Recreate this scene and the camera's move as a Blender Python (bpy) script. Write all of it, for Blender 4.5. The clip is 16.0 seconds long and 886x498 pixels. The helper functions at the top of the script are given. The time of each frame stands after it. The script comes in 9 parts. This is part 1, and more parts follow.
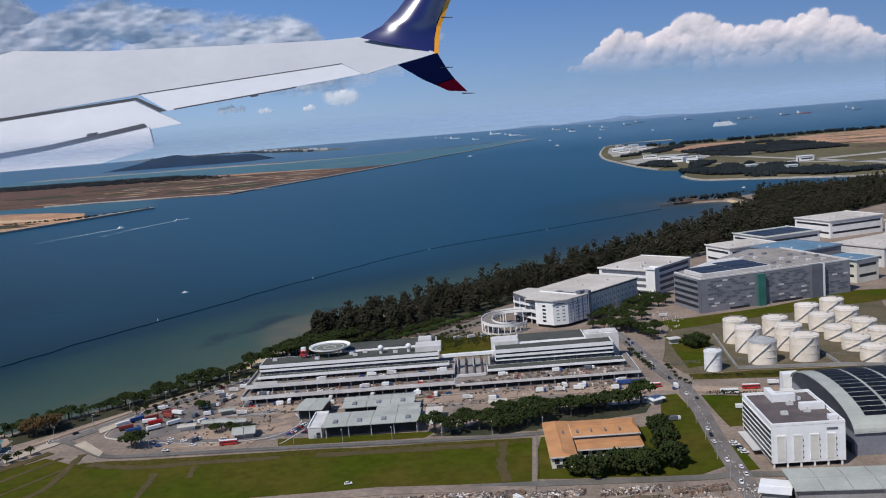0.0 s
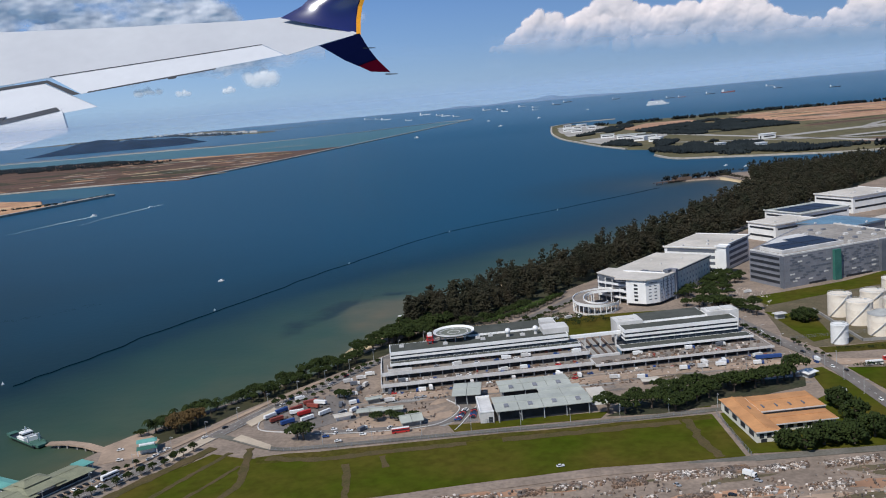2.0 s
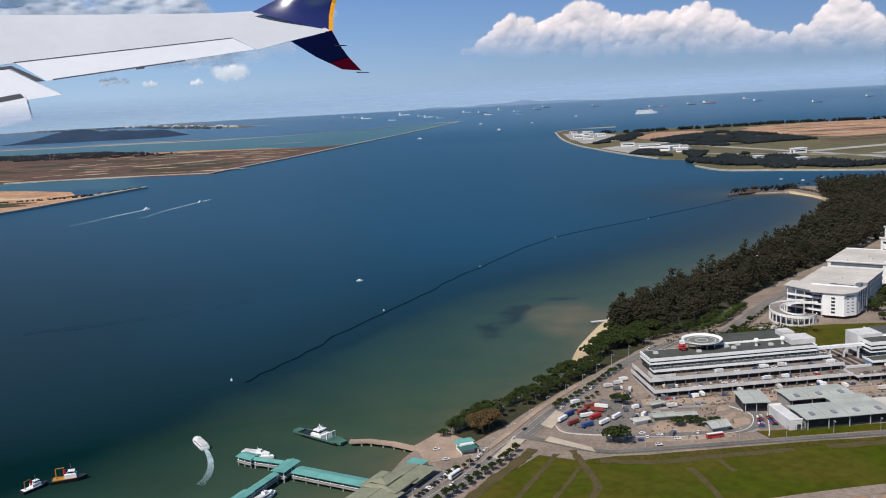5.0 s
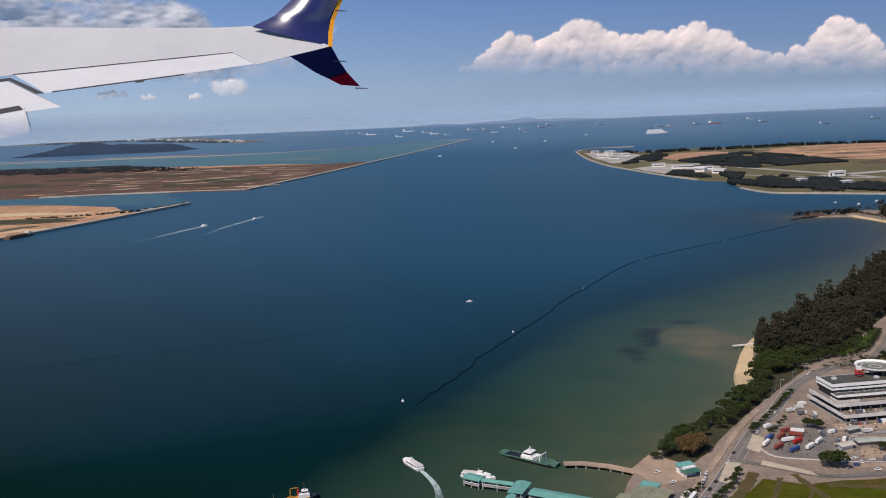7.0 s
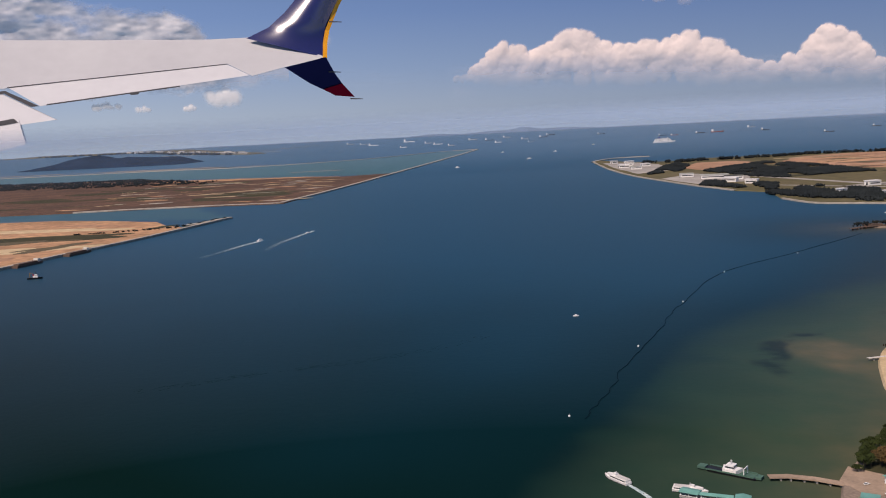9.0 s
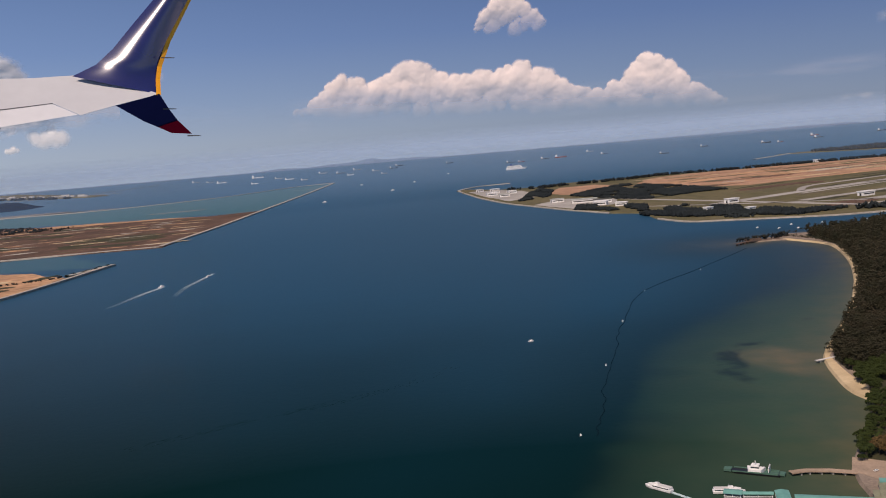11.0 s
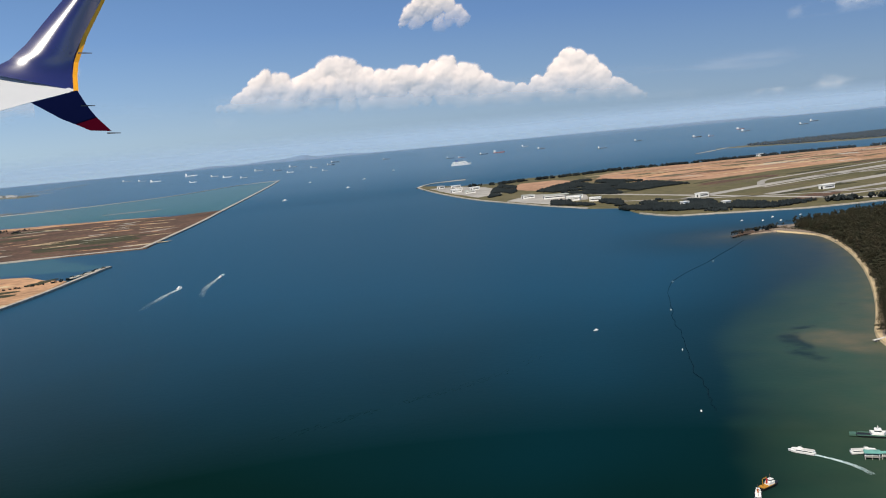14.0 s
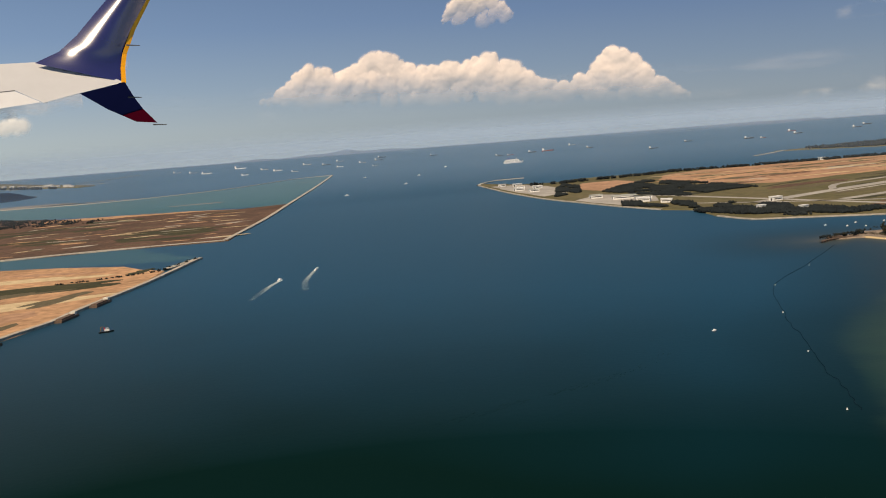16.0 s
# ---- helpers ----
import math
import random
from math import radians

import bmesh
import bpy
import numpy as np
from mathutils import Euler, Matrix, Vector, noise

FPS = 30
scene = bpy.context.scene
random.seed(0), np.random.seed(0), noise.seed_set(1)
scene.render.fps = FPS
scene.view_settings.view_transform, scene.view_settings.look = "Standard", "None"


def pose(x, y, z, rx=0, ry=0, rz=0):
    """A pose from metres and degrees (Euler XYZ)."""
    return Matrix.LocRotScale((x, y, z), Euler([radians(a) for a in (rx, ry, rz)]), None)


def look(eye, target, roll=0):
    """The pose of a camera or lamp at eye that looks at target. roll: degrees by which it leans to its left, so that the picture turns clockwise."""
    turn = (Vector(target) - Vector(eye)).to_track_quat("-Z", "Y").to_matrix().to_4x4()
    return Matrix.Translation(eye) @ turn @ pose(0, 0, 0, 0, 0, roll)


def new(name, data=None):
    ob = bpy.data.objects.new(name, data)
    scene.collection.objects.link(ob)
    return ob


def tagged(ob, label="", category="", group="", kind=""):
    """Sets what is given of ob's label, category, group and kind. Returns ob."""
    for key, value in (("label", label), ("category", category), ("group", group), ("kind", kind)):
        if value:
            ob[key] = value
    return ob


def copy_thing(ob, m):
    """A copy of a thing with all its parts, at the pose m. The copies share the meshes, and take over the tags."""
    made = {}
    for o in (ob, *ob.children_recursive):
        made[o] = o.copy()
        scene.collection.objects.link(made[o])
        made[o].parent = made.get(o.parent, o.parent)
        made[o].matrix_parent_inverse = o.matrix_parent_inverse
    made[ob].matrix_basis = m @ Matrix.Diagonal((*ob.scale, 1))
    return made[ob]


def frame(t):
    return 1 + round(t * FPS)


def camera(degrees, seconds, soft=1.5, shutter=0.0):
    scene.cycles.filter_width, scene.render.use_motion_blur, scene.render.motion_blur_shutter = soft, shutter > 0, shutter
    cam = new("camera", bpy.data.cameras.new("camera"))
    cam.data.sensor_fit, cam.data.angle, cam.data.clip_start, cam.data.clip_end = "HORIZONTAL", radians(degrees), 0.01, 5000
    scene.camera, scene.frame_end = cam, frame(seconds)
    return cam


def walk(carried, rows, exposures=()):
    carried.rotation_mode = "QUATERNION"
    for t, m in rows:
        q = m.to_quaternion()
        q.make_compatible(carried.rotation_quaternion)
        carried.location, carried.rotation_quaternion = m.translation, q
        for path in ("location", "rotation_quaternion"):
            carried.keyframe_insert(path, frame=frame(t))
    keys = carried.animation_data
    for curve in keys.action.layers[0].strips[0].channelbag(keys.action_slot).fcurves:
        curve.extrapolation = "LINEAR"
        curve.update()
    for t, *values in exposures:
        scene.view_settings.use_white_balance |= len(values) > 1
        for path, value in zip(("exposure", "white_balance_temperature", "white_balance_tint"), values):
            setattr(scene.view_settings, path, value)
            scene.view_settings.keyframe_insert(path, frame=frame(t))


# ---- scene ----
# The place is kept in one scale throughout: a span of 8.8 real metres is one unit (K below), so that
# the sea, the ships in the roads and the far shore all lie within the reach of the lens.
K = 1 / 8.8
cam = camera(52.1, 16.0, 1.05)
# yaw, pitch and roll of the hand-held view, second by second
TURNS = [
    (0, 12.41, -7.68, -4.74),
    (0.5, 11.67, -7.80, -4.29),
    (1, 10.74, -8.30, -4.76),
    (1.5, 9.66, -9.11, -5.22),
    (2, 7.60, -9.28, -5.23),
    (2.5, 6.51, -9.48, -5.00),
    (3, 5.38, -9.79, -5.09),
    (3.5, 4.19, -9.96, -3.98),
    (4, 3.89, -9.82, -3.55),
    (4.5, 5.10, -9.65, -3.27),
    (7, 4.57, -8.44, -2.52),
    (7.5, 5.05, -8.51, -2.24),
    (8, 5.49, -8.63, -2.66),
    (10.5, -2.69, -6.47, -4.36),
    (11, -5.90, -6.59, -4.84),
    (11.5, -8.91, -6.83, -4.95),
    (12, -9.92, -6.94, -5.27),
    (12.5, -10.81, -7.08, -5.20),
    (13, -11.39, -7.23, -5.32),
    (13.5, -10.65, -7.30, -5.37),
    (14, -10.72, -7.32, -5.25),
    (14.5, -9.93, -7.30, -5.04),
    (15, -8.55, -7.23, -4.97),
    (15.5, -8.45, -7.26, -4.63),
    (16, -8.47, -7.39, -4.37),
]

def eye_at(t):
    """The aircraft's climb-out: a smooth curve, almost straight."""
    s = t / 16
    return Vector((10.874 - 142.29 * s - 0.2718 * s * s + 0.0021 * s ** 3,
                   20.398 - 23.432 * s - 1.6347 * s * s - 3.3853 * s ** 3,
                   22.318 + 13.638 * s + 3.3774 * s * s + 1.2205 * s ** 3))


def view(t, yaw, pitch, roll):
    a, b = radians(yaw), radians(pitch)
    way = Vector((-math.sin(a) * math.cos(b), math.cos(a) * math.cos(b), math.sin(b)))
    return look(eye_at(t), eye_at(t) + way, roll)


walk(cam, [(t, view(t, yaw, pitch, roll)) for t, yaw, pitch, roll in TURNS],
     exposures=[(0.0, -0.08, 5950, 12), (2.0, 0.04, 5950, 9), (4.7, 0.18, 6200, 10), (6.8, 0.0, 6550, 15), (8.2, -0.05, 6900, 22), (10.3, -0.16, 7400, 23), (12.0, -0.08, 6900, 18), (12.6, 0.06, 6750, 15), (13.0, 0.35, 6600, 13), (13.5, 0.25, 6500, 5), (14.0, 0.3, 6800, 7), (14.5, 0.18, 7800, 12), (16.0, 0.08, 8600, 12)])

# ---- sky and sun ----
SUN = Vector((-0.35, -0.53, 0.77)).normalized()
sun_lamp = bpy.data.lights.new("sun", "SUN")
sun_lamp.energy, sun_lamp.angle, sun_lamp.color = 4.0, radians(0.5), (1.0, 0.925, 0.825)
new("sun", sun_lamp).matrix_world = look(SUN * 200, (0, 0, 0))

world = bpy.data.worlds.new("sky")
scene.world = world
world.use_nodes = True
wn, wl = world.node_tree.nodes, world.node_tree.links
wn.clear()
sky = wn.new("ShaderNodeTexSky")
sky.sky_type, sky.sun_disc = "NISHITA", False
sky.sun_elevation, sky.sun_rotation = math.asin(SUN.z), math.atan2(SUN.x, SUN.y)
sky.air_density, sky.dust_density, sky.ozone_density, sky.altitude = 1.0, 0.6, 2.5, 100
# humid tropical air: a paler band of haze over the horizon, clear blue above
lift = wn.new("ShaderNodeVectorMath")
lift.operation = "SCALE"
lift.inputs["Scale"].default_value = 0.085
wl.new(sky.outputs["Color"], lift.inputs[0])
split, skyward = wn.new("ShaderNodeSeparateXYZ"), wn.new("ShaderNodeTexCoord")
wl.new(skyward.outputs["Generated"], split.inputs[0])
air = wn.new("ShaderNodeValToRGB")
for at, tone in ((0.02, (0.262, 0.40, 0.60)), (0.06, (0.188, 0.328, 0.585)), (0.12, (0.118, 0.243, 0.535)), (0.20, (0.078, 0.175, 0.42)), (0.34, (0.05, 0.12, 0.29))):
    stop = air.color_ramp.elements.new(at)
    stop.color = (*tone, 1)
air.color_ramp.elements[0].position, air.color_ramp.elements[0].color = 0.0, (0.28, 0.415, 0.59, 1)
air.color_ramp.elements[-1].position, air.color_ramp.elements[-1].color = 1.0, (0.035, 0.09, 0.23, 1)
wl.new(split.outputs["Z"], air.inputs["Fac"])
both = wn.new("ShaderNodeMixRGB")
both.inputs["Fac"].default_value = 0.86
wl.new(lift.outputs[0], both.inputs["Color1"]), wl.new(air.outputs["Color"], both.inputs["Color2"])
aside = wn.new("ShaderNodeVectorMath")
aside.operation = "DOT_PRODUCT"
aside.inputs[1].default_value = (0.75, 0.66, 0.0)
wl.new(skyward.outputs["Generated"], aside.inputs[0])
deeper = wn.new("ShaderNodeMapRange")
deeper.inputs["From Min"].default_value, deeper.inputs["From Max"].default_value = 0.30, 1.0
wl.new(aside.outputs["Value"], deeper.inputs["Value"])
cast = wn.new("ShaderNodeMixRGB")
cast.inputs["Color1"].default_value, cast.inputs["Color2"].default_value = (1.26, 1.21, 1.12, 1), (0.665, 0.695, 0.745, 1)
wl.new(deeper.outputs["Result"], cast.inputs["Fac"])
tone_down = wn.new("ShaderNodeVectorMath")
tone_down.operation = "MULTIPLY"
wl.new(both.outputs["Color"], tone_down.inputs[0]), wl.new(cast.outputs["Color"], tone_down.inputs[1])
back = wn.new("ShaderNodeBackground")
back.inputs["Strength"].default_value = 1.0
wl.new(tone_down.outputs[0], back.inputs["Color"])
wl.new(back.outputs[0], wn.new("ShaderNodeOutputWorld").inputs["Surface"])


# ---- materials ----
def mat(name, base, rough=0.8, other=None, scale=1.0, mix=0.6, grain=0.15, bump=0.0, metal=0.0, island=0.0, spec=0.3, per_object=0.0):
    """A surface of two colours blotched into one another at two scales, with fine relief."""
    m = bpy.data.materials.new(name)
    m.use_nodes = True
    n, l = m.node_tree.nodes, m.node_tree.links
    p = n["Principled BSDF"]
    p.inputs["Roughness"].default_value, p.inputs["Metallic"].default_value = rough, metal
    p.inputs["Specular IOR Level"].default_value = spec
    other = other or tuple(c * 0.78 for c in base)
    tc = n.new("ShaderNodeTexCoord")
    big, small = n.new("ShaderNodeTexNoise"), n.new("ShaderNodeTexNoise")
    big.inputs["Scale"].default_value, big.inputs["Detail"].default_value = scale, 6
    small.inputs["Scale"].default_value, small.inputs["Detail"].default_value = scale * 9, 3
    l.new(tc.outputs["Object"], big.inputs["Vector"]), l.new(tc.outputs["Object"], small.inputs["Vector"])
    ramp = n.new("ShaderNodeValToRGB")
    ramp.color_ramp.elements[0].position, ramp.color_ramp.elements[1].position = 0.5 - 0.25 * mix, 0.5 + 0.25 * mix
    ramp.color_ramp.elements[0].color, ramp.color_ramp.elements[1].color = (*other, 1), (*base, 1)
    l.new(big.outputs["Fac"], ramp.inputs["Fac"])
    fine = n.new("ShaderNodeMapRange")
    fine.inputs["From Min"].default_value, fine.inputs["From Max"].default_value = 0.25, 0.75
    fine.inputs["To Min"].default_value, fine.inputs["To Max"].default_value = 1 - grain, 1 + grain
    l.new(small.outputs["Fac"], fine.inputs["Value"])
    hsv = n.new("ShaderNodeHueSaturation")
    l.new(ramp.outputs["Color"], hsv.inputs["Color"])
    value = fine.outputs["Result"]
    if island or per_object:
        src = n.new("ShaderNodeNewGeometry").outputs["Random Per Island"] if island else n.new("ShaderNodeObjectInfo").outputs["Random"]
        vary = n.new("ShaderNodeMapRange")
        vary.inputs["To Min"].default_value, vary.inputs["To Max"].default_value = 1 - (island or per_object), 1 + (island or per_object)
        l.new(src, vary.inputs["Value"])
        mul = n.new("ShaderNodeMath")
        mul.operation = "MULTIPLY"
        l.new(value, mul.inputs[0]), l.new(vary.outputs["Result"], mul.inputs[1])
        value = mul.outputs[0]
    l.new(value, hsv.inputs["Value"])
    l.new(hsv.outputs["Color"], p.inputs["Base Color"])
    if bump:
        b = n.new("ShaderNodeBump")
        b.inputs["Strength"].default_value, b.inputs["Distance"].default_value = bump, 0.05
        l.new(small.outputs["Fac"], b.inputs["Height"]), l.new(b.outputs["Normal"], p.inputs["Normal"])
    return m


WHITE = mat("white_paint", (0.85, 0.84, 0.81), 0.5, (0.75, 0.74, 0.71), 0.8, grain=0.05)
CREAM = mat("cream_paint", (0.72, 0.69, 0.60), 0.6, (0.62, 0.59, 0.50), 0.8, grain=0.05)
DECK = mat("worn_deck_concrete", (0.27, 0.23, 0.195), 0.9, (0.18, 0.155, 0.13), 0.8, mix=0.9, grain=0.2)
CONCRETE = mat("concrete", (0.33, 0.32, 0.30), 0.85, (0.24, 0.23, 0.215), 0.7, grain=0.12)
FASCIA = mat("pale_concrete", (0.66, 0.64, 0.61), 0.7, (0.54, 0.52, 0.49), 0.9, grain=0.08)
# near-black base colour stands in for the shade inside openings
DARK = mat("shaded_opening", (0.035, 0.038, 0.045), 0.6, (0.02, 0.022, 0.026), 1.5)
GLASS = mat("tinted_glazing", (0.028, 0.040, 0.055), 0.2, (0.018, 0.027, 0.038), 2.0, spec=0.3)
ROOF_GREY = mat("roof_sheet", (0.44, 0.45, 0.395), 0.55, (0.36, 0.37, 0.325), 0.6, grain=0.08)
ROOF_PALE = mat("pale_roof_sheet", (0.62, 0.565, 0.49), 0.6, (0.50, 0.455, 0.39), 0.25, grain=0.08)
ROOF_DARK = mat("dark_roof_felt", (0.088, 0.090, 0.076), 0.9, (0.058, 0.062, 0.050), 0.6, grain=0.15)
ROOF_BROWN = mat("brown_roof_felt", (0.14, 0.115, 0.11), 0.85, (0.10, 0.082, 0.08), 0.9, grain=0.15)
VERGE = mat("grey_verge", (0.17, 0.155, 0.13), 0.9, (0.12, 0.112, 0.09), 0.6, grain=0.2)
ROOF_ORANGE = mat("terracotta_roof", (0.56, 0.28, 0.115), 0.8, (0.44, 0.215, 0.09), 0.9, grain=0.1)
ROOF_BLUE = mat("blue_roof_sheet", (0.16, 0.27, 0.36), 0.5, (0.13, 0.22, 0.30), 0.3)
ROOF_TEAL = mat("turquoise_roof_sheet", (0.15, 0.37, 0.32), 0.5, (0.12, 0.31, 0.265), 1.2, grain=0.08)
ROOF_OLIVE = mat("olive_roof_sheet", (0.26, 0.26, 0.17), 0.7, (0.20, 0.20, 0.13), 1.0)
SOLAR = mat("solar_panel", (0.022, 0.024, 0.034), 0.35, (0.016, 0.018, 0.026), 2.0)
CLAD_GREY = mat("grey_cladding", (0.23, 0.232, 0.255), 0.6, (0.185, 0.19, 0.21), 0.8)
CLAD_DARK = mat("dark_cladding", (0.14, 0.15, 0.175), 0.6, (0.11, 0.12, 0.14), 0.8)
CLAD_GREEN = mat("green_cladding", (0.035, 0.13, 0.105), 0.6, (0.05, 0.16, 0.13), 0.9)
TANK = mat("tank_paint", (0.84, 0.765, 0.65), 0.5, (0.74, 0.65, 0.53), 1.2, grain=0.05, per_object=0.06)
TANK_GREY = mat("bare_tank_metal", (0.42, 0.42, 0.40), 0.55, (0.34, 0.34, 0.32), 1.2)
RUST = mat("rusty_steel", (0.16, 0.10, 0.07), 0.8, (0.09, 0.07, 0.06), 2.0)
STEEL = mat("painted_steel", (0.45, 0.46, 0.46), 0.5)
ASPHALT = mat("asphalt", (0.205, 0.18, 0.16), 0.9, (0.145, 0.128, 0.113), 0.5, grain=0.15)
PAVING = mat("pale_paving", (0.41, 0.298, 0.213), 0.9, (0.28, 0.208, 0.15), 0.4, grain=0.15)
YARD = mat("worn_yard", (0.31, 0.24, 0.185), 0.9, (0.19, 0.148, 0.113), 0.35, mix=0.9, grain=0.25)
DRY_GRASS = mat("dry_grass", (0.092, 0.068, 0.020), 0.95, (0.055, 0.058, 0.008), 0.35, mix=0.9, grain=0.3, spec=0.03)
GRASS = mat("mown_grass", (0.044, 0.066, 0.003), 0.95, (0.090, 0.070, 0.013), 0.16, mix=0.85, grain=0.22, spec=0.03)
DIRT = mat("trodden_earth", (0.15, 0.115, 0.07), 0.95, (0.085, 0.075, 0.038), 0.5, mix=0.9, grain=0.25)
SAND = mat("beach_sand", (0.62, 0.475, 0.29), 0.95, (0.48, 0.36, 0.21), 0.3, grain=0.1)
EARTH = mat("red_earth", (0.50, 0.29, 0.18), 0.95, (0.28, 0.16, 0.095), 0.035, mix=1.1, grain=0.3)
SPOIL = mat("orange_fill_sand", (0.60, 0.345, 0.19), 0.95, (0.31, 0.175, 0.095), 0.035, mix=1.0, grain=0.35)
SCRUB = mat("brown_scrub", (0.150, 0.082, 0.052), 0.95, (0.068, 0.042, 0.027), 0.05, mix=0.9, grain=0.45)
RIPRAP = mat("pale_riprap", (0.48, 0.43, 0.36), 0.95, (0.33, 0.30, 0.25), 0.6, grain=0.3)
OLIVE = mat("dry_airfield_grass", (0.150, 0.122, 0.060), 0.95, (0.085, 0.080, 0.034), 0.03, mix=0.9, grain=0.25)
RUNWAY = mat("runway_concrete", (0.40, 0.37, 0.33), 0.9, (0.30, 0.28, 0.25), 0.05, grain=0.15)
BARK = mat("bark", (0.12, 0.09, 0.065), 0.95, scale=4)
LEAF_DARK = mat("casuarina_foliage", (0.050, 0.040, 0.025), 0.9, (0.021, 0.026, 0.014), 0.35, mix=0.9, grain=0.2, island=0.10, spec=0.15)
# litter tone darkened to paint in the shade under trees
LITTER = mat("shaded_leaf_litter", (0.055, 0.050, 0.028), 0.95, (0.030, 0.036, 0.016), 0.5, grain=0.4)
LEAF_HEDGE = mat("hedge_foliage", (0.055, 0.085, 0.018), 0.85, (0.030, 0.050, 0.010), 0.6, grain=0.3, island=0.2, spec=0.2)
LEAF = mat("broadleaf_foliage", (0.031, 0.043, 0.008), 0.85, (0.016, 0.026, 0.005), 0.6, grain=0.3, island=0.25, spec=0.2)
LEAF_RED = mat("reddish_foliage", (0.105, 0.062, 0.022), 0.9, (0.07, 0.05, 0.02), 0.6, grain=0.3, island=0.3, spec=0.2)
# foliage greyed and blued to paint in the distance haze
LEAF_FAR = mat("hazed_woodland", (0.023, 0.029, 0.030), 0.95, (0.015, 0.020, 0.023), 0.05, grain=0.4, spec=0.1)
RUBBER = mat("tyre_rubber", (0.02, 0.02, 0.02), 0.9)
RED = mat("red_paint", (0.55, 0.035, 0.03), 0.45)
BROWNRED = mat("oxide_red_paint", (0.30, 0.07, 0.05), 0.6)
BLUE = mat("blue_paint", (0.04, 0.09, 0.28), 0.5)
YELLOW = mat("yellow_paint", (0.55, 0.26, 0.03), 0.5)
GREEN = mat("deck_green_paint", (0.075, 0.16, 0.12), 0.6)
SILVER = mat("silver_paint", (0.50, 0.51, 0.52), 0.35, metal=0.3)
BOOM_BLACK = mat("black_rubber_float", (0.010, 0.020, 0.034), 1.0, spec=0.0)
BLACK = mat("black_paint", (0.02, 0.021, 0.024), 0.35)
FOAM = mat("wake_foam", (0.55, 0.63, 0.63), 0.9, (0.26, 0.38, 0.40), 1.6, mix=0.8, grain=0.3)


def sea_material():
    m = bpy.data.materials.new("sea_water")
    m.use_nodes = True
    n, l = m.node_tree.nodes, m.node_tree.links
    p = n["Principled BSDF"]
    p.inputs["IOR"].default_value, p.inputs["Specular IOR Level"].default_value = 1.33, 0.32
    p.inputs["Roughness"].default_value = 0.46
    # waves hide one another at a flat angle, where the far sea shines more
    facing, gloss = n.new("ShaderNodeLayerWeight"), n.new("ShaderNodeMapRange")
    facing.inputs["Blend"].default_value = 0.5
    gloss.inputs["From Min"].default_value, gloss.inputs["From Max"].default_value = 0.67, 0.89
    gloss.inputs["To Min"].default_value, gloss.inputs["To Max"].default_value = 0.004, 0.62
    l.new(facing.outputs["Facing"], gloss.inputs["Value"]), l.new(gloss.outputs["Result"], p.inputs["Specular IOR Level"])
    tc = n.new("ShaderNodeTexCoord")
    drift = n.new("ShaderNodeTexNoise")
    drift.inputs["Scale"].default_value, drift.inputs["Detail"].default_value = 0.012, 4
    stretch = n.new("ShaderNodeMapping")
    stretch.inputs["Scale"].default_value = (0.5, 1.6, 1)
    stretch.inputs["Rotation"].default_value = (0, 0, radians(25))
    l.new(tc.outputs["Object"], stretch.inputs["Vector"]), l.new(stretch.outputs[0], drift.inputs["Vector"])
    deep = n.new("ShaderNodeValToRGB")
    deep.color_ramp.elements[0].position, deep.color_ramp.elements[1].position = 0.35, 0.7
    deep.color_ramp.elements[0].color, deep.color_ramp.elements[1].color = (0.0013, 0.0108, 0.0066, 1), (0.0016, 0.0128, 0.0088, 1)
    l.new(drift.outputs["Fac"], deep.inputs["Fac"])
    colour = deep.outputs["Color"]
    ragged = n.new("ShaderNodeTexNoise")
    ragged.inputs["Scale"].default_value, ragged.inputs["Detail"].default_value = 0.22, 5
    l.new(tc.outputs["Object"], ragged.inputs["Vector"])
    # the first two tones also paint sky sheen and distance haze
    for name, tone, torn in (("offshore_sheen", (0.0020, 0.045, 0.083, 1), 0), ("far_haze", (0.034, 0.112, 0.185, 1), 0), ("green", (0.024, 0.064, 0.043, 1), 0), ("shoal", (0.128, 0.112, 0.066, 1), 0.45),
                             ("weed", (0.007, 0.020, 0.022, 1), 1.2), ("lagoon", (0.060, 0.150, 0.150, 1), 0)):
        at = n.new("ShaderNodeAttribute")
        at.attribute_name = name
        blend = n.new("ShaderNodeMixRGB")
        amount = at.outputs["Fac"]
        if torn:
            edge, keep = n.new("ShaderNodeMapRange"), n.new("ShaderNodeMath")
            edge.inputs["From Min"].default_value, edge.inputs["From Max"].default_value = 0.3, 0.7
            edge.inputs["To Min"].default_value, edge.inputs["To Max"].default_value = 1 - torn, 1 + 0.5 * torn
            keep.operation, keep.use_clamp = "MULTIPLY", True
            l.new(ragged.outputs["Fac"], edge.inputs["Value"])
            l.new(amount, keep.inputs[0]), l.new(edge.outputs["Result"], keep.inputs[1])
            amount = keep.outputs[0]
            if torn > 1:
                rim = n.new("ShaderNodeMapRange")
                rim.inputs["From Min"].default_value, rim.inputs["From Max"].default_value = 0.18, 0.62
                rim.inputs["To Max"].default_value = 0.76
                l.new(amount, rim.inputs["Value"])
                amount = rim.outputs["Result"]
        l.new(amount, blend.inputs["Fac"]), l.new(colour, blend.inputs["Color1"])
        blend.inputs["Color2"].default_value = tone
        colour = blend.outputs["Color"]
    l.new(colour, p.inputs["Base Color"])
    wave, chop = n.new("ShaderNodeTexNoise"), n.new("ShaderNodeTexNoise")
    wave.inputs["Scale"].default_value, wave.inputs["Detail"].default_value = 0.9, 5
    chop.inputs["Scale"].default_value, chop.inputs["Detail"].default_value = 0.08, 3
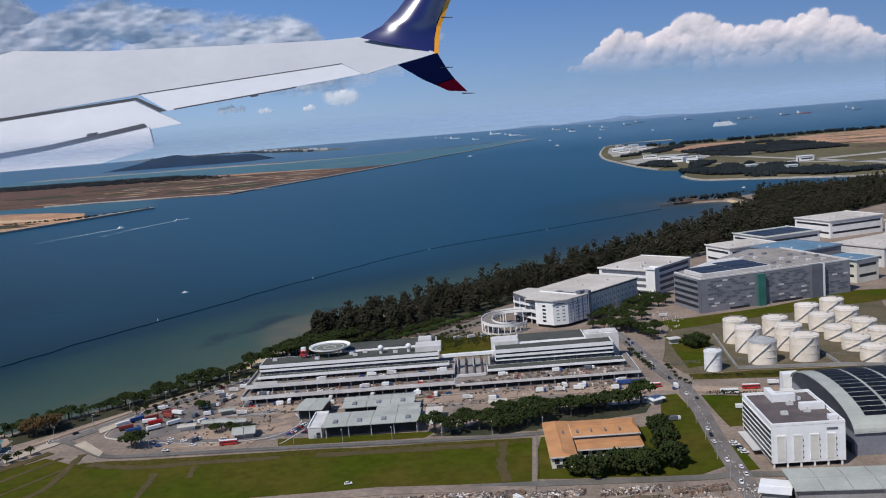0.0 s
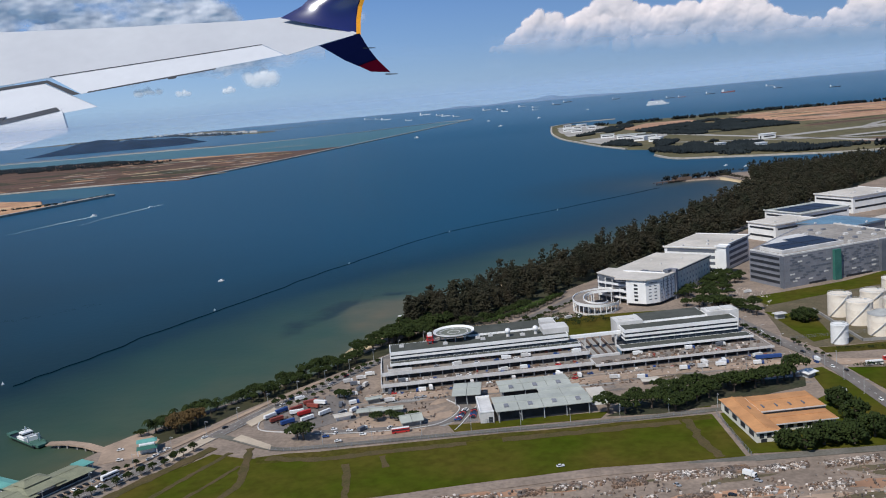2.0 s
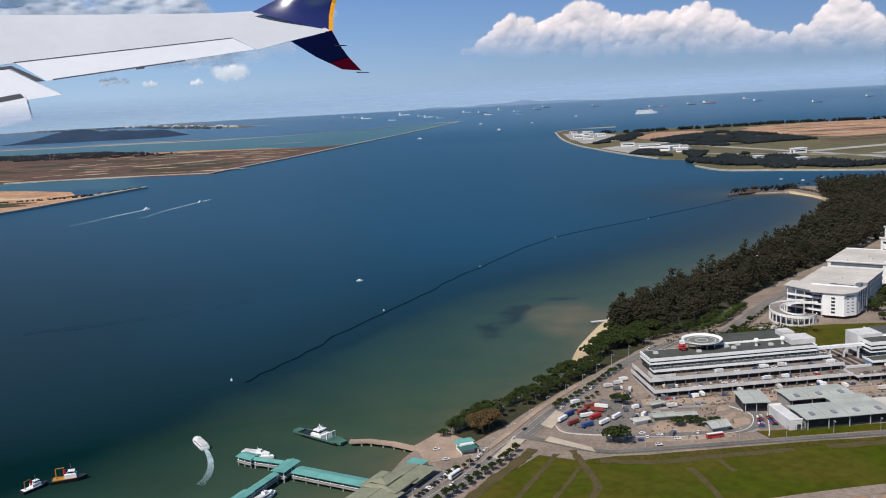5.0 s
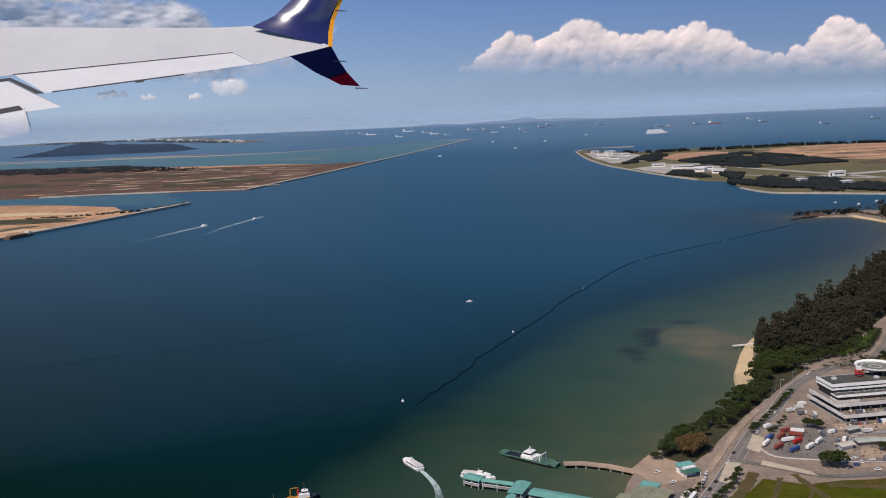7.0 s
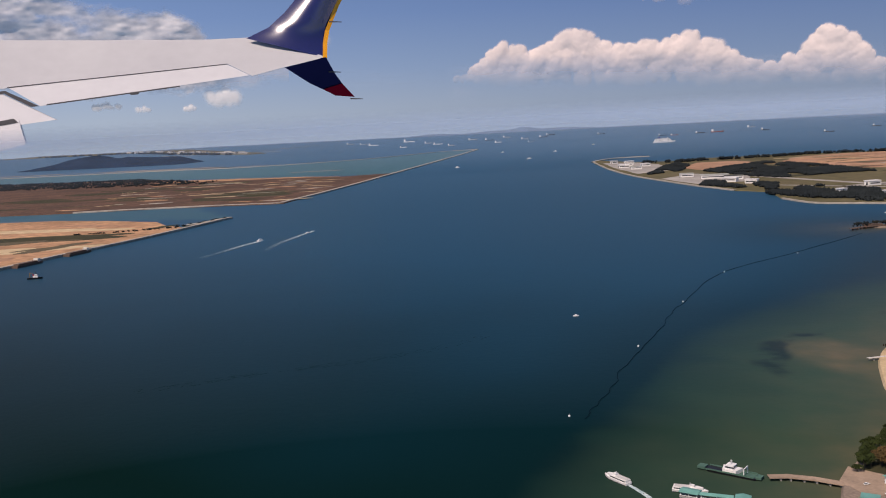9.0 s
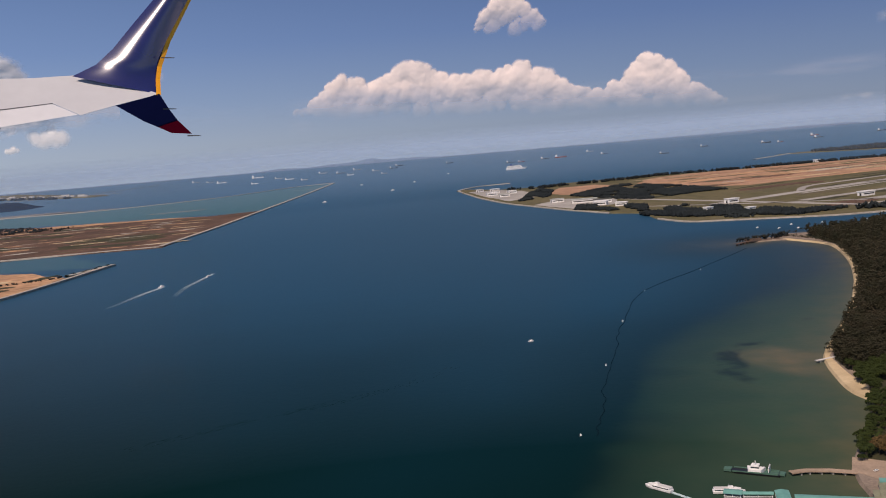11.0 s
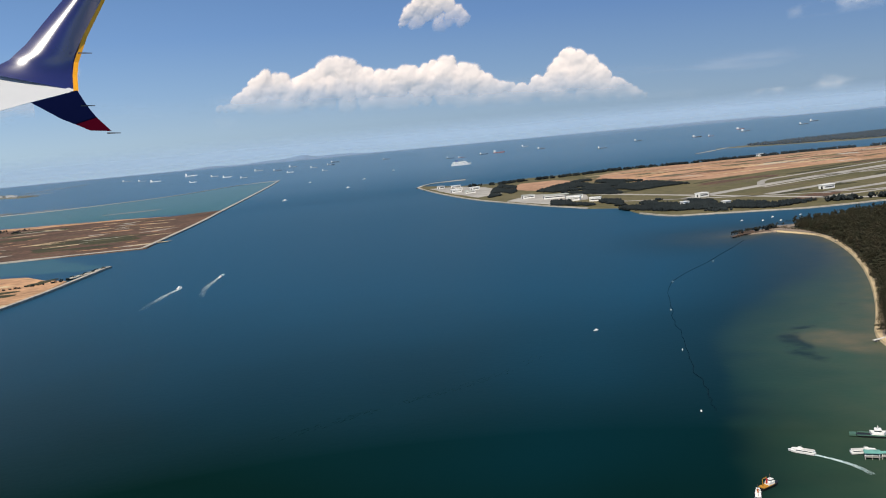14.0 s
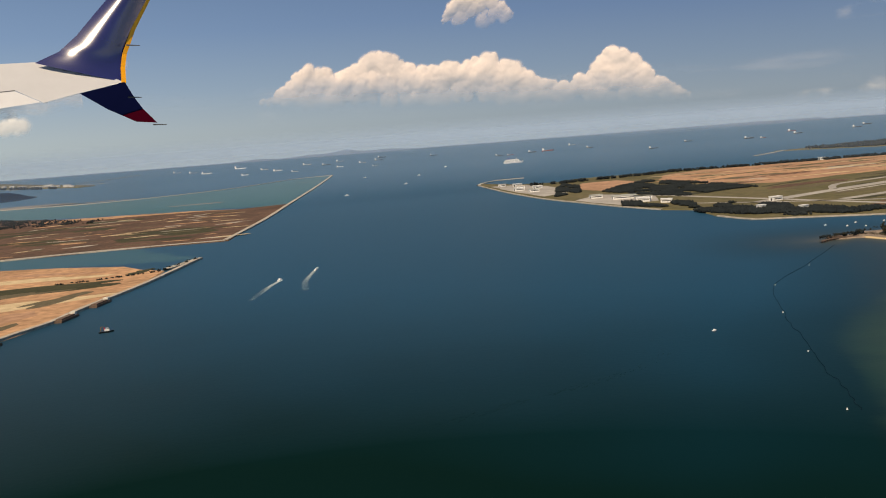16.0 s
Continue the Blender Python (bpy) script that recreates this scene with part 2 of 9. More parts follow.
    l.new(tc.outputs["Object"], wave.inputs["Vector"]), l.new(stretch.outputs[0], chop.inputs["Vector"])
    add = n.new("ShaderNodeMath")
    add.operation = "ADD"
    l.new(wave.outputs["Fac"], add.inputs[0]), l.new(chop.outputs["Fac"], add.inputs[1])
    b = n.new("ShaderNodeBump")
    b.inputs["Strength"].default_value, b.inputs["Distance"].default_value = 0.08, 0.25
    l.new(add.outputs[0], b.inputs["Height"]), l.new(b.outputs["Normal"], p.inputs["Normal"])
    return m


SEA = sea_material()


# ---- mesh helpers ----
def finish(name, bm, material, smooth=False):
    me = bpy.data.meshes.new(name)
    bmesh.ops.recalc_face_normals(bm, faces=bm.faces)
    bm.to_mesh(me)
    bm.free()
    for m in (material if isinstance(material, (list, tuple)) else [material]):
        me.materials.append(m)
    if smooth:
        me.polygons.foreach_set("use_smooth", [True] * len(me.polygons))
    return me


def part(name, bm, material, parent, label="", smooth=False):
    ob = new(name, finish(name, bm, material, smooth))
    ob.parent = parent
    if label:
        ob["label"] = label
    return ob


def thing(name, at, label, category, group="", kind=""):
    ob = new(name)
    ob.empty_display_size = 0.2
    ob.matrix_world = at
    return tagged(ob, label, category, group, kind)


def solid(name, bm, material, label, category, kind="", at=None, group="", smooth=False):
    ob = new(name, finish(name, bm, material, smooth))
    if at is not None:
        ob.matrix_world = at
    return tagged(ob, label, category, group, kind)


def box(bm, x0, x1, y0, y1, z0, z1, slot=0):
    v = [bm.verts.new(p) for p in ((x0, y0, z0), (x1, y0, z0), (x1, y1, z0), (x0, y1, z0), (x0, y0, z1), (x1, y0, z1), (x1, y1, z1), (x0, y1, z1))]
    for f in ((3, 2, 1, 0), (4, 5, 6, 7), (0, 1, 5, 4), (1, 2, 6, 5), (2, 3, 7, 6), (3, 0, 4, 7)):
        bm.faces.new([v[i] for i in f]).material_index = slot
    return bm


def boxes(*rows):
    bm = bmesh.new()
    for r in rows:
        box(bm, *r)
    return bm


def prism(bm, pts, z0, z1, slot=0, spread=0.0):
    """An upright block over a plan outline; spread pushes its foot outwards."""
    n = len(pts)
    area = sum(pts[i][0] * pts[(i + 1) % n][1] - pts[(i + 1) % n][0] * pts[i][1] for i in range(n))
    pts = pts if area > 0 else pts[::-1]
    foot = []
    for i in range(n):
        a, b, c = Vector(pts[i - 1]), Vector(pts[i]), Vector(pts[(i + 1) % n])
        d = ((b - a).normalized() + (c - b).normalized())
        d = d.normalized() if d.length > 1e-6 else Vector((1, 0))
        foot.append((b.x + d.y * spread, b.y - d.x * spread))
    lo = [bm.verts.new((x, y, z0)) for x, y in foot]
    hi = [bm.verts.new((x, y, z1)) for x, y in pts]
    bm.faces.new(hi).material_index = slot
    bm.faces.new(lo[::-1]).material_index = slot
    for i in range(n):
        j = (i + 1) % n
        bm.faces.new((lo[i], lo[j], hi[j], hi[i])).material_index = slot
    return bm


def tube(bm, x, y, z0, z1, r0, r1=None, seg=24, slot=0, cap=0.0):
    """An upright cylinder or cone, its top domed by cap."""
    r1 = r0 if r1 is None else r1
    ring = [[bm.verts.new((x + r * math.cos(6.2832 * i / seg), y + r * math.sin(6.2832 * i / seg), z)) for i in range(seg)] for r, z in ((r0, z0), (r1, z1))]
    top = bm.verts.new((x, y, z1 + cap))
    for i in range(seg):
        j = (i + 1) % seg
        bm.faces.new((ring[0][i], ring[0][j], ring[1][j], ring[1][i])).material_index = slot
        bm.faces.new((ring[1][i], ring[1][j], top)).material_index = slot
    bm.faces.new(ring[0][::-1]).material_index = slot
    return bm


def wavy(pts, step, rough, seed=0, closed=True):
    """The outline with its long edges broken into short uneven ones."""
    out, n = [], len(pts)
    for i in range(n if closed else n - 1):
        a, b = Vector(pts[i]), Vector(pts[(i + 1) % n])
        k = max(1, int((b - a).length / step))
        side = Vector((a.y - b.y, b.x - a.x)).normalized()
        for j in range(k):
            p = a.lerp(b, j / k)
            off = rough * noise.noise(Vector((p.x * 0.7 / step, p.y * 0.7 / step, seed))) if j or rough > 1 else 0
            out.append(tuple(p + side * off * 1.5))
    return out if closed else out + [tuple(pts[-1])]


def strip(bm, pts, width, z, thick=0.03, slot=0):
    """A road or bund: a band along a line, with its edges standing over what lies below."""
    left, right = [], []
    for i, p in enumerate(pts):
        a, c = Vector(pts[max(i - 1, 0)]), Vector(pts[min(i + 1, len(pts) - 1)])
        d = (c - a).normalized() * width / 2
        left.append((p[0] - d.y, p[1] + d.x)), right.append((p[0] + d.y, p[1] - d.x))
    rows = [[bm.verts.new((*q, zz)) for q in side] for side in (left, right) for zz in (z - thick, z)]
    for i in range(len(pts) - 1):
        for a, b in ((1, 3), (0, 1), (3, 2)):
            bm.faces.new((rows[a][i], rows[b][i], rows[b][i + 1], rows[a][i + 1])).material_index = slot
    return bm


def inside(p, poly):
    hit = False
    for i in range(len(poly)):
        a, b = poly[i], poly[i - 1]
        if (a[1] > p[1]) != (b[1] > p[1]) and p[0] < (b[0] - a[0]) * (p[1] - a[1]) / (b[1] - a[1]) + a[0]:
            hit = not hit
    return hit


# ---- sea ----
LAND_Z = 0.35
COAST_POINTS = [(19, 237), (31, 235.5), (34, 224), (32.4, 213.4), (22.7, 190.4), (9.9, 167.1), (-2.7, 147.3), (-13.4, 132.2), (-22.8, 119.4),
         (-26.9, 108.2), (-28.3, 99.2), (-35.9, 88.7), (-42.1, 79.9), (-44.6, 71.9), (-48, 64), (-56, 48), (-70, 15), (-88, -30), (-110, -110)]
def smooth_line(pts, k=6):
    """A Catmull-Rom line through a few points."""
    out = []
    for i in range(len(pts) - 1):
        a, b, c, d = (Vector(pts[max(0, min(len(pts) - 1, j))]) for j in (i - 1, i, i + 1, i + 2))
        for s in range(k):
            t = s / k
            out.append(tuple(0.5 * ((2 * b) + (c - a) * t + (2 * a - 5 * b + 4 * c - d) * t * t + (3 * b - a - 3 * c + d) * t ** 3)))
    return out + [tuple(pts[-1])]


COAST = smooth_line(COAST_POINTS, 3)
BOOM = [(-61.8, 98.1), (-59, 105.6), (-54.5, 119), (-47.3, 137.5), (-40.5, 155.5), (-27.5, 182.3), (-7.5, 203), (16, 228)]
SHELF = [(-84, 40), (-72, 76), (-66, 86), (-60, 99), (-55.8, 110), (-49.6, 123), (-43, 136), (-31.5, 148), (-16, 163), (0, 174), (15, 189), (28, 207)]
LAGOON = [(-97, 1037), (-123, 774), (-144, 600), (-260, 640), (-420, 720), (-620, 740), (-620, 850), (-399, 848), (-300, 841), (-206, 902), (-140, 1014)]
CHANNEL = [(-172, 338), (-205, 398), (-600, 400), (-600, 330), (-249, 358)]


def shore_distance(x, y, line):
    best = np.full(x.shape, 1e9)
    for (ax, ay), (bx, by) in zip(line, line[1:]):
        dx, dy = bx - ax, by - ay
        t = np.clip(((x - ax) * dx + (y - ay) * dy) / (dx * dx + dy * dy), 0, 1)
        best = np.minimum(best, np.hypot(x - ax - t * dx, y - ay - t * dy))
    return best


def build_sea():
    """One sheet of water out to the horizon, finer towards the shore, with depth and painted distance stored for its
    tint.
    """
    seg, rings = 560, 290
    cx, cy = -60.0, 10.0
    radii = np.concatenate([[0.0], np.geomspace(12, 2450, rings)])
    ang = np.linspace(0, 2 * np.pi, seg, endpoint=False)
    x = (cx + radii[1:, None] * np.cos(ang)).ravel()
    y = (cy + radii[1:, None] * np.sin(ang)).ravel()
    verts = np.c_[np.r_[cx, x], np.r_[cy, y], np.zeros(len(x) + 1)]
    idx = 1 + np.arange(rings * seg).reshape(rings, seg)
    nxt = np.roll(idx, -1, 1)
    quads = np.stack([idx[:-1], idx[1:], nxt[1:], nxt[:-1]], -1).reshape(-1, 4)
    fan = [(0, int(a), int(b)) for a, b in zip(idx[0], nxt[0])]
    me = bpy.data.meshes.new("sea")
    me.from_pydata(verts.tolist(), [], fan + quads.tolist())
    vx, vy = verts[:, 0], verts[:, 1]
    near = shore_distance(vx, vy, COAST)
    far_side = shore_distance(vx, vy, BOOM)
    wob = np.array([noise.noise(Vector((a * 0.05, b * 0.05, 0))) if d < 160 else 0.0 for a, b, d in zip(vx, vy, near)])
    wob2 = np.array([noise.noise(Vector((a * 0.11, b * 0.22, 7))) if d < 60 else 0.0 for a, b, d in zip(vx, vy, near)])
    # a shelf of shallower green water lies between its outer lip and the beach
    shelf = SHELF + [(60, 240), (60, -100), (-60, -100)]
    lip = shore_distance(vx, vy, SHELF)
    on_shelf = np.array([d < 90 and inside((a + 5 * w, b + 5 * w), shelf) for a, b, w, d in zip(vx, vy, wob, near)])
    green = np.where(on_shelf, np.clip(0.20 * (1 - np.exp(-lip / 4.0)) + lip / 23 + 0.16 * wob2, 0, 1), 0.0)
    def bed(x, y, across, length, turn):
        c, q = math.cos(radians(turn)), math.sin(radians(turn))
        u, v = (vx - x) * c + (vy - y) * q, (vy - y) * c - (vx - x) * q
        return np.exp(-(u / across) ** 4 - (v / length) ** 4)

    shoal = np.clip(0.5 * np.exp(-near / 4.0) + 0.62 * bed(-28.4, 120.2, 4.6, 8.0, 15) + 0.20 * np.clip(1 - near / 26, 0, 1), 0, 0.9)
    weed = np.clip(0.95 * bed(-35.9, 121.5, 2.3, 8.5, -18) + 0.8 * bed(-34.0, 112.4, 4.2, 1.5, 10) + 0.75 * bed(-28.5, 130.2, 4.2, 1.7, 20) + 0.35 * bed(-14, 141, 4, 2.5, 40), 0, 0.9) * np.clip(0.62 + 1.1 * wob2, 0.15, 0.9)
    # bluer with distance: offshore tint plus sky sheen painted into it
    offshore_sheen = np.clip((vy + 0.7 * (vx + 70) - 62 + 12 * wob) / 140, 0, 1) * np.clip((near - 4) / 40, 0.3, 1)
    offshore_sheen = 0.065 + 0.935 * offshore_sheen
    # paler with range: haze of distance put into the water's colour
    far_haze = np.clip((np.hypot(vx + 60, vy - 10) - 140) / 900, 0, 1) ** 0.8
    lagoon = np.array([0.0 if b < 300 or a > -90 or b > 1100 else (0.75 if inside((a, b), LAGOON) else (0.42 if inside((a, b), CHANNEL) else 0.0)) for a, b in zip(vx, vy)])
    for name, values in (("offshore_sheen", offshore_sheen), ("far_haze", far_haze), ("green", green), ("shoal", shoal), ("weed", weed), ("lagoon", lagoon)):
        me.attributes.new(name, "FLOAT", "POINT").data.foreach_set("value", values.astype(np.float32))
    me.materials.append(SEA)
    me.polygons.foreach_set("use_smooth", [True] * len(me.polygons))
    return tagged(new("water", me), "deep blue sea with a green shallow margin", "sea", kind="structure")


build_sea()


DARKSCRUB = mat("dark_scrub", (0.060, 0.055, 0.022), 0.95, (0.034, 0.034, 0.016), 0.08, mix=0.9, grain=0.4)


# ---- land ----
def land(name, pts, material, label, z=LAND_Z, step=4.0, rough=0.35, spread=0.5, category="ground"):
    return solid(name, prism(bmesh.new(), wavy(pts, step, rough, len(pts)), -0.6, z, spread=spread), material, label, category, "structure")


MAINLAND = COAST + [(60, -150), (420, -150), (520, 60), (520, 330), (300, 288), (150, 262), (110, 254), (84.5, 247), (67.6, 252), (47.7, 244.5), (37, 246)]
land("ground", MAINLAND, YARD, "worn pale ground of the coastal industrial estate")
EASTLAND = [(-8.7, 624), (-8.1, 533.7), (-3.9, 469.4), (2.5, 431.6), (10.9, 390), (19.4, 360), (29, 347), (25.2, 320.4), (29.6, 301.9), (39.5, 295.6),
            (56, 287), (75, 279), (110, 277), (150, 286), (300, 315), (520, 360), (620, 480), (420, 560), (323, 571), (281, 585), (218, 588), (176, 589),
            (125, 605), (100, 606), (60, 607), (36, 589), (15, 600), (-2, 640)]
land("ground", EASTLAND, OLIVE, "low airfield headland beyond the bay", step=12, rough=1.0, spread=1.2)
land("ground", [(290, 757), (333, 712), (372, 672), (640, 640), (900, 650), (900, 800), (423, 775)], OLIVE, "low wooded islet far off the headland", step=20, rough=2, spread=1)
ISLE_N = [(-166, 397), (-220, 400.5), (-261, 396.6), (-420, 402), (-640, 420), (-640, 730), (-351, 692), (-291, 638), (-249, 611), (-221, 618), (-175, 594), (-141, 606)]
land("ground", ISLE_N, SCRUB, "flat reclaimed island with brown scrub", step=14, rough=0.6, spread=1.0)
ISLE_S = [(-183.8, 280), (-193, 247), (-197, 229), (-204, 212), (-215, 180), (-420, 120), (-620, 160), (-620, 345), (-300, 362), (-249, 358), (-226, 349.5), (-199, 335), (-190, 320), (-181.5, 312)]
land("ground", ISLE_S, SPOIL, "bare orange reclaimed land with sand heaps", step=10, rough=0.8, spread=1.0)


def sheet(name, pts, material, z, label, category, step=3.0, rough=0.0, thick=0.05, kind="structure"):
    pts = wavy(pts, step, rough, 3) if rough else pts
    return solid(name, prism(bmesh.new(), pts, z - thick, z), material, label, category, kind)


def bund(pts, width, z, material, label):
    bm = strip(bmesh.new(), smooth_line(pts, 5), width, z, z + 0.5)
    return solid("sea_wall", bm, material, label, "sea wall", "structure")


bund([(-261, 397.2), (-220, 401.0), (-167.2, 398.2)], 2.4, 0.55, RIPRAP, "pale stone sea wall along the scrub island")
bund([(-167.5, 398), (-153, 500), (-141.5, 606), (-123, 774), (-109, 910), (-97, 1037)], 2.2, 0.6, RIPRAP, "pale stone sea wall running far out to a point")
bund([(-97, 1038), (-140, 1015), (-206, 902), (-300, 841), (-399, 848), (-600, 850)], 2.6, 0.5, RIPRAP, "low bund closing the lagoon")
bund([(-172.2, 338.5), (-178, 309), (-184.2, 280), (-193.4, 247), (-197.4, 229), (-204.6, 212), (-215, 180)], 1.6, 0.7, RIPRAP, "stone sea wall of the bare island")
bund([(-172.2, 338.5), (-181, 315)], 2.6, 0.62, RIPRAP, "stone breakwater end with sparse shrubs")
bund([(-8.7, 625), (0, 648), (15, 668), (36, 672)], 2.4, 0.6, RIPRAP, "curved breakwater of a small harbour")
bund([(-8.5, 624), (-8.4, 534), (-4.2, 470), (2.2, 432), (10.6, 390), (19.1, 360)], 1.0, 0.5, RIPRAP, "pale sea wall along the headland")
bund([(25, 320), (29.2, 301.6), (39.4, 295.2), (56, 286.6), (75, 278.6), (110, 276.5)], 0.9, 0.46, RIPRAP, "narrow beach below the headland woods")
bund([(244, 706), (272, 730), (300, 756)], 2.5, 0.5, RIPRAP, "long low breakwater off the islet")
for n, pts in enumerate(([(-262, 612), (-215, 618), (-176, 596), (-215, 606)], [(-300, 640), (-225, 622), (-255, 606), (-310, 618)])):
    sheet("ground", pts, SPOIL, 0.40 + 0.01 * n, "patch of bare sand on the scrub island", "sand", 8, 1.5)


def patch(x, y, lx, ly, turn, material, z, label, seed):
    """An irregular blotch of bare or overgrown ground."""
    pts, c, s = [], math.cos(radians(turn)), math.sin(radians(turn))
    for i in range(30):
        g = 6.2832 * i / 30
        r = 0.5 * (1 + 0.75 * noise.noise(Vector((math.cos(g) * 1.6, math.sin(g) * 1.6, seed * 3.7))))
        u, v = lx * r * math.cos(g), ly * r * math.sin(g)
        pts.append((x + u * c - v * s, y + u * s + v * c))
    return solid("ground", prism(bmesh.new(), pts, z - 0.06, z), material, label, "ground", "structure")


r = random.Random(31)
for n in range(90):
    t = r.random()
    x, y = -158 - 120 * r.random() ** 1.5 - 18 * t, 404 + 185 * t
    if inside((x, y), ISLE_N):
        patch(x, y, r.uniform(4, 20), r.uniform(1.2, 4), r.uniform(-12, 22), (DIRT, SPOIL, SAND, RIPRAP)[n % 4], 0.40 + 0.0004 * n, "pale bare blotch on the scrub island", n)
for n in range(16):
    patch(-175 - 160 * r.random(), 410 + 170 * r.random(), r.uniform(20, 50), r.uniform(8, 20), r.uniform(-15, 15), DARKSCRUB, 0.372 + 0.0006 * n, "dark low scrub on the flat island", 60 + n)
for n, (x, y, lx, ly, a, m) in enumerate(((-225, 292, 90, 14, 6, DARKSCRUB), (-300, 300, 90, 14, 8, DARKSCRUB), (-190, 315, 14, 6, 70, DARKSCRUB), (-232, 256, 60, 16, 20, SAND), (-215, 236, 30, 10, 60, EARTH), (-280, 262, 70, 22, 12, SAND),
                                          (-240, 320, 80, 10, -8, SAND), (-300, 230, 90, 26, 10, EARTH), (-205, 268, 26, 8, 60, DIRT), (-250, 278, 70, 8, 12, DIRT), (-222, 330, 40, 6, -20, EARTH), (-330, 330, 90, 12, -6, EARTH), (-212, 222, 22, 6, 65, DIRT), (-290, 205, 80, 20, 14, SAND))):
    patch(x, y, lx, ly, a, m, 0.375 + 0.0015 * n, "blotch of graded fill on the bare island", 90 + n)

MUD = mat("wet_mud_flat", (0.26, 0.235, 0.20), 0.6, (0.19, 0.185, 0.165), 0.05, mix=0.9)
# shoals and spits of the lagoon and of the reef flats beyond
for n, (x, y, lx, ly, a) in enumerate(((-208, 694, 44, 9, 5), (-126, 912, 26, 4, -40), (-405, 880, 130, 40, -6), (-330, 868, 60, 14, 4), (-560, 900, 150, 26, 0))):
    patch(x, y, lx, ly, a, MUD, 0.08, "low grey mud shoal in the lagoon", 230 + n)
for pts in ([(-498, 1568), (-470, 1700), (-442, 1830)], [(-640, 1500), (-520, 1480), (-430, 1470)]):
    bund(pts, 9.0, 0.3, MUD, "long pale reef flat far out")

# headland surfaces
sheet("ground", [(88, 532), (110, 572), (143, 586), (215, 580), (285, 577), (330, 562), (470, 545), (520, 500), (420, 470), (240, 459), (186, 455), (144, 447), (114, 438), (96, 457), (83, 494)], EARTH, 0.40, "broad site of bare red earth", "earthwork", 12, 3)
sheet("ground", [(28, 515), (46, 556), (69, 558), (75, 528), (66, 503), (35, 484)], EARTH, 0.40, "bare red earth by the small harbour", "earthwork", 8, 2)
sheet("ground", [(-5, 600), (-4, 535), (0, 480), (22, 500), (24, 560), (14, 595)], RUNWAY, 0.40, "pale hard standing at the harbour point", "hard standing", 8, 1)
sheet("ground", [(4, 436), (13, 394), (34, 400), (44, 432), (24, 462)], RUNWAY, 0.40, "pale hard standing behind the sea wall", "hard standing", 8, 1)

for n in range(110):
    t = r.random()
    x, y = 92 + 330 * t, 452 + 112 * r.random() + 14 * t
    patch(x, y, r.uniform(10, 60), r.uniform(1.2, 4.5), r.uniform(-6, 22), (SPOIL, DIRT, EARTH, SCRUB, SAND)[n % 5], 0.43 + 0.0004 * n, "streak of turned earth on the headland site", 600 + n)
for n in range(40):
    t = r.random()
    x, y = 95 + 320 * t, 460 + 95 * r.random() + 20 * t
    patch(x, y, r.uniform(12, 50), r.uniform(5, 14), r.uniform(-10, 25), (RIPRAP, SPOIL, DIRT, OLIVE)[n % 4], 0.405 + 0.0006 * n, "blotch of graded earth on the headland", 130 + n)
for n in range(46):
    t = r.random()
    x, y = 62 + 330 * t, 300 + 120 * r.random() + 90 * t
    patch(x, y, r.uniform(15, 60), r.uniform(4, 12), r.uniform(10, 28), (DARKSCRUB, DIRT, SCRUB, DARKSCRUB)[n % 4], 0.372 + 0.0005 * n, "dry brown grass on the airfield", 180 + n)


def runway(pts, width, label):
    return solid("road", strip(bmesh.new(), smooth_line(pts, 3), width, 0.42), RUNWAY, label, "runway", "structure")


runway([(58, 352), (120, 380), (207, 413), (420, 492)], 7.0, "pale concrete runway across the dry grass")
runway([(43, 432), (70, 362), (97, 264 + 30), (110, 288)], 4.0, "pale perimeter road of the airfield")
runway([(88, 336), (160, 362), (420, 455)], 5.0, "pale concrete taxiway")
runway([(100, 318), (180, 340), (420, 400)], 5.0, "pale concrete taxiway")
runway([(110, 378), (125, 400), (154, 412), (230, 440)], 3.5, "curved pale taxiway")
runway([(92, 304), (150, 312), (420, 352)], 3.0, "pale concrete service strip")
runway([(104, 366), (190, 398), (420, 474)], 2.4, "narrow pale taxiway beside the runway")
runway([(130, 348), (220, 376), (420, 428)], 2.6, "narrow pale taxiway beside the runway")
runway([(150, 394), (190, 382), (236, 356), (262, 330)], 3.0, "pale link between the taxiways")
runway([(36, 376), (75, 340), (120, 312), (180, 308)], 2.5, "pale service road along the woods")

# near shore: beach, grass, roads
SHORE = [(30.4, 236.8), (33.7, 224.2), (32.2, 213.4), (22.5, 190.5), (9.7, 167.2), (-2.9, 147.4), (-13.6, 132.3), (-23.0, 119.6), (-27.4, 108.4), (-28.9, 102.4), (-28.7, 98.8)]
DUNE = [(-27.2, 100.4), (-26.4, 104.4), (-25.4, 109.6), (-23.2, 117.6), (-22.2, 119.4), (-12.7, 132.0), (-1.9, 147.1), (10.7, 166.9), (23.3, 190.0), (32.9, 213.1), (34.4, 224), (31.5, 237.3)]
BEACH = smooth_line(SHORE, 4) + smooth_line(DUNE, 4)
solid("ground", prism(bmesh.new(), wavy(BEACH, 2.5, 0.15, 6), -0.2, 0.375, spread=0.3), SAND, "curved strip of pale sandy beach", "beach", "structure")
TRACK = mat("trodden_brown_earth", (0.100, 0.070, 0.030), 0.95, (0.062, 0.054, 0.012), 0.8, mix=0.9, grain=0.3)
FIELD = [(-33, 77.2), (-30, 76.0), (-16, 78.2), (2.8, 80.9), (3.6, 73.2), (-5.8, 72.3), (-21.8, 68.6), (-40, 62), (-45, 58), (-40.5, 66)]
sheet("ground", FIELD, GRASS, 0.375, "wide mown green field with worn brown streaks", "field", 4, 0.25)
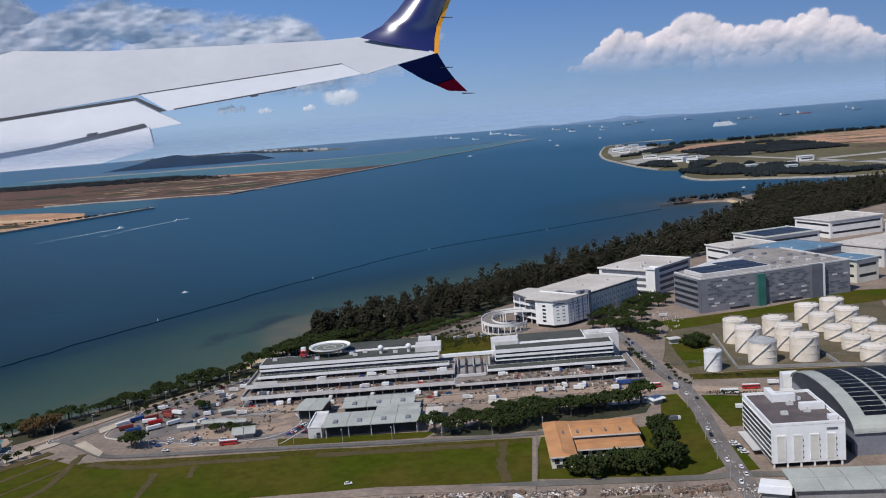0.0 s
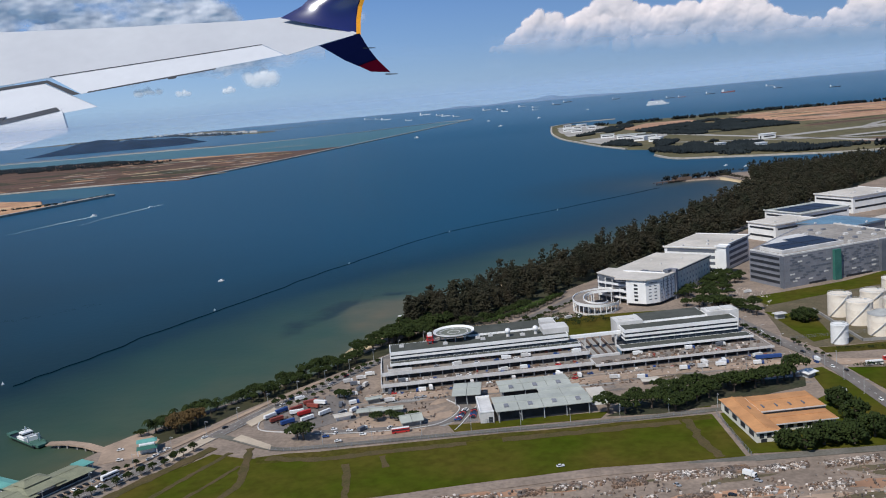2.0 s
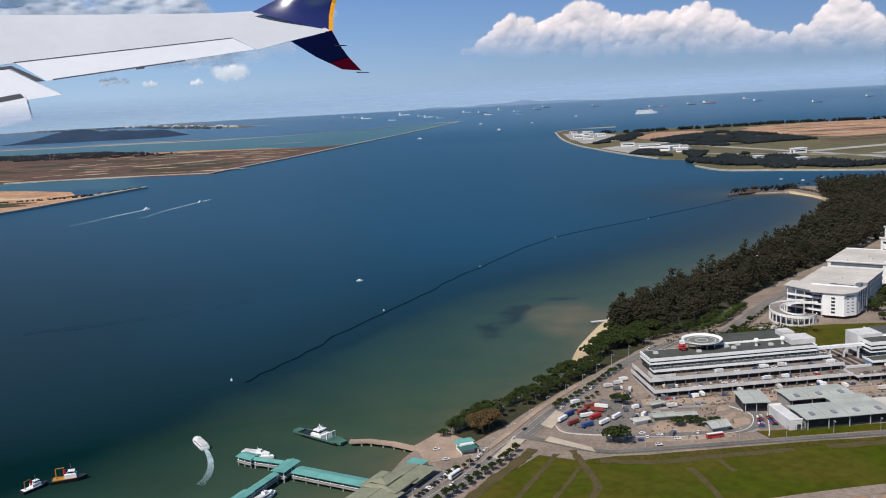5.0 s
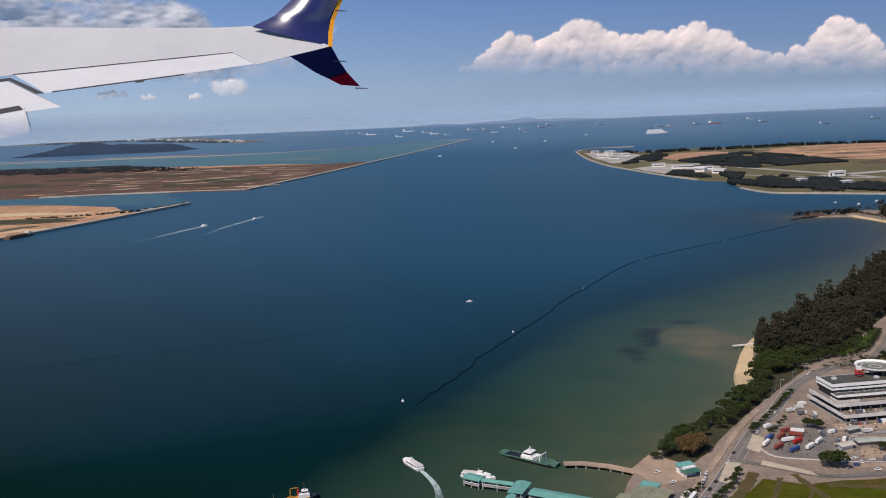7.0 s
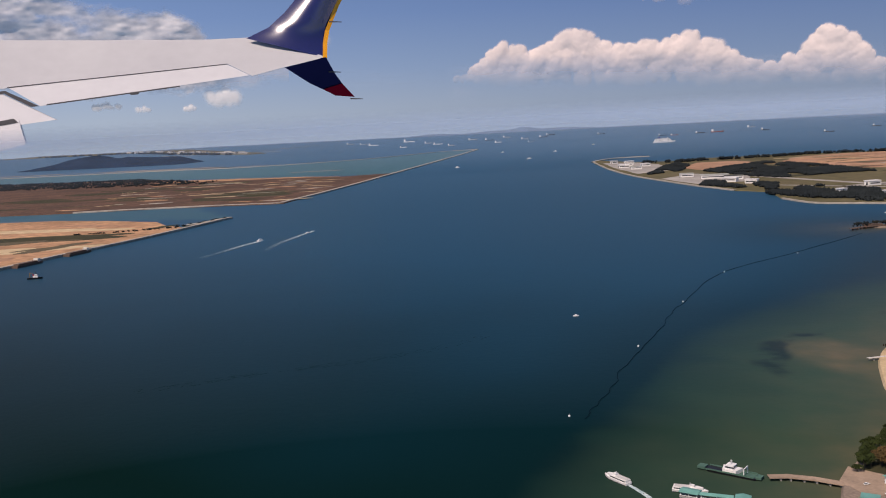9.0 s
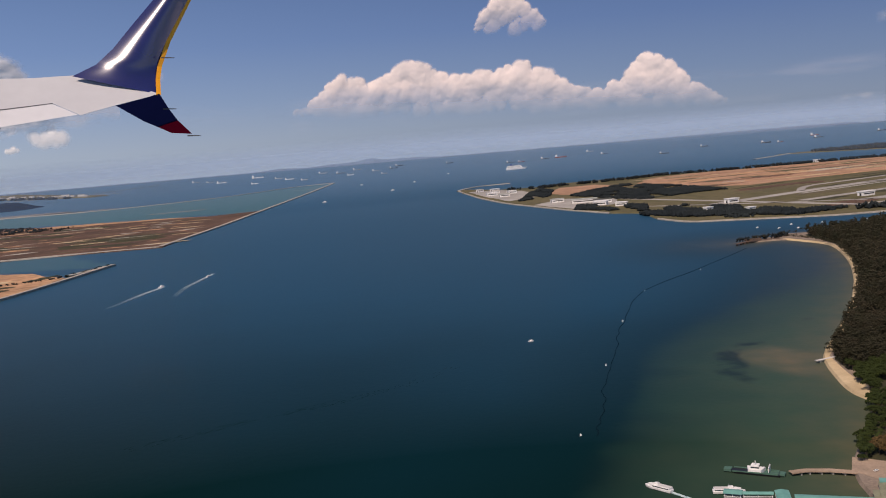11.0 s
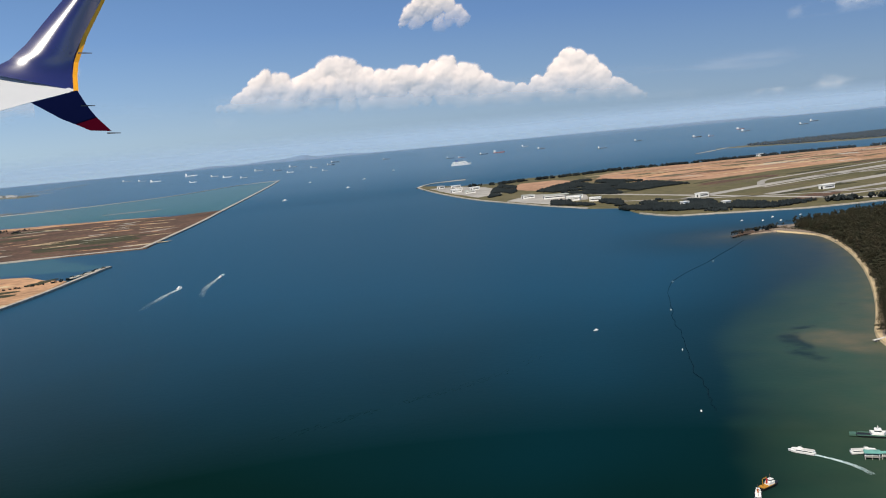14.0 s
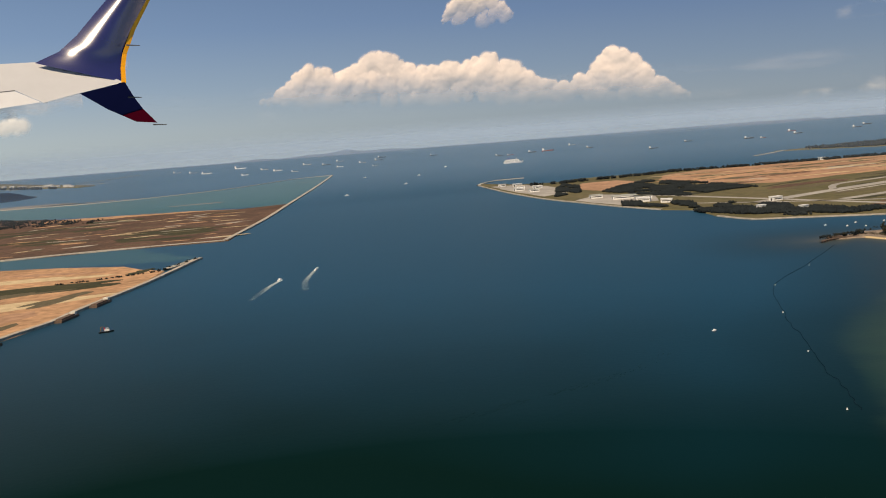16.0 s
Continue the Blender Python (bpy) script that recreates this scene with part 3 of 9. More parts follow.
def track(pts, w, seed):
    """A worn strip with ragged edges and uneven width."""
    line = smooth_line(pts, 12)
    left, right = [], []
    for n, p in enumerate(line):
        a, c = Vector(line[max(n - 1, 0)]), Vector(line[min(n + 1, len(line) - 1)])
        d = (c - a).normalized()
        for side, out in ((1, left), (-1, right)):
            q = w * (0.5 + 0.32 * noise.noise(Vector((p[0] * 1.1, p[1] * 1.1, seed + side * 5))) + 0.16 * noise.noise(Vector((p[0] * 3.5, p[1] * 3.5, seed + side * 9))))
            out.append((p[0] - d.y * q * side, p[1] + d.x * q * side))
    return solid("path", prism(bmesh.new(), left + right[::-1], 0.35, 0.384 + 0.0007 * seed), TRACK, "bare earth track worn into the field", "track", "structure")


for n, (pts, w) in enumerate((([(-31.7, 77.3), (-33.5, 72.8), (-35.0, 68.8), (-36.6, 64.6)], 0.42), ([(-30.2, 74.8), (-31.4, 71.5), (-32.7, 68.6), (-34, 65.6)], 0.34), ([(-30.5, 78), (-29.6, 74.1), (-29.2, 71.3), (-30.3, 68.5), (-31.5, 66.4)], 0.55),
                              ([(-22.5, 74.4), (-21.7, 71.0), (-21.2, 68.2)], 0.5), ([(-20.2, 75.6), (-19.6, 73.6)], 0.4), ([(0.9, 80.1), (1.2, 77.4), (1.5, 75.3), (2.1, 73.2)], 0.6), ([(-33.4, 78.4), (-36.2, 73.0), (-39.6, 66.6)], 0.9),
                              ([(-28.6, 76.0), (-24.8, 75.4), (-20.6, 76.2), (-14.5, 77.2)], 0.7), ([(-12, 77.6), (-5, 78.7), (0.4, 79.6)], 0.8))):
    track(pts, w, n)
sheet("ground", [(-29.5, 76.2), (-16, 78.25), (2.6, 80.75), (2.7, 79.9), (-8, 78.7), (-18, 76.9), (-29, 75.0)], DRY_GRASS, 0.381, "dry brown strip along the edge of the field", "grass", 2, 0.3)
sheet("ground", [(3.4, 81.0), (10.6, 83.0), (12.2, 84.6), (15.6, 76.0), (13.6, 74.2), (3.9, 73.6)], GRASS, 0.372, "rough grass round the tiled warehouse", "grass", 2, 0.15)
sheet("ground", [(11.6, 83.5), (11.8, 90), (13.0, 90.4), (15.6, 79), (14.5, 78)], GRASS, 0.38, "grass verge beside the road", "grass")
sheet("ground", [(14.8, 90.0), (20.5, 89.5), (19.2, 83.5), (16.2, 82.8)], GRASS, 0.372, "grass lawn before the white office block", "grass", 2, 0.1)
sheet("ground", [(16.2, 80.4), (17.2, 75.2), (16.4, 74.9), (15.9, 79)], GRASS, 0.372, "grass verge with parked cars", "grass")
sheet("ground", [(-16.2, 81.0), (-15.6, 79.6), (-5, 81.1), (-4.4, 82.4), (-13.4, 81.3)], GRASS, 0.372, "mown verge along the fence", "grass")
# dark sheet adds the trees' shade to the ground colour
sheet("ground", [(-4.6, 81.4), (-0.6, 81.5), (4.0, 83.0), (10.6, 86.0), (11.2, 88.6), (4.0, 87.5), (-0.8, 87.2), (-2.0, 83.6)], LITTER, 0.378, "dark ground with painted shade under the screen of trees", "earth", 2, 0.25)
sheet("ground", [(-1.5, 83.4), (2.5, 85.6), (3.0, 82.4), (-3.8, 81.9)], GRASS, 0.373, "mown verge under the street trees", "grass")
sheet("ground", [(12.2, 100), (14.0, 96), (33, 98), (36, 128), (18.5, 117.5), (13.2, 114)], DIRT, 0.372, "earth compound round the storage tanks", "earth", 2, 0.2)
sheet("ground", [(12.4, 115.5), (16.8, 117.2), (24, 120.6), (33.5, 127.5), (40, 128), (40, 124), (24, 116.6), (13.6, 111.5)], GRASS, 0.376, "grass bank behind the tanks", "grass", 2, 0.15)
sheet("ground", [(14.4, 94.2), (14.2, 95.8), (22, 96.6), (33, 97.4), (33, 95.2), (22, 94.4)], DRY_GRASS, 0.377, "worn grass verge before the tank compound", "grass", 2, 0.2)
sheet("ground", [(12.6, 109), (16.8, 106.8), (16.2, 98.5), (14.3, 97.5)], GRASS, 0.376, "grass beside the estate road", "grass", 2, 0.15)
sheet("ground", [(-8, 103), (3, 105), (7, 112), (0, 112), (-12, 111)], GRASS, 0.373, "lawn behind the cargo terminal", "grass", 2, 0.2)


def road(pts, width, material, label, z=0.40):
    return solid("road", strip(bmesh.new(), smooth_line(pts, 5), width, z, 0.04), material, label, "road", "structure")


road([(-49, 58), (-44, 65), (-39.6, 70.8), (-37.0, 75.4), (-34.0, 81.4), (-31.5, 86.6), (-28.0, 92.6), (-24.2, 99.6), (-18.8, 106), (-13.2, 109.3), (-10.9, 112.1), (-8.2, 116.5), (-5.4, 121.4), (-1.6, 126.8), (7, 138), (22, 163), (44, 197)], 1.15, ASPHALT, "grey coast road between the trees")
road([(-50.2, 58.6), (-45.2, 65.6), (-40.9, 71.4), (-38.2, 76.0), (-35.3, 81.8), (-32.7, 87.2), (-29.2, 93.2)], 0.5, PAVING, "pale paved walk along the coast road", 0.405)
road([(-34.2, 81.0), (-31.8, 79.6), (-28.6, 77.7), (-25.5, 77.7), (-15.9, 79.0), (-4.4, 80.4), (2.7, 81.6), (8, 82.6)], 0.6, VERGE, "grey perimeter road beside the field", 0.41)
SLAB = mat("sunlit_concrete_slab", (0.52, 0.43, 0.32), 0.9, (0.42, 0.345, 0.26), 0.8, grain=0.1)
for pts, label in (([(-34.95, 80.6), (-33.95, 80.3), (-35.7, 76.1), (-36.45, 76.9)], "pale concrete slab of the coast road"), ([(-32.7, 83.5), (-31.35, 86.7), (-30.6, 85.9), (-31.85, 82.5)], "pale concrete slab of the coast road"),
                   ([(-32.1, 80.8), (-29.0, 78.4), (-28.8, 77.5), (-32.5, 79.9)], "pale concrete ramp down to the perimeter road")):
    sheet("pavement", pts, SLAB, 0.416, label, "pavement")
road([(6.6, 113), (8.8, 108.4), (12.0, 97), (13.8, 91.2), (15.2, 80), (16.5, 70), (17.2, 60)], 1.2, ASPHALT, "grey estate road running past the office block", 0.404)
road([(-24, 88.2), (-12, 88.7), (0, 91.0), (11, 92.0), (20, 90.8), (31, 90.4), (60, 90)], 1.5, PAVING, "dusty cross road in front of the cargo terminal", 0.398)
road([(0, 72.2), (5, 72.9), (13.5, 73.8), (18, 74.4), (40, 75)], 0.8, VERGE, "grey service road", 0.399)
road([(-30, 66.2), (-21.5, 67.6), (-5.5, 71.4), (4.0, 72.0)], 0.8, YARD, "dusty haul road along the yard", 0.401)
road([(-26.5, 80.6), (-22, 80.6), (-16.8, 81.6), (-15.2, 84.6), (-16.6, 87.2)], 0.9, ASPHALT, "curving truck access road", 0.395)
sheet("ground", [(-31.3, 83.6), (-30.6, 81.8), (-27.2, 80.9), (-24.8, 83.0), (-25.0, 88.6), (-27.4, 89.4)], ASPHALT, 0.372, "asphalt lorry park for containers", "parking lot")
sheet("ground", [(-25.0, 79.2), (-18, 79.9), (-17.4, 82.6), (-23.5, 83.4)], PAVING, 0.371, "dusty forecourt with small offices", "forecourt")
sheet("ground", [(-41.2, 79.6), (-36.6, 86.6), (-31.8, 93.2), (-28.2, 99), (-25.6, 104), (-22, 109), (-20.6, 106.4), (-25.2, 99.9), (-29.8, 93.2), (-33.5, 87.2), (-36.4, 82.2), (-38.6, 79.2)], DARKSCRUB, 0.373, "dark undergrowth below the shore trees", "undergrowth", 1.5, 0.15)
sheet("ground", [(-16.1, 81.6), (-14.0, 81.6), (-14.2, 84.6), (-15.6, 84.7)], ASPHALT, 0.374, "small asphalt car park beside the shed", "parking lot")

# worn and patched surfaces of the yards
r = random.Random(404)
for n in range(64):
    x, y = r.uniform(-24, 10), r.uniform(86.4, 92.2)
    if y > 88.9 + (x + 24) * 0.14:
        y = 86.5 + (x + 24) * 0.12
    patch(x, y, r.uniform(1.0, 4.5), r.uniform(0.3, 1.0), 8 + r.uniform(-8, 8), (ASPHALT, PAVING, DIRT, DECK, CONCRETE)[n % 5], 0.352 + 0.0005 * n, "worn patch on the cargo apron", 300 + n)
for n in range(30):
    patch(r.uniform(-30, -16), r.uniform(80, 90), r.uniform(0.8, 3.0), r.uniform(0.4, 1.2), r.uniform(0, 60), (ASPHALT, PAVING, CONCRETE)[n % 3], 0.3526 + 0.0005 * n, "worn patch on the lorry yard", 380 + n)
for n in range(40):
    patch(r.uniform(-22, 17), r.uniform(63, 71), r.uniform(1.5, 6), r.uniform(0.4, 1.2), 8 + r.uniform(-12, 12), (DIRT, PAVING, YARD, EARTH)[n % 4], 0.3526 + 0.0004 * n, "trodden patch on the scrap yard", 420 + n)


# ---- buildings ----
def place(x, y, turn=0, z=LAND_Z):
    return pose(x, y, z, 0, 0, turn)


CARGO = place(-23.0, 89.1, 11)


def deck_level(ob, u0, u1, v0, v1, z, left=0.2, front=0.2):
    """One vehicle deck: slab, worn surface and concrete parapets on its open sides."""
    part("deck_slab", boxes((u0, u1, v0, v1, z - 0.1, z)), FASCIA, ob, "pale concrete deck edge")
    part("deck_floor", boxes((u0 + .06, u1 - .06, v0 + .06, v1, z, z + 0.006)), DECK, ob, "worn brownish deck surface")
    part("parapet", boxes((u0, u1, v0, v0 + 0.06, z, z + front)), FASCIA, ob)
    part("parapet", boxes((u0, u0 + 0.06, v0 + 0.06, v1, z, z + left)), FASCIA, ob)


def office_storeys(ob, u0, u1, v0, v1, levels):
    """The set-back office block: bands of white spandrel and dark glass, mullions between the panes."""
    for z0, z1, glazed in levels:
        inset = 0.07 if glazed else 0.0
        part("window_band" if glazed else "spandrel", boxes((u0 + inset, u1 - inset, v0 + inset, v1 - inset, z0, z1)), GLASS if glazed else WHITE, ob)
        if glazed:
            n = int((u1 - u0) / 0.62)
            for i in range(1, n):
                a = u0 + i * (u1 - u0) / n
                part("mullion", boxes((a - .012, a + .012, v0 + 0.05, v0 + 0.066, z0, z1)), CLAD_GREY, ob)


def flat_roof(ob, u0, u1, v0, v1, z):
    part("roof", boxes((u0 + 0.1, u1 - 0.1, v0 + 0.1, v1 - 0.1, z - 0.03, z + 0.012)), ROOF_DARK, ob, "dark felt roof")
    part("parapet", boxes((u0, u1, v0, v0 + 0.08, z, z + 0.05), (u0, u0 + 0.08, v0 + .08, v1, z, z + 0.05), (u1 - 0.08, u1, v0 + .08, v1, z, z + 0.05)), WHITE, ob)


def row_of(ob, name, material, u0, u1, step, sy, v, z0, z1, sx=0.08):
    n = int((u1 - u0) / step)
    for i in range(n + 1):
        a = u0 + i * (u1 - u0 - sx) / n
        part(name, boxes((a, a + sx, v, v + sy, z0, z1)), material, ob)


def long_terminal():
    """Two vehicle decks on columns under a set-back office block with a canopy along its foot."""
    ob = thing("cargo_terminal", CARGO, "long tiered pale concrete cargo terminal with truck decks", "building", "cargo terminals")
    part("floor_slab", boxes((0.3, 18.2, 0.3, 6.5, -0.02, 0.03)), CONCRETE, ob)
    # solid near-black boxes paint the deep shade under the decks
    part("lower_storey", boxes((0.8, 18.0, 0.5, 6.3, 0.03, 0.46)), DARK, ob, "near-black boxes for the shaded loading bays behind columns")
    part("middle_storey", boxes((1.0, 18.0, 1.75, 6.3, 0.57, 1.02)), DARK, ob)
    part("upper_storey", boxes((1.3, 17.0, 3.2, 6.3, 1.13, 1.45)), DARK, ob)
    deck_level(ob, 0.25, 18.4, 0.0, 6.5, 0.56)
    deck_level(ob, 0.35, 18.4, 1.4, 6.4, 1.12, 0.22, 0.22)
    part("canopy", boxes((1.15, 17.95, 2.7, 3.9, 1.45, 1.55), (1.15, 17.95, 2.7, 2.76, 1.55, 1.68)), WHITE, ob, "white canopy edge")
    part("canopy_roof", boxes((1.2, 17.9, 2.77, 3.8, 1.55, 1.556)), ROOF_DARK, ob)
    row_of(ob, "bracket", CLAD_GREY, 1.5, 17.2, 0.9, 0.5, 3.25, 1.556, 1.60, 0.05)
    office_storeys(ob, 1.2, 17.1, 3.8, 6.6, ((1.5, 1.80, True), (1.80, 1.97, False), (1.97, 2.11, True), (2.11, 2.34, False)))
    flat_roof(ob, 1.2, 17.1, 3.8, 6.6, 2.34)
    part("rear_block", boxes((8.2, 16.8, 6.62, 9.6, 0.0, 2.47)), WHITE, ob, "raised rear roof with a white edge")
    part("rear_roof", boxes((8.3, 16.7, 6.75, 9.5, 2.47, 2.50)), ROOF_DARK, ob)
    row_of(ob, "column", CLAD_GREY, 0.4, 18.2, 0.95, 0.08, 0.1, 0.03, 0.46)
    row_of(ob, "column", CLAD_GREY, 0.7, 18.2, 0.95, 0.07, 1.5, 0.566, 1.02, 0.07)
    row_of(ob, "column", CLAD_GREY, 1.3, 17.6, 1.2, 0.06, 2.85, 1.126, 1.45, 0.06)
    part("stair_core", boxes((15.0, 17.3, 4.5, 6.5, 2.3, 2.82)), FASCIA, ob, "pale stair tower on the roof")
    part("stair_core", boxes((15.2, 16.4, 6.7, 8.2, 2.3, 2.95)), FASCIA, ob)
    part("ramp_wall", boxes((0.9, 3.0, 2.2, 2.26, 1.126, 1.36), (0.9, 0.96, 2.26, 3.6, 1.126, 1.36)), FASCIA, ob, "pale low ramp wall")
    return ob


def short_terminal():
    """One vehicle deck and a broad dark canopy under a blue-glazed office block with two white towers."""
    ob = thing("cargo_terminal", CARGO, "shorter tiered cargo terminal with blue glass bands", "building", "cargo terminals")
    part("floor_slab", boxes((19.0, 33.8, -0.3, 6.5, -0.02, 0.03)), CONCRETE, ob)
    # near-black boxes again, for the shade behind the columns
    part("lower_storey", boxes((19.6, 33.4, -0.1, 6.3, 0.03, 0.46)), DARK, ob, "near-black boxes for the shaded loading bays behind columns")
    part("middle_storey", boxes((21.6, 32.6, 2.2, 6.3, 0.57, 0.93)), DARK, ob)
    deck_level(ob, 18.45, 33.9, -0.6, 6.4, 0.56, 0.05, 0.1)
    part("canopy", boxes((21.2, 33.0, 1.55, 3.3, 0.93, 1.02), (21.2, 33.0, 1.55, 1.61, 1.02, 1.13), (21.2, 21.26, 1.61, 3.3, 1.02, 1.13)), WHITE, ob, "white canopy edge")
    part("canopy_roof", boxes((21.27, 32.95, 1.62, 3.18, 1.02, 1.028)), ROOF_DARK, ob)
    office_storeys(ob, 22.0, 32.3, 3.2, 5.1, ((1.0, 1.34, True), (1.34, 1.44, False), (1.44, 1.66, True), (1.66, 1.86, False), (1.86, 2.02, True), (2.02, 2.28, False)))
    flat_roof(ob, 22.0, 32.3, 3.2, 5.1, 2.28)
    part("rear_block", boxes((24.2, 30.2, 5.12, 8.2, 0.0, 2.42)), WHITE, ob)
    part("rear_roof", boxes((24.3, 30.1, 5.25, 8.1, 2.42, 2.45)), ROOF_DARK, ob)
    part("stair_core", boxes((30.2, 33.1, 5.0, 6.8, 0.0, 2.66)), FASCIA, ob, "pale stair tower on the roof")
    part("stair_core", boxes((30.5, 31.4, 5.2, 6.4, 2.66, 2.78), (31.8, 32.8, 5.2, 6.4, 2.66, 2.78)), FASCIA, ob)
    part("stair_core", boxes((21.8, 24.2, 5.0, 7.2, 0.0, 2.60)), FASCIA, ob, "pale stair tower on the roof")
    part("stair_core", boxes((22.2, 23.6, 5.6, 6.8, 2.60, 2.7)), FASCIA, ob)
    row_of(ob, "column", CLAD_GREY, 18.7, 33.7, 0.95, 0.08, -0.5, 0.03, 0.46)
    row_of(ob, "column", CLAD_GREY, 21.4, 32.8, 1.1, 0.06, 1.7, 0.566, 0.93, 0.06)
    part("glazed_screen", boxes((22.0, 22.03, 3.3, 5.0, 1.05, 1.3)), GLASS, ob)
    part("side_glazing", boxes((21.22, 21.25, 1.7, 3.2, 0.6, 0.92)), ROOF_BLUE, ob, "blue glazed side wall")
    return ob


long_terminal()
short_terminal()


PAD = mat("worn_landing_deck", (0.20, 0.21, 0.165), 0.85, (0.13, 0.14, 0.11), 1.1, mix=0.9, grain=0.2)


def helipad():
    ob = thing("helipad", CARGO @ Matrix.Translation((7.15, 6.5, 2.352)), "raised round white helipad on steel legs", "helipad")
    bm, seg = bmesh.new(), 40
    rim = [[bm.verts.new((r * math.cos(6.2832 * i / seg), r * math.sin(6.2832 * i / seg), z)) for i in range(seg)] for r, z in ((1.62, 0.56), (1.88, 0.68), (1.88, 0.77), (1.62, 0.64))]
    for i in range(seg):
        for k in range(4):
            bm.faces.new((rim[k][i], rim[k][(i + 1) % seg], rim[(k + 1) % 4][(i + 1) % seg], rim[(k + 1) % 4][i]))
    part("rim", bm, WHITE, ob, "white outward-sloping rim")
    part("deck", tube(bmesh.new(), 0, 0, 0.50, 0.60, 1.64, seg=40), PAD, ob, "worn grey-green landing deck")
    for radius in (0.55, 1.28):
        part("marking", strip(bmesh.new(), [(radius * math.cos(6.2832 * i / 36), radius * math.sin(6.2832 * i / 36)) for i in range(37)], 0.07, 0.612, 0.012), FASCIA, ob, "painted white ring")
    for i in range(12):
        a = 6.2832 * i / 12
        part("spoke", strip(bmesh.new(), [(1.1 * math.cos(a), 1.1 * math.sin(a)), (1.55 * math.cos(a), 1.55 * math.sin(a))], 0.07, 0.615, 0.012), STEEL, ob)
    for i in range(8):
        a = 6.2832 * i / 8
        part("leg", tube(bmesh.new(), 1.25 * math.cos(a), 1.25 * math.sin(a), 0.0, 0.51, 0.05, seg=8), STEEL, ob)
    return ob


helipad()


def radar_mast():
    ob = thing("mast", CARGO @ Matrix.Translation((4.9, 5.6, 2.352)), "red and white lattice mast on the terminal roof", "mast")
    for i, (dx, dy) in enumerate(((-.2, -.2), (.2, -.2), (.2, .2), (-.2, .2))):
        part("leg", boxes((dx - .03, dx + .03, dy - .03, dy + .03, 0, 0.62)), RED, ob)
    part("platform", boxes((-.34, .34, -.34, .34, 0.32, 0.38), (-.28, .28, -.28, .28, 0.62, 0.70)), RED, ob)
    part("cabin", boxes((-.2, .2, -.2, .2, 0.70, 0.98)), WHITE, ob)
    part("brace", boxes((-.22, .22, -.22, -.18, 0.14, 0.19)), WHITE, ob)
    part("brace", boxes((-.22, .22, .18, .22, 0.14, 0.19)), WHITE, ob)


radar_mast()


def roof_dome(u, v):
    ob = thing("radome", CARGO @ Matrix.Translation((u, v, 2.35)), "white radome on a short plinth", "radome", "roof radomes")
    part("plinth", tube(bmesh.new(), 0, 0, 0, 0.3, 0.16, 0.12, 12), FASCIA, ob)
    bm = bmesh.new()
    bmesh.ops.create_icosphere(bm, subdivisions=2, radius=0.27, matrix=Matrix.Translation((0, 0, 0.50)))
    part("dome", bm, WHITE, ob, smooth=True)


roof_dome(11.9, 5.2), roof_dome(14.4, 5.1)


def roof_unit(at, sx, sy, sz, label="grey rooftop plant unit"):
    ob = thing("roof_unit", at, label, "plant unit", "rooftop plant units")
    part("casing", boxes((-sx, sx, -sy, sy, 0.03, sz)), FASCIA, ob)
    part("fan_cowl", tube(bmesh.new(), 0, 0, sz, sz + 0.05, min(sx, sy) * 0.6, seg=10), STEEL, ob)
    part("base_frame", boxes((-sx * 1.08, sx * 1.08, -sy * 1.08, sy * 1.08, 0, 0.03)), STEEL, ob)
    return ob


unit = roof_unit(CARGO @ Matrix.Translation((2.3, 5.4, 2.352)), 0.2, 0.14, 0.2)
for u, v in ((9.6, 5.0), (9.2, 5.6), (10.4, 5.9), (13.2, 5.0), (6.2, 4.8)):
    copy_thing(unit, CARGO @ Matrix.Translation((u, v, 2.352)))


def court_block():
    ob = thing("loading_court", CARGO, "sunken loading court with beams between the terminals", "courtyard")
    part("floor_slab", boxes((18.5, 21.1, 2.2, 7.6, 0.57, 0.6)), CONCRETE, ob)
    for i in range(4):
        u = 18.6 + i * 0.7
        part("beam", boxes((u, u + 0.14, 2.2, 7.6, 0.6, 0.8)), RUST, ob)
    part("pipe_bridge", boxes((17.32, 21.98, 4.2, 4.6, 1.75, 2.0)), WHITE, ob, "white covered footbridge")
    part("pipe_bridge", boxes((18.5, 21.1, 1.6, 1.85, 0.6, 0.8)), FASCIA, ob)
    for u in (18.6, 20.0, 21.4):
        part("pier", boxes((u, u + 0.12, 4.3, 4.5, 0.57, 1.75)), FASCIA, ob)


court_block()


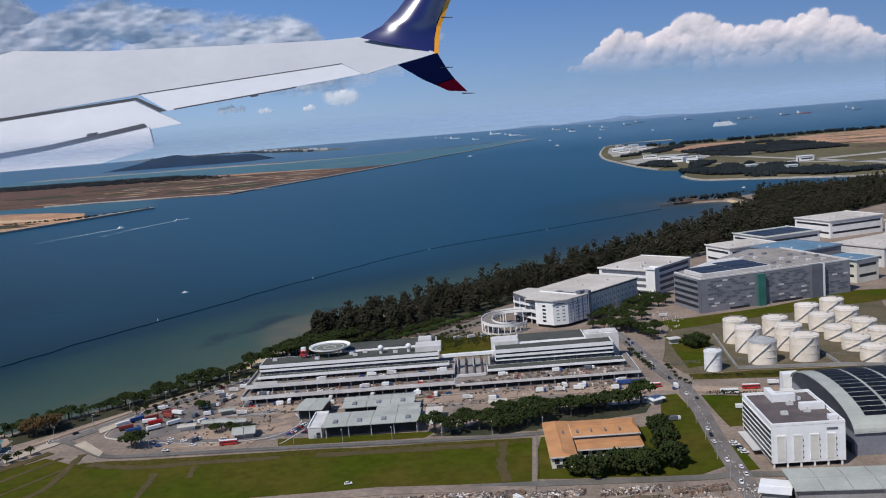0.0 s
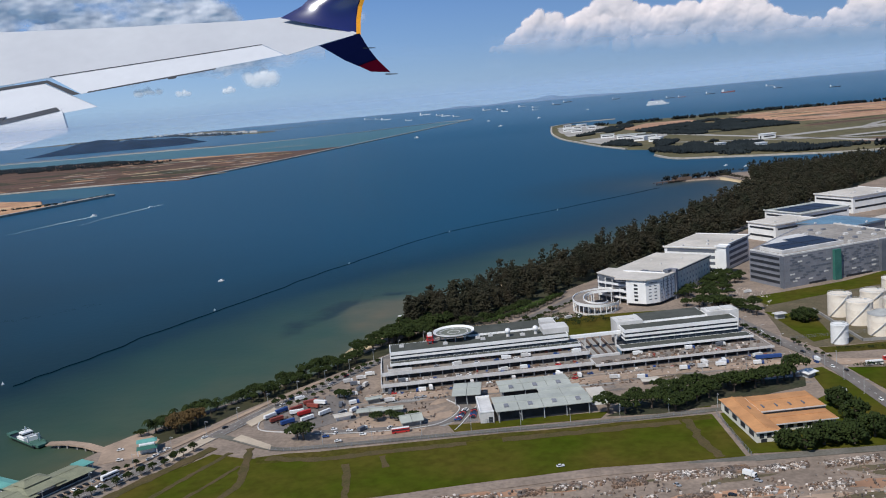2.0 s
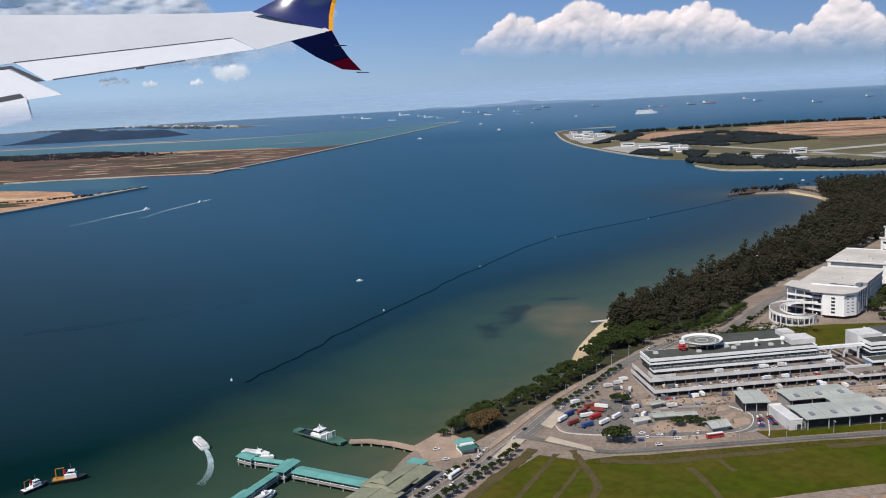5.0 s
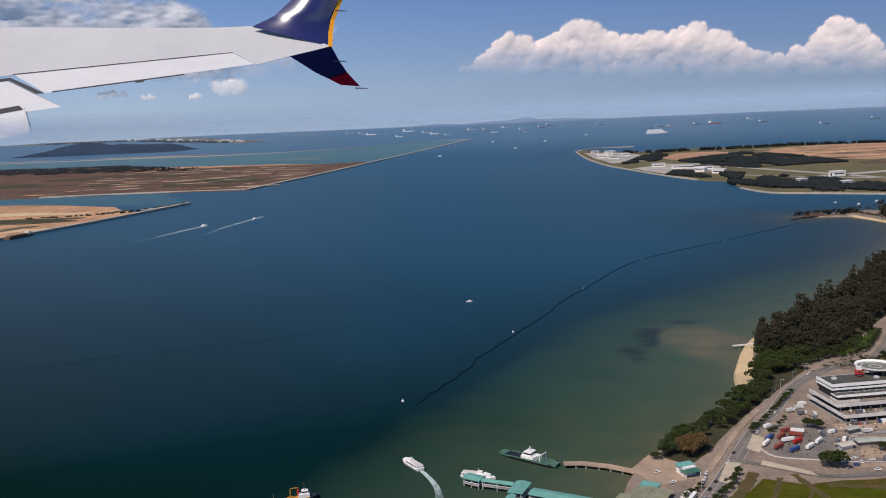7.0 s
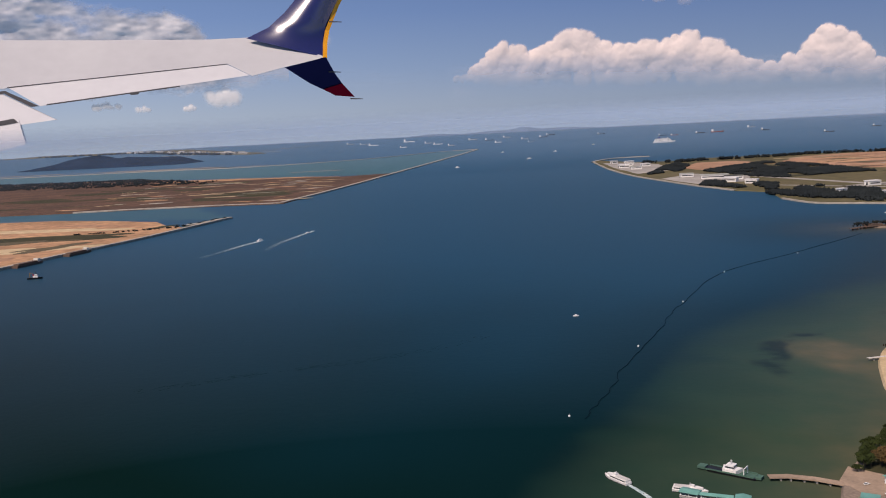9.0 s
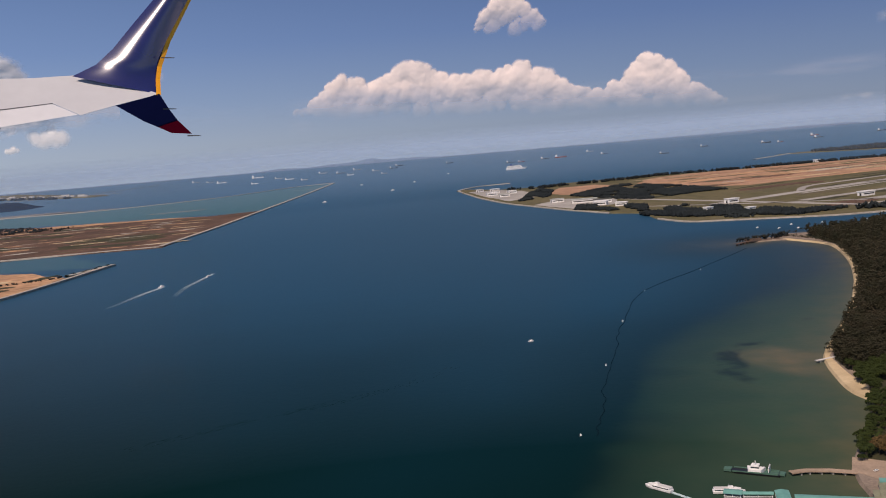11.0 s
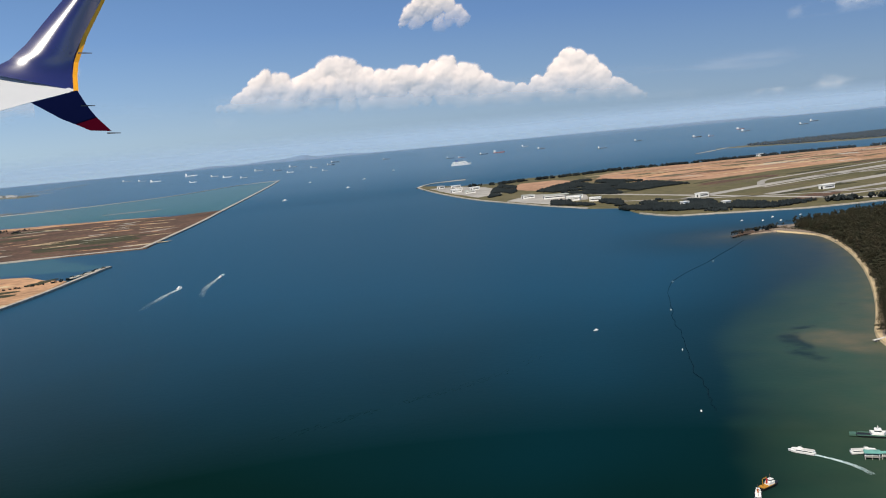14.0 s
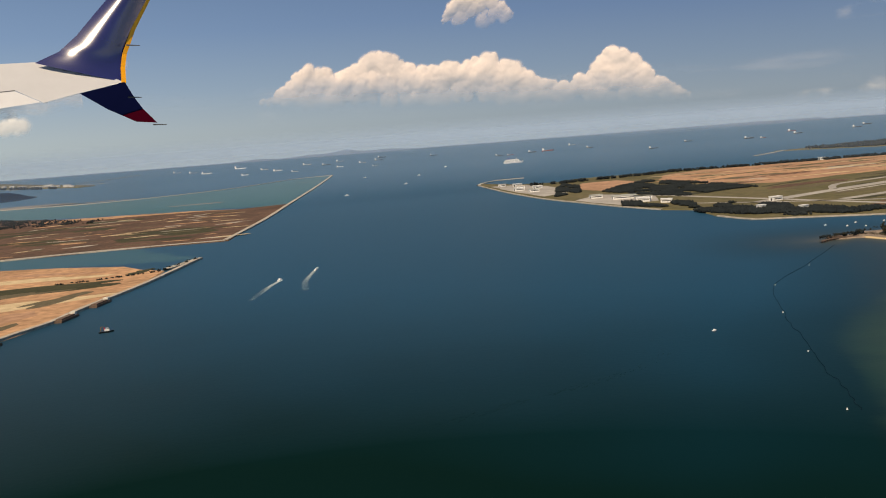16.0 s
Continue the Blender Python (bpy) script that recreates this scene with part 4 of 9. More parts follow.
def gable_shed(name, at, lx, ly, h, roof_mat, wall_mat, label, rise=0.08, overhang=0.1, open_front=False, ribs=4, skylights=0, category="shed"):
    """A low shed: walls, a shallow ridged roof of separate sheets, a dark opening along the front."""
    ob = thing(name, at, label, category)
    part("wall", boxes((0.1, lx - 0.1, 0.4 if open_front else 0.1, ly - 0.1, 0, h)), wall_mat, ob)
    if open_front:
        # near-black panel before the wall paints the shaded interior
        part("opening", boxes((0.15, lx - 0.15, 0.36, 0.395, 0.02, h * 0.85)), DARK, ob, "near-black panel for the shaded open loading side")
        for i in range(ribs + 1):
            u = 0.12 + i * (lx - 0.3) / ribs
            part("post", boxes((u, u + 0.06, 0.08, 0.14, 0, h)), STEEL, ob)
    for i in range(ribs):
        a, b = -overhang + i * (lx + 2 * overhang) / ribs, -overhang + (i + 1) * (lx + 2 * overhang) / ribs - 0.035
        bm = bmesh.new()
        row = [[bm.verts.new((x, y, z)) for x in (a, b)] for y, z in ((-overhang, h), (ly / 2, h + rise), (ly + overhang, h), (ly + overhang, h + 0.05), (ly / 2, h + rise + 0.05), (-overhang, h + 0.05))]
        for k in range(6):
            q = (k + 1) % 6
            bm.faces.new((row[k][0], row[k][1], row[q][1], row[q][0]))
        bm.faces.new([row[k][0] for k in range(6)]), bm.faces.new([row[k][1] for k in range(6)][::-1])
        sheet_ob = part("roof_sheet", bm, roof_mat, ob)
        if skylights:
            c, d = (a + b) / 2, ly * 0.26
            part("roof_vent", boxes((c - 0.16, c + 0.16, d - 0.3, d + 0.3, h + rise * 0.5 + 0.03, h + rise * 0.5 + 0.15)), CLAD_GREY, sheet_ob)
    part("ridge_cap", boxes((-overhang, lx + overhang, ly / 2 - 0.06, ly / 2 + 0.06, h + rise + 0.04, h + rise + 0.075)), roof_mat, ob)
    return ob


# inspection sheds in front of the terminal
gable_shed("inspection_shed", place(-12.5, 80.9, 10), 7.0, 3.1, 0.9, ROOF_GREY, CONCRETE, "long low shed with a grey-green metal roof", open_front=True, ribs=4, skylights=1)
gable_shed("inspection_shed", place(-12.4, 85.3, 11), 5.5, 2.7, 0.9, ROOF_GREY, CONCRETE, "grey-green roofed rear wing of the shed", open_front=True, ribs=3, skylights=1)
gable_shed("link_shed", place(-9.3, 84.0, 10), 3.2, 1.9, 0.90, ROOF_GREY, CONCRETE, "grey-green roofed link between the shed wings", ribs=2)
gable_shed("weigh_shed", place(-16.2, 85.0, 3), 2.1, 2.9, 0.88, ROOF_GREY, DARK, "small open shed with a grey-green metal roof", ribs=2, open_front=True)
ob = thing("annex", place(-13.75, 81.0, 10), "small white flat-roofed annex beside the shed", "building")
part("wall", boxes((0, 1.0, 0, 3.6, 0, 0.82)), FASCIA, ob)
part("parapet", boxes((-0.03, 1.03, -0.03, 0.06, 0.82, 0.92), (-0.03, 1.03, 3.54, 3.63, 0.82, 0.92), (-0.03, 0.06, 0.06, 3.54, 0.82, 0.92)), WHITE, ob)
part("door", boxes((0.6, 0.9, -0.012, -0.002, 0, 0.45)), DARK, ob)
ob = thing("annex", place(-5.5, 83.9, 10), "white walled annex at the shed's far end", "building")
part("wall", boxes((0, 1.2, 0, 2.2, 0, 0.6)), WHITE, ob)
part("roof", boxes((-0.05, 1.25, -0.05, 2.25, 0.6, 0.66)), ROOF_PALE, ob)


def tiled_warehouse():
    """A hipped main range, a rear wing with roof vents and a lower lean-to in the angle between them."""
    ob = thing("warehouse", place(4.6, 75.05, 10), "low warehouse under shallow orange tiled roofs", "warehouse")
    part("wall", boxes((0.12, 1.65, 0.15, 6.6, 0, 0.8)), CREAM, ob)
    part("wall", boxes((1.65, 6.2, 3.7, 6.5, 0, 0.8)), CREAM, ob)
    part("wall", boxes((2.0, 6.1, 1.7, 3.7, 0, 0.58)), CREAM, ob)
    for a, b, c, d, h, rise in ((0, 1.78, 0, 6.8, 0.8, 0.16), (1.8, 6.35, 3.5, 6.7, 0.8, 0.18), (1.9, 6.25, 1.5, 3.46, 0.6, 0.1)):
        bm = bmesh.new()
        if d - c > b - a:
            ends = ((a + b) / 2, c + 0.3, h + rise), ((a + b) / 2, d - 0.3, h + rise)
            p = [bm.verts.new(q) for q in ((a, c, h), (b, c, h), (b, d, h), (a, d, h), *ends)]
            faces = ((0, 1, 4), (1, 2, 5, 4), (2, 3, 5), (3, 0, 4, 5), (3, 2, 1, 0))
        else:
            ends = (a + 0.1, (c + d) / 2, h + rise), (b - 0.3, (c + d) / 2, h + rise)
            p = [bm.verts.new(q) for q in ((a, c, h), (b, c, h), (b, d, h), (a, d, h), *ends)]
            faces = ((0, 1, 5, 4), (1, 2, 5), (2, 3, 4, 5), (3, 0, 4), (3, 2, 1, 0))
        for f in faces:
            bm.faces.new([p[k] for k in f])
        roof = part("roof", bm, ROOF_ORANGE, ob, "sun-bleached orange roof")
        part("ridge", boxes((min(ends[0][0], ends[1][0]) - .03, ends[1][0] + .03, ends[0][1] - .03, ends[1][1] + .03, h + rise - .02, h + rise + .03)), ROOF_ORANGE, roof)
        part("eaves_board", boxes((a, b, c - 0.03, c, h - 0.06, h + 0.02)), FASCIA, roof)
    for k in range(5):
        part("roof_vent", boxes((1.2 + k * 0.95, 1.3 + k * 0.95, 4.0, 4.5, 0.86, 0.94)), CLAD_DARK, ob)
    part("roof_gutter", boxes((1.7, 6.3, 3.44, 3.52, 0.62, 0.70)), DARK, ob)
    for k in range(4):
        part("window", boxes((0.108, 0.118, 0.6 + k * 1.5, 1.4 + k * 1.5, 0.25, 0.6)), DARK, ob)
    for u in (0.3, 0.8, 1.25):
        part("window", boxes((u, u + 0.3, 0.138, 0.148, 0.3, 0.62)), DARK, ob)
    part("doorway", boxes((0.4, 0.8, 0.138, 0.148, 0.02, 0.26)), DARK, ob)
    for k in range(6):
        part("window", boxes((2.2 + k * 0.65, 2.6 + k * 0.65, 1.688, 1.698, 0.2, 0.5)), DARK, ob)


tiled_warehouse()


def office_block():
    """White block with strip windows on one side and four framed panels on its front."""
    ob = thing("office_block", place(17.9, 75.2, 9), "white office block with ribbon windows and four framed panels", "building")
    W, D, H = 4.35, 6.3, 2.65
    part("wall", boxes((0.02, W, 0, D, 0.32, H)), WHITE, ob)
    part("ground_storey", boxes((0.25, W - 0.2, 0.35, D - 0.2, 0, 0.32)), DARK, ob)
    for i in range(6):
        part("column", boxes((0.1 + i * 0.8, 0.2 + i * 0.8, 0.05, 0.15, 0, 0.32)), WHITE, ob)
    part("canopy", boxes((-0.5, 0.0, 2.2, 5.6, 0.36, 0.42)), FASCIA, ob)
    for i in range(4):
        u = 0.34 + i * 0.98
        panel = part("panel", boxes((u, u + 0.46, -0.03, 0.0, 0.48, 1.98)), CREAM, ob, "pale green-grey framed panel")
        part("panel_frame", boxes((u - .04, u + .50, -0.045, 0.0, 1.98, 2.05), (u - .04, u, -.045, 0, .44, 1.98), (u + .46, u + .5, -.045, 0, .44, 1.98)), WHITE, panel)
        if i:
            for k in range(4):
                part("window", boxes((u + 0.53, u + 0.58, -0.008, 0.0, 0.55 + k * 0.36, 0.66 + k * 0.36)), DARK, ob)
    for k in range(6):
        z = 0.42 + k * 0.34
        part("window_band", boxes((-0.006, 0.02, 0.15, D - 0.2, z, z + 0.26)), GLASS, ob)
        part("sill", boxes((-0.035, 0.02, 0.08, D - 0.1, z + 0.275, z + 0.31)), WHITE, ob)
    part("roof", boxes((0.15, W - 0.15, 0.15, D - 0.15, H, H + 0.004)), ROOF_BROWN, ob, "dark brown felt roof")
    part("parapet", boxes((0, W, -0.02, 0.12, H, H + 0.14), (0, W, D - 0.12, D, H, H + 0.14), (0, 0.12, 0.12, D - .12, H, H + .14), (W - .12, W, .12, D - .12, H, H + .14)), WHITE, ob)
    for blk in ((1.4, 2.9, 4.4, 4.8, H, H + 0.5), (2.6, 4.1, 2.6, 3.0, H, H + .42), (1.4, 1.8, 4.8, D - .2, H, H + .5), (3.6, 4.1, 0.5, 0.9, H, H + .28)):
        part("stair_core", boxes(blk), WHITE, ob)
    part("name_board", boxes((3.25, 3.9, -0.04, -0.02, 2.28, 2.4)), CLAD_DARK, ob, "small dark sign board")
    return ob


office_block()
for x, y, s in ((19.0, 77.4, 0.14), (19.6, 79.3, 0.12), (20.4, 77.9, 0.1), (20.2, 80.3, 0.13)):
    copy_thing(unit, place(x, y, 9, LAND_Z + 2.654))


def arched_hangar():
    """A big shed under a barrel roof, its curved gable end glazed, with solar panels in rows on the vault."""
    ob = thing("hangar", place(23.0, 77.3, 9), "grey hangar with a barrel roof covered in solar panels", "hangar")
    L, W, rise, eave = 11.5, 12.0, 1.45, 1.45
    part("wall", boxes((0.0, W, 0.0, L, 0, eave)), CLAD_GREY, ob)
    seg, bm = 24, bmesh.new()
    rows = []
    for lift in (0.0, 0.09):
        for i in range(seg + 1):
            a = math.pi * i / seg
            rows.append([bm.verts.new((x, L / 2 - (L / 2 + 0.15) * math.cos(a), eave + lift + rise * math.sin(a))) for x in (-0.08, W)])
    for i in list(range(seg)) + list(range(seg + 1, 2 * seg + 1)):
        bm.faces.new((rows[i][0], rows[i + 1][0], rows[i + 1][1], rows[i][1]))
    for i in range(seg):
        bm.faces.new((rows[i][0], rows[i + 1][0], rows[seg + 2 + i][0], rows[seg + 1 + i][0]))
    part("roof", bm, ROOF_GREY, ob, "curved pale grey metal roof")
    bm = bmesh.new()
    bm.faces.new([bm.verts.new((-0.02, L / 2 - (L / 2 - .05) * math.cos(math.pi * i / seg), eave + rise * math.sin(math.pi * i / seg))) for i in range(seg + 1)])
    bmesh.ops.solidify(bm, geom=bm.faces[:], thickness=0.05)
    part("gable", bm, CLAD_DARK, ob, "dark glazed curved gable end")
    for i in range(4, 20):
        for k in range(6):
            bm = bmesh.new()
            a0, a1 = math.pi * (i + 0.1) / seg, math.pi * (i + 0.9) / seg
            x0, x1 = 0.9 + k * 1.75, 2.45 + k * 1.75
            q = [bm.verts.new((x, L / 2 - (L / 2 + 0.2) * math.cos(a), eave + 0.13 + rise * math.sin(a))) for a, x in ((a0, x0), (a1, x0), (a1, x1), (a0, x1))]
            bm.faces.new(q)
            bmesh.ops.solidify(bm, geom=bm.faces[:], thickness=0.03)
            part("solar_panel", bm, SOLAR, ob)
    for i in range(4):
        for k in range(3):
            part("window", boxes((-0.012, 0.0, 4.0 + i * 1.5, 4.9 + i * 1.5, 0.35 + k * 0.42, 0.62 + k * 0.42)), GLASS, ob)
    part("door", boxes((-0.012, 0.0, 0.5, 2.2, 0, 0.6)), DARK, ob, "dark open loading door")
    part("annex", boxes((-1.0, -0.02, 10.2, 11.4, 0, 0.9)), FASCIA, ob)
    part("annex", boxes((-0.6, 0.6, 11.55, 12.4, 0, 1.9)), WHITE, ob)


arched_hangar()
gable_shed("store_shed", place(18.5, 70.2, 5), 9.0, 3.0, 0.75, ROOF_GREY, CONCRETE, "low store with a blue-grey metal roof", ribs=6)
gable_shed("guard_shed", place(16.6, 70.6, -12), 1.6, 1.8, 0.5, WHITE, CONCRETE, "small shed with a flat white roof", rise=0.02, ribs=1)
gable_shed("bus_shelter", place(11.2, 87.6, 40), 1.1, 0.9, 0.35, WHITE, STEEL, "small white-roofed shelter beside the road", ribs=1, category="shelter")
gable_shed("stores_hut", place(5.6, 87.3, 8), 2.0, 1.0, 0.35, WHITE, CONCRETE, "small hut with a white roof", ribs=1, category="hut")
gable_shed("stores_hut", place(-1.3, 88.0, 8), 1.3, 0.8, 0.3, ROOF_PALE, CONCRETE, "small hut with a pale roof", ribs=1, category="hut")
gable_shed("substation", place(13.1, 105.6, 20), 1.0, 0.7, 0.5, FASCIA, FASCIA, "small flat grey switch house on the verge", rise=0.0, ribs=1, category="hut")


def logistics_block():
    """White multi-storey warehouse: a faceted office end, open truck floors beside it, a long hall behind."""
    ob = thing("logistics_warehouse", place(2.75, 112.4, 57), "white multi-storey warehouse under wide pale roofs", "warehouse")
    H = 2.92
    ends = [(0.4, 4.05), (0.5, 1.75), (1.85, 0.8), (5.0, 0.6)]
    office = part("wall", prism(bmesh.new(), ends + [(5.0, 4.05)], 0.34, H), WHITE, ob, "white faceted end block")
    # near-black colour paints the shade of the undercut
    part("plinth", prism(bmesh.new(), [(0.7, 3.95), (0.8, 1.9), (2.0, 1.05), (5.0, 0.85), (5.0, 3.95)], 0, 0.34), DARK, ob, "recessed ground floor coloured near-black for its shade")

    def facade(a, b, rows, cols, w, h, z0, dz, material, inset=0.12):
        """Window openings spread evenly over one facet of the office end."""
        run = Vector((b[0] - a[0], b[1] - a[1]))
        turn = math.atan2(run.y, run.x)
        for k in range(rows):
            for i in range(cols):
                c = Vector(a) + run * (inset + (1 - 2 * inset) * (i + 0.5) / cols)
                m = Matrix.Translation((c.x, c.y, 0)) @ Matrix.Rotation(turn, 4, "Z")
                bm = boxes((-w / 2, w / 2, -0.014, 0.01, z0 + k * dz, z0 + k * dz + h))
                bm.transform(m)
                part("window", bm, material, office)

    facade(ends[1], ends[2], 5, 2, 0.30, 0.10, 0.75, 0.36, CLAD_DARK)
    facade(ends[1], ends[2], 1, 1, 1.0, 0.08, 2.56, 1, CLAD_DARK)
    facade(ends[2], ends[3], 5, 6, 0.16, 0.12, 0.72, 0.38, CLAD_DARK, 0.05)
    facade(ends[0], ends[1], 5, 1, 0.42, 0.22, 0.62, 0.40, DARK, 0.24)
    for i in range(3):
        u = 2.6 + i * 0.8
        part("pilaster", boxes((u, u + 0.05, 0.72 - 0.063 * (u - 1.85), 0.80, 0.34, H)), CLAD_GREY, office)
    part("gutter", prism(bmesh.new(), [(0.38, 1.72), (1.83, 0.76), (5.0, 0.56), (5.0, 0.64), (1.86, 0.84), (0.46, 1.8)], H - 0.42, H - 0.38), CLAD_GREY, ob)
    # open truck floors between the office end and the wood
    part("back_wall", boxes((2.2, 5.0, 4.05, 8.6, 0, H - 0.1)), CLAD_DARK, ob, "dark back of the open truck floors")
    for z in (0.62, 1.32, 2.02):
        part("deck_edge", prism(bmesh.new(), [(0.75, 4.06), (2.3, 4.06), (2.3, 8.4), (1.9, 8.4)], z, z + 0.10), WHITE, ob)
        part("deck_wall", prism(bmesh.new(), [(0.75, 4.06), (0.81, 4.06), (1.96, 8.4), (1.9, 8.4)], z + 0.10, z + 0.24), WHITE, ob)
    for i in range(5):
        f = i / 4
        u, v = 0.86 + 1.12 * f, 4.2 + 4.1 * f
        part("column", boxes((u, u + 0.1, v, v + 0.1, 0, H - 0.25)), FASCIA, ob)
    # dark block paints the shade below the overhanging roof
    part("soffit", prism(bmesh.new(), [(2.5, 8.6), (0.85, 5.3), (0.2, 5.1), (0.34, 4.06), (5.0, 4.06), (5.0, 8.6)], H - 0.26, H), CLAD_DARK, ob, "dark band painted as shade below the roof")
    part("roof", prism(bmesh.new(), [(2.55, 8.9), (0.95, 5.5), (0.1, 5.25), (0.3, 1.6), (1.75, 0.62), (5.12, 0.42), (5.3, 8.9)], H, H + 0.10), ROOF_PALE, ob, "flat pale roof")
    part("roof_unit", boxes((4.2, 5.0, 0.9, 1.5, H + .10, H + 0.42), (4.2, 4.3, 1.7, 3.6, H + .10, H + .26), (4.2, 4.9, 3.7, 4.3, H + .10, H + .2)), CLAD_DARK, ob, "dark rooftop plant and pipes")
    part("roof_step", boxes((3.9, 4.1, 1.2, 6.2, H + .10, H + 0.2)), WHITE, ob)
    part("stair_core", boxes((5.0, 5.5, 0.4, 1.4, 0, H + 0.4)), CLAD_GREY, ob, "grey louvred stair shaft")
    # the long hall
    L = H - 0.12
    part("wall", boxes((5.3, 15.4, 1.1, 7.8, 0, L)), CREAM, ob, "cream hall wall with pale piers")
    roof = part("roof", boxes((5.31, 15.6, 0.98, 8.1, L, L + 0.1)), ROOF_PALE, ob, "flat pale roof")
    # near-black strip on the wall paints the eaves' shade
    part("eaves", boxes((5.5, 15.4, 1.06, 1.1, L - 0.16, L)), DARK, ob, "near-black strip painted as shade under the eaves")
    for i in range(13):
        u = 5.75 + i * 0.78
        part("pier", boxes((u, u + 0.07, 1.04, 1.1, 0, L - 0.16)), FASCIA, ob)
        for k in range(3):
            part("window", boxes((u + 0.28, u + 0.46, 1.086, 1.11, 0.62 + k * 0.62, 0.86 + k * 0.62)), CLAD_GREY, ob)
    for i in range(12):
        part("roof_seam", boxes((5.9 + i * 0.8, 5.93 + i * 0.8, 1.0, 8.0, L + 0.1, L + 0.115)), ROOF_PALE, roof)
    for i in range(4):
        part("roof_vent", boxes((7 + i * 1.9, 7.25 + i * 1.9, 2 + (i * 2.1) % 5, 2.2 + (i * 2.1) % 5, L + 0.1, L + 0.22)), FASCIA, roof)
    return ob


logistics_block()


def spiral_ramp():
    """A lorry ramp that rises round an open oval and runs on into the warehouse."""
    ob = thing("spiral_ramp", place(-3.75, 114.5), "white curving lorry ramp on slender columns", "ramp")
    path = []
    for i in range(37):
        a = radians(-12 - i * 7.0)
        path.append(Vector((1.88 * math.cos(a), 2.42 * math.sin(a), 0.78 + 0.62 * i / 36)))
    path += [Vector((0.9, 2.5, 1.46)), Vector((1.9, 2.35, 1.5)), Vector((3.3, 1.95, 1.52))]
    half, tall = 0.60, 0.17
    rows = []
    for i, p in enumerate(path):
        d = (path[min(i + 1, len(path) - 1)] - path[max(i - 1, 0)])
        rows.append((p, Vector((-d.y, d.x, 0)).normalized()))
    deck, lane = bmesh.new(), bmesh.new()
    shape = ((-half, -0.12), (half, -0.12), (half, tall), (half - 0.06, tall), (half - 0.06, 0), (-half + 0.06, 0), (-half + 0.06, tall), (-half, tall))
    loops = [[deck.verts.new(p + n * o + Vector((0, 0, z))) for o, z in shape] for p, n in rows]
    for a, b in zip(loops, loops[1:]):
        for k in range(8):
            deck.faces.new((a[k], a[(k + 1) % 8], b[(k + 1) % 8], b[k]))
    deck.faces.new(loops[0]), deck.faces.new(loops[-1])
    edge = [[lane.verts.new(p + n * o + Vector((0, 0, 0.006))) for o in (-half + 0.065, half - 0.065)] for p, n in rows]
    for a, b in zip(edge, edge[1:]):
        lane.faces.new((a[0], a[1], b[1], b[0]))
    body = part("ramp_deck", deck, WHITE, ob, "white parapets round the ramp")
    part("lane", lane, DECK, body, "worn concrete lane")
    for i, (p, n) in enumerate(rows):
        if i % 2 == 0:
            for o in (-half + 0.05, half - 0.05):
                c = p + n * o
                part("column", boxes((c.x - .045, c.x + .045, c.y - .045, c.y + .045, 0, p.z - 0.1)), WHITE, ob)
    rim = bmesh.new()
    low = [[rim.verts.new((p + n * o).to_2d().to_3d() + Vector((0, 0, z))) for o, z in ((half, 0), (half, 0.2), (half - 0.06, 0.2), (half - 0.06, 0))] for p, n in rows[:37]]
    for a, b in zip(low, low[1:]):
        for k in range(4):
            rim.faces.new((a[k], a[(k + 1) % 4], b[(k + 1) % 4], b[k]))
    part("base_wall", rim, FASCIA, ob, "low pale wall at the ramp's foot")


spiral_ramp()


def hall(at, lx, ly, h, wall_mat, roof_mat, label, bands=3, band_mat=None, panels=0, name="industrial_building"):
    """A plain industrial hall: walls, window bands on the two seen sides, an overhanging roof, solar arrays."""
    ob = thing(name, at, label, "building")
    wall = part("wall", boxes((0, lx, 0, ly, 0, h)), wall_mat, ob)
    roof = part("roof", boxes((-0.15, lx + 0.15, -0.15, ly + 0.15, h, h + 0.12)), roof_mat, ob)
    part("parapet", boxes((-0.15, lx + 0.15, -0.15, -0.05, h + .12, h + 0.2), (-0.15, -0.05, -0.05, ly + 0.15, h + .12, h + .2), (lx + .05, lx + .15, -.05, ly + .15, h + .12, h + .2)), wall_mat, ob)
    for k in range(bands):
        z = h * (k + 0.55) / (bands + 0.2)
        part("window_band", boxes((0.4, lx - 0.4, -0.015, 0.0, z, z + h * 0.12)), band_mat or DARK, wall)
        part("window_band", boxes((-0.015, 0.0, 0.4, ly - 0.4, z, z + h * 0.12)), band_mat or DARK, wall)
    for i in range(1, int(lx / 1.1)):
        u = i * lx / int(lx / 1.1)
        part("roof_seam", boxes((u, u + 0.05, 0.0, ly, h + 0.121, h + 0.14)), roof_mat, roof)
    for i in range(int(lx * ly / 16) if lx > 3 and not panels else 0):
        u, v = lx * ((i * 0.37 + 0.2) % 0.9), ly * ((i * 0.61 + 0.3) % 0.85)
        part("roof_vent", boxes((u, u + 0.3, v, v + 0.22, h + 0.14, h + 0.3)), FASCIA, roof)
    for i in range(panels):
        a, b = lx * (0.06 + 0.9 * i / panels), lx * (0.06 + 0.9 * (i + 0.93) / panels)
        part("solar_panel", boxes((a, b, ly * 0.15, ly * 0.8, h + 0.16, h + 0.2)), SOLAR, roof)
    return ob


hall(place(11.6, 128.2, 57), 9.5, 7.0, 3.1, WHITE, ROOF_PALE, "white warehouse with open parking floors and pale roof", 4, CLAD_DARK)
hall(place(12.3, 126.9, 57), 1.0, 1.2, 3.5, WHITE, WHITE, "white stair tower beside the warehouse", 0, name="stair_tower")


DECK_ROOF = mat("weathered_roof_deck", (0.36, 0.325, 0.285), 0.85, (0.25, 0.225, 0.20), 0.35, mix=0.9, grain=0.15)


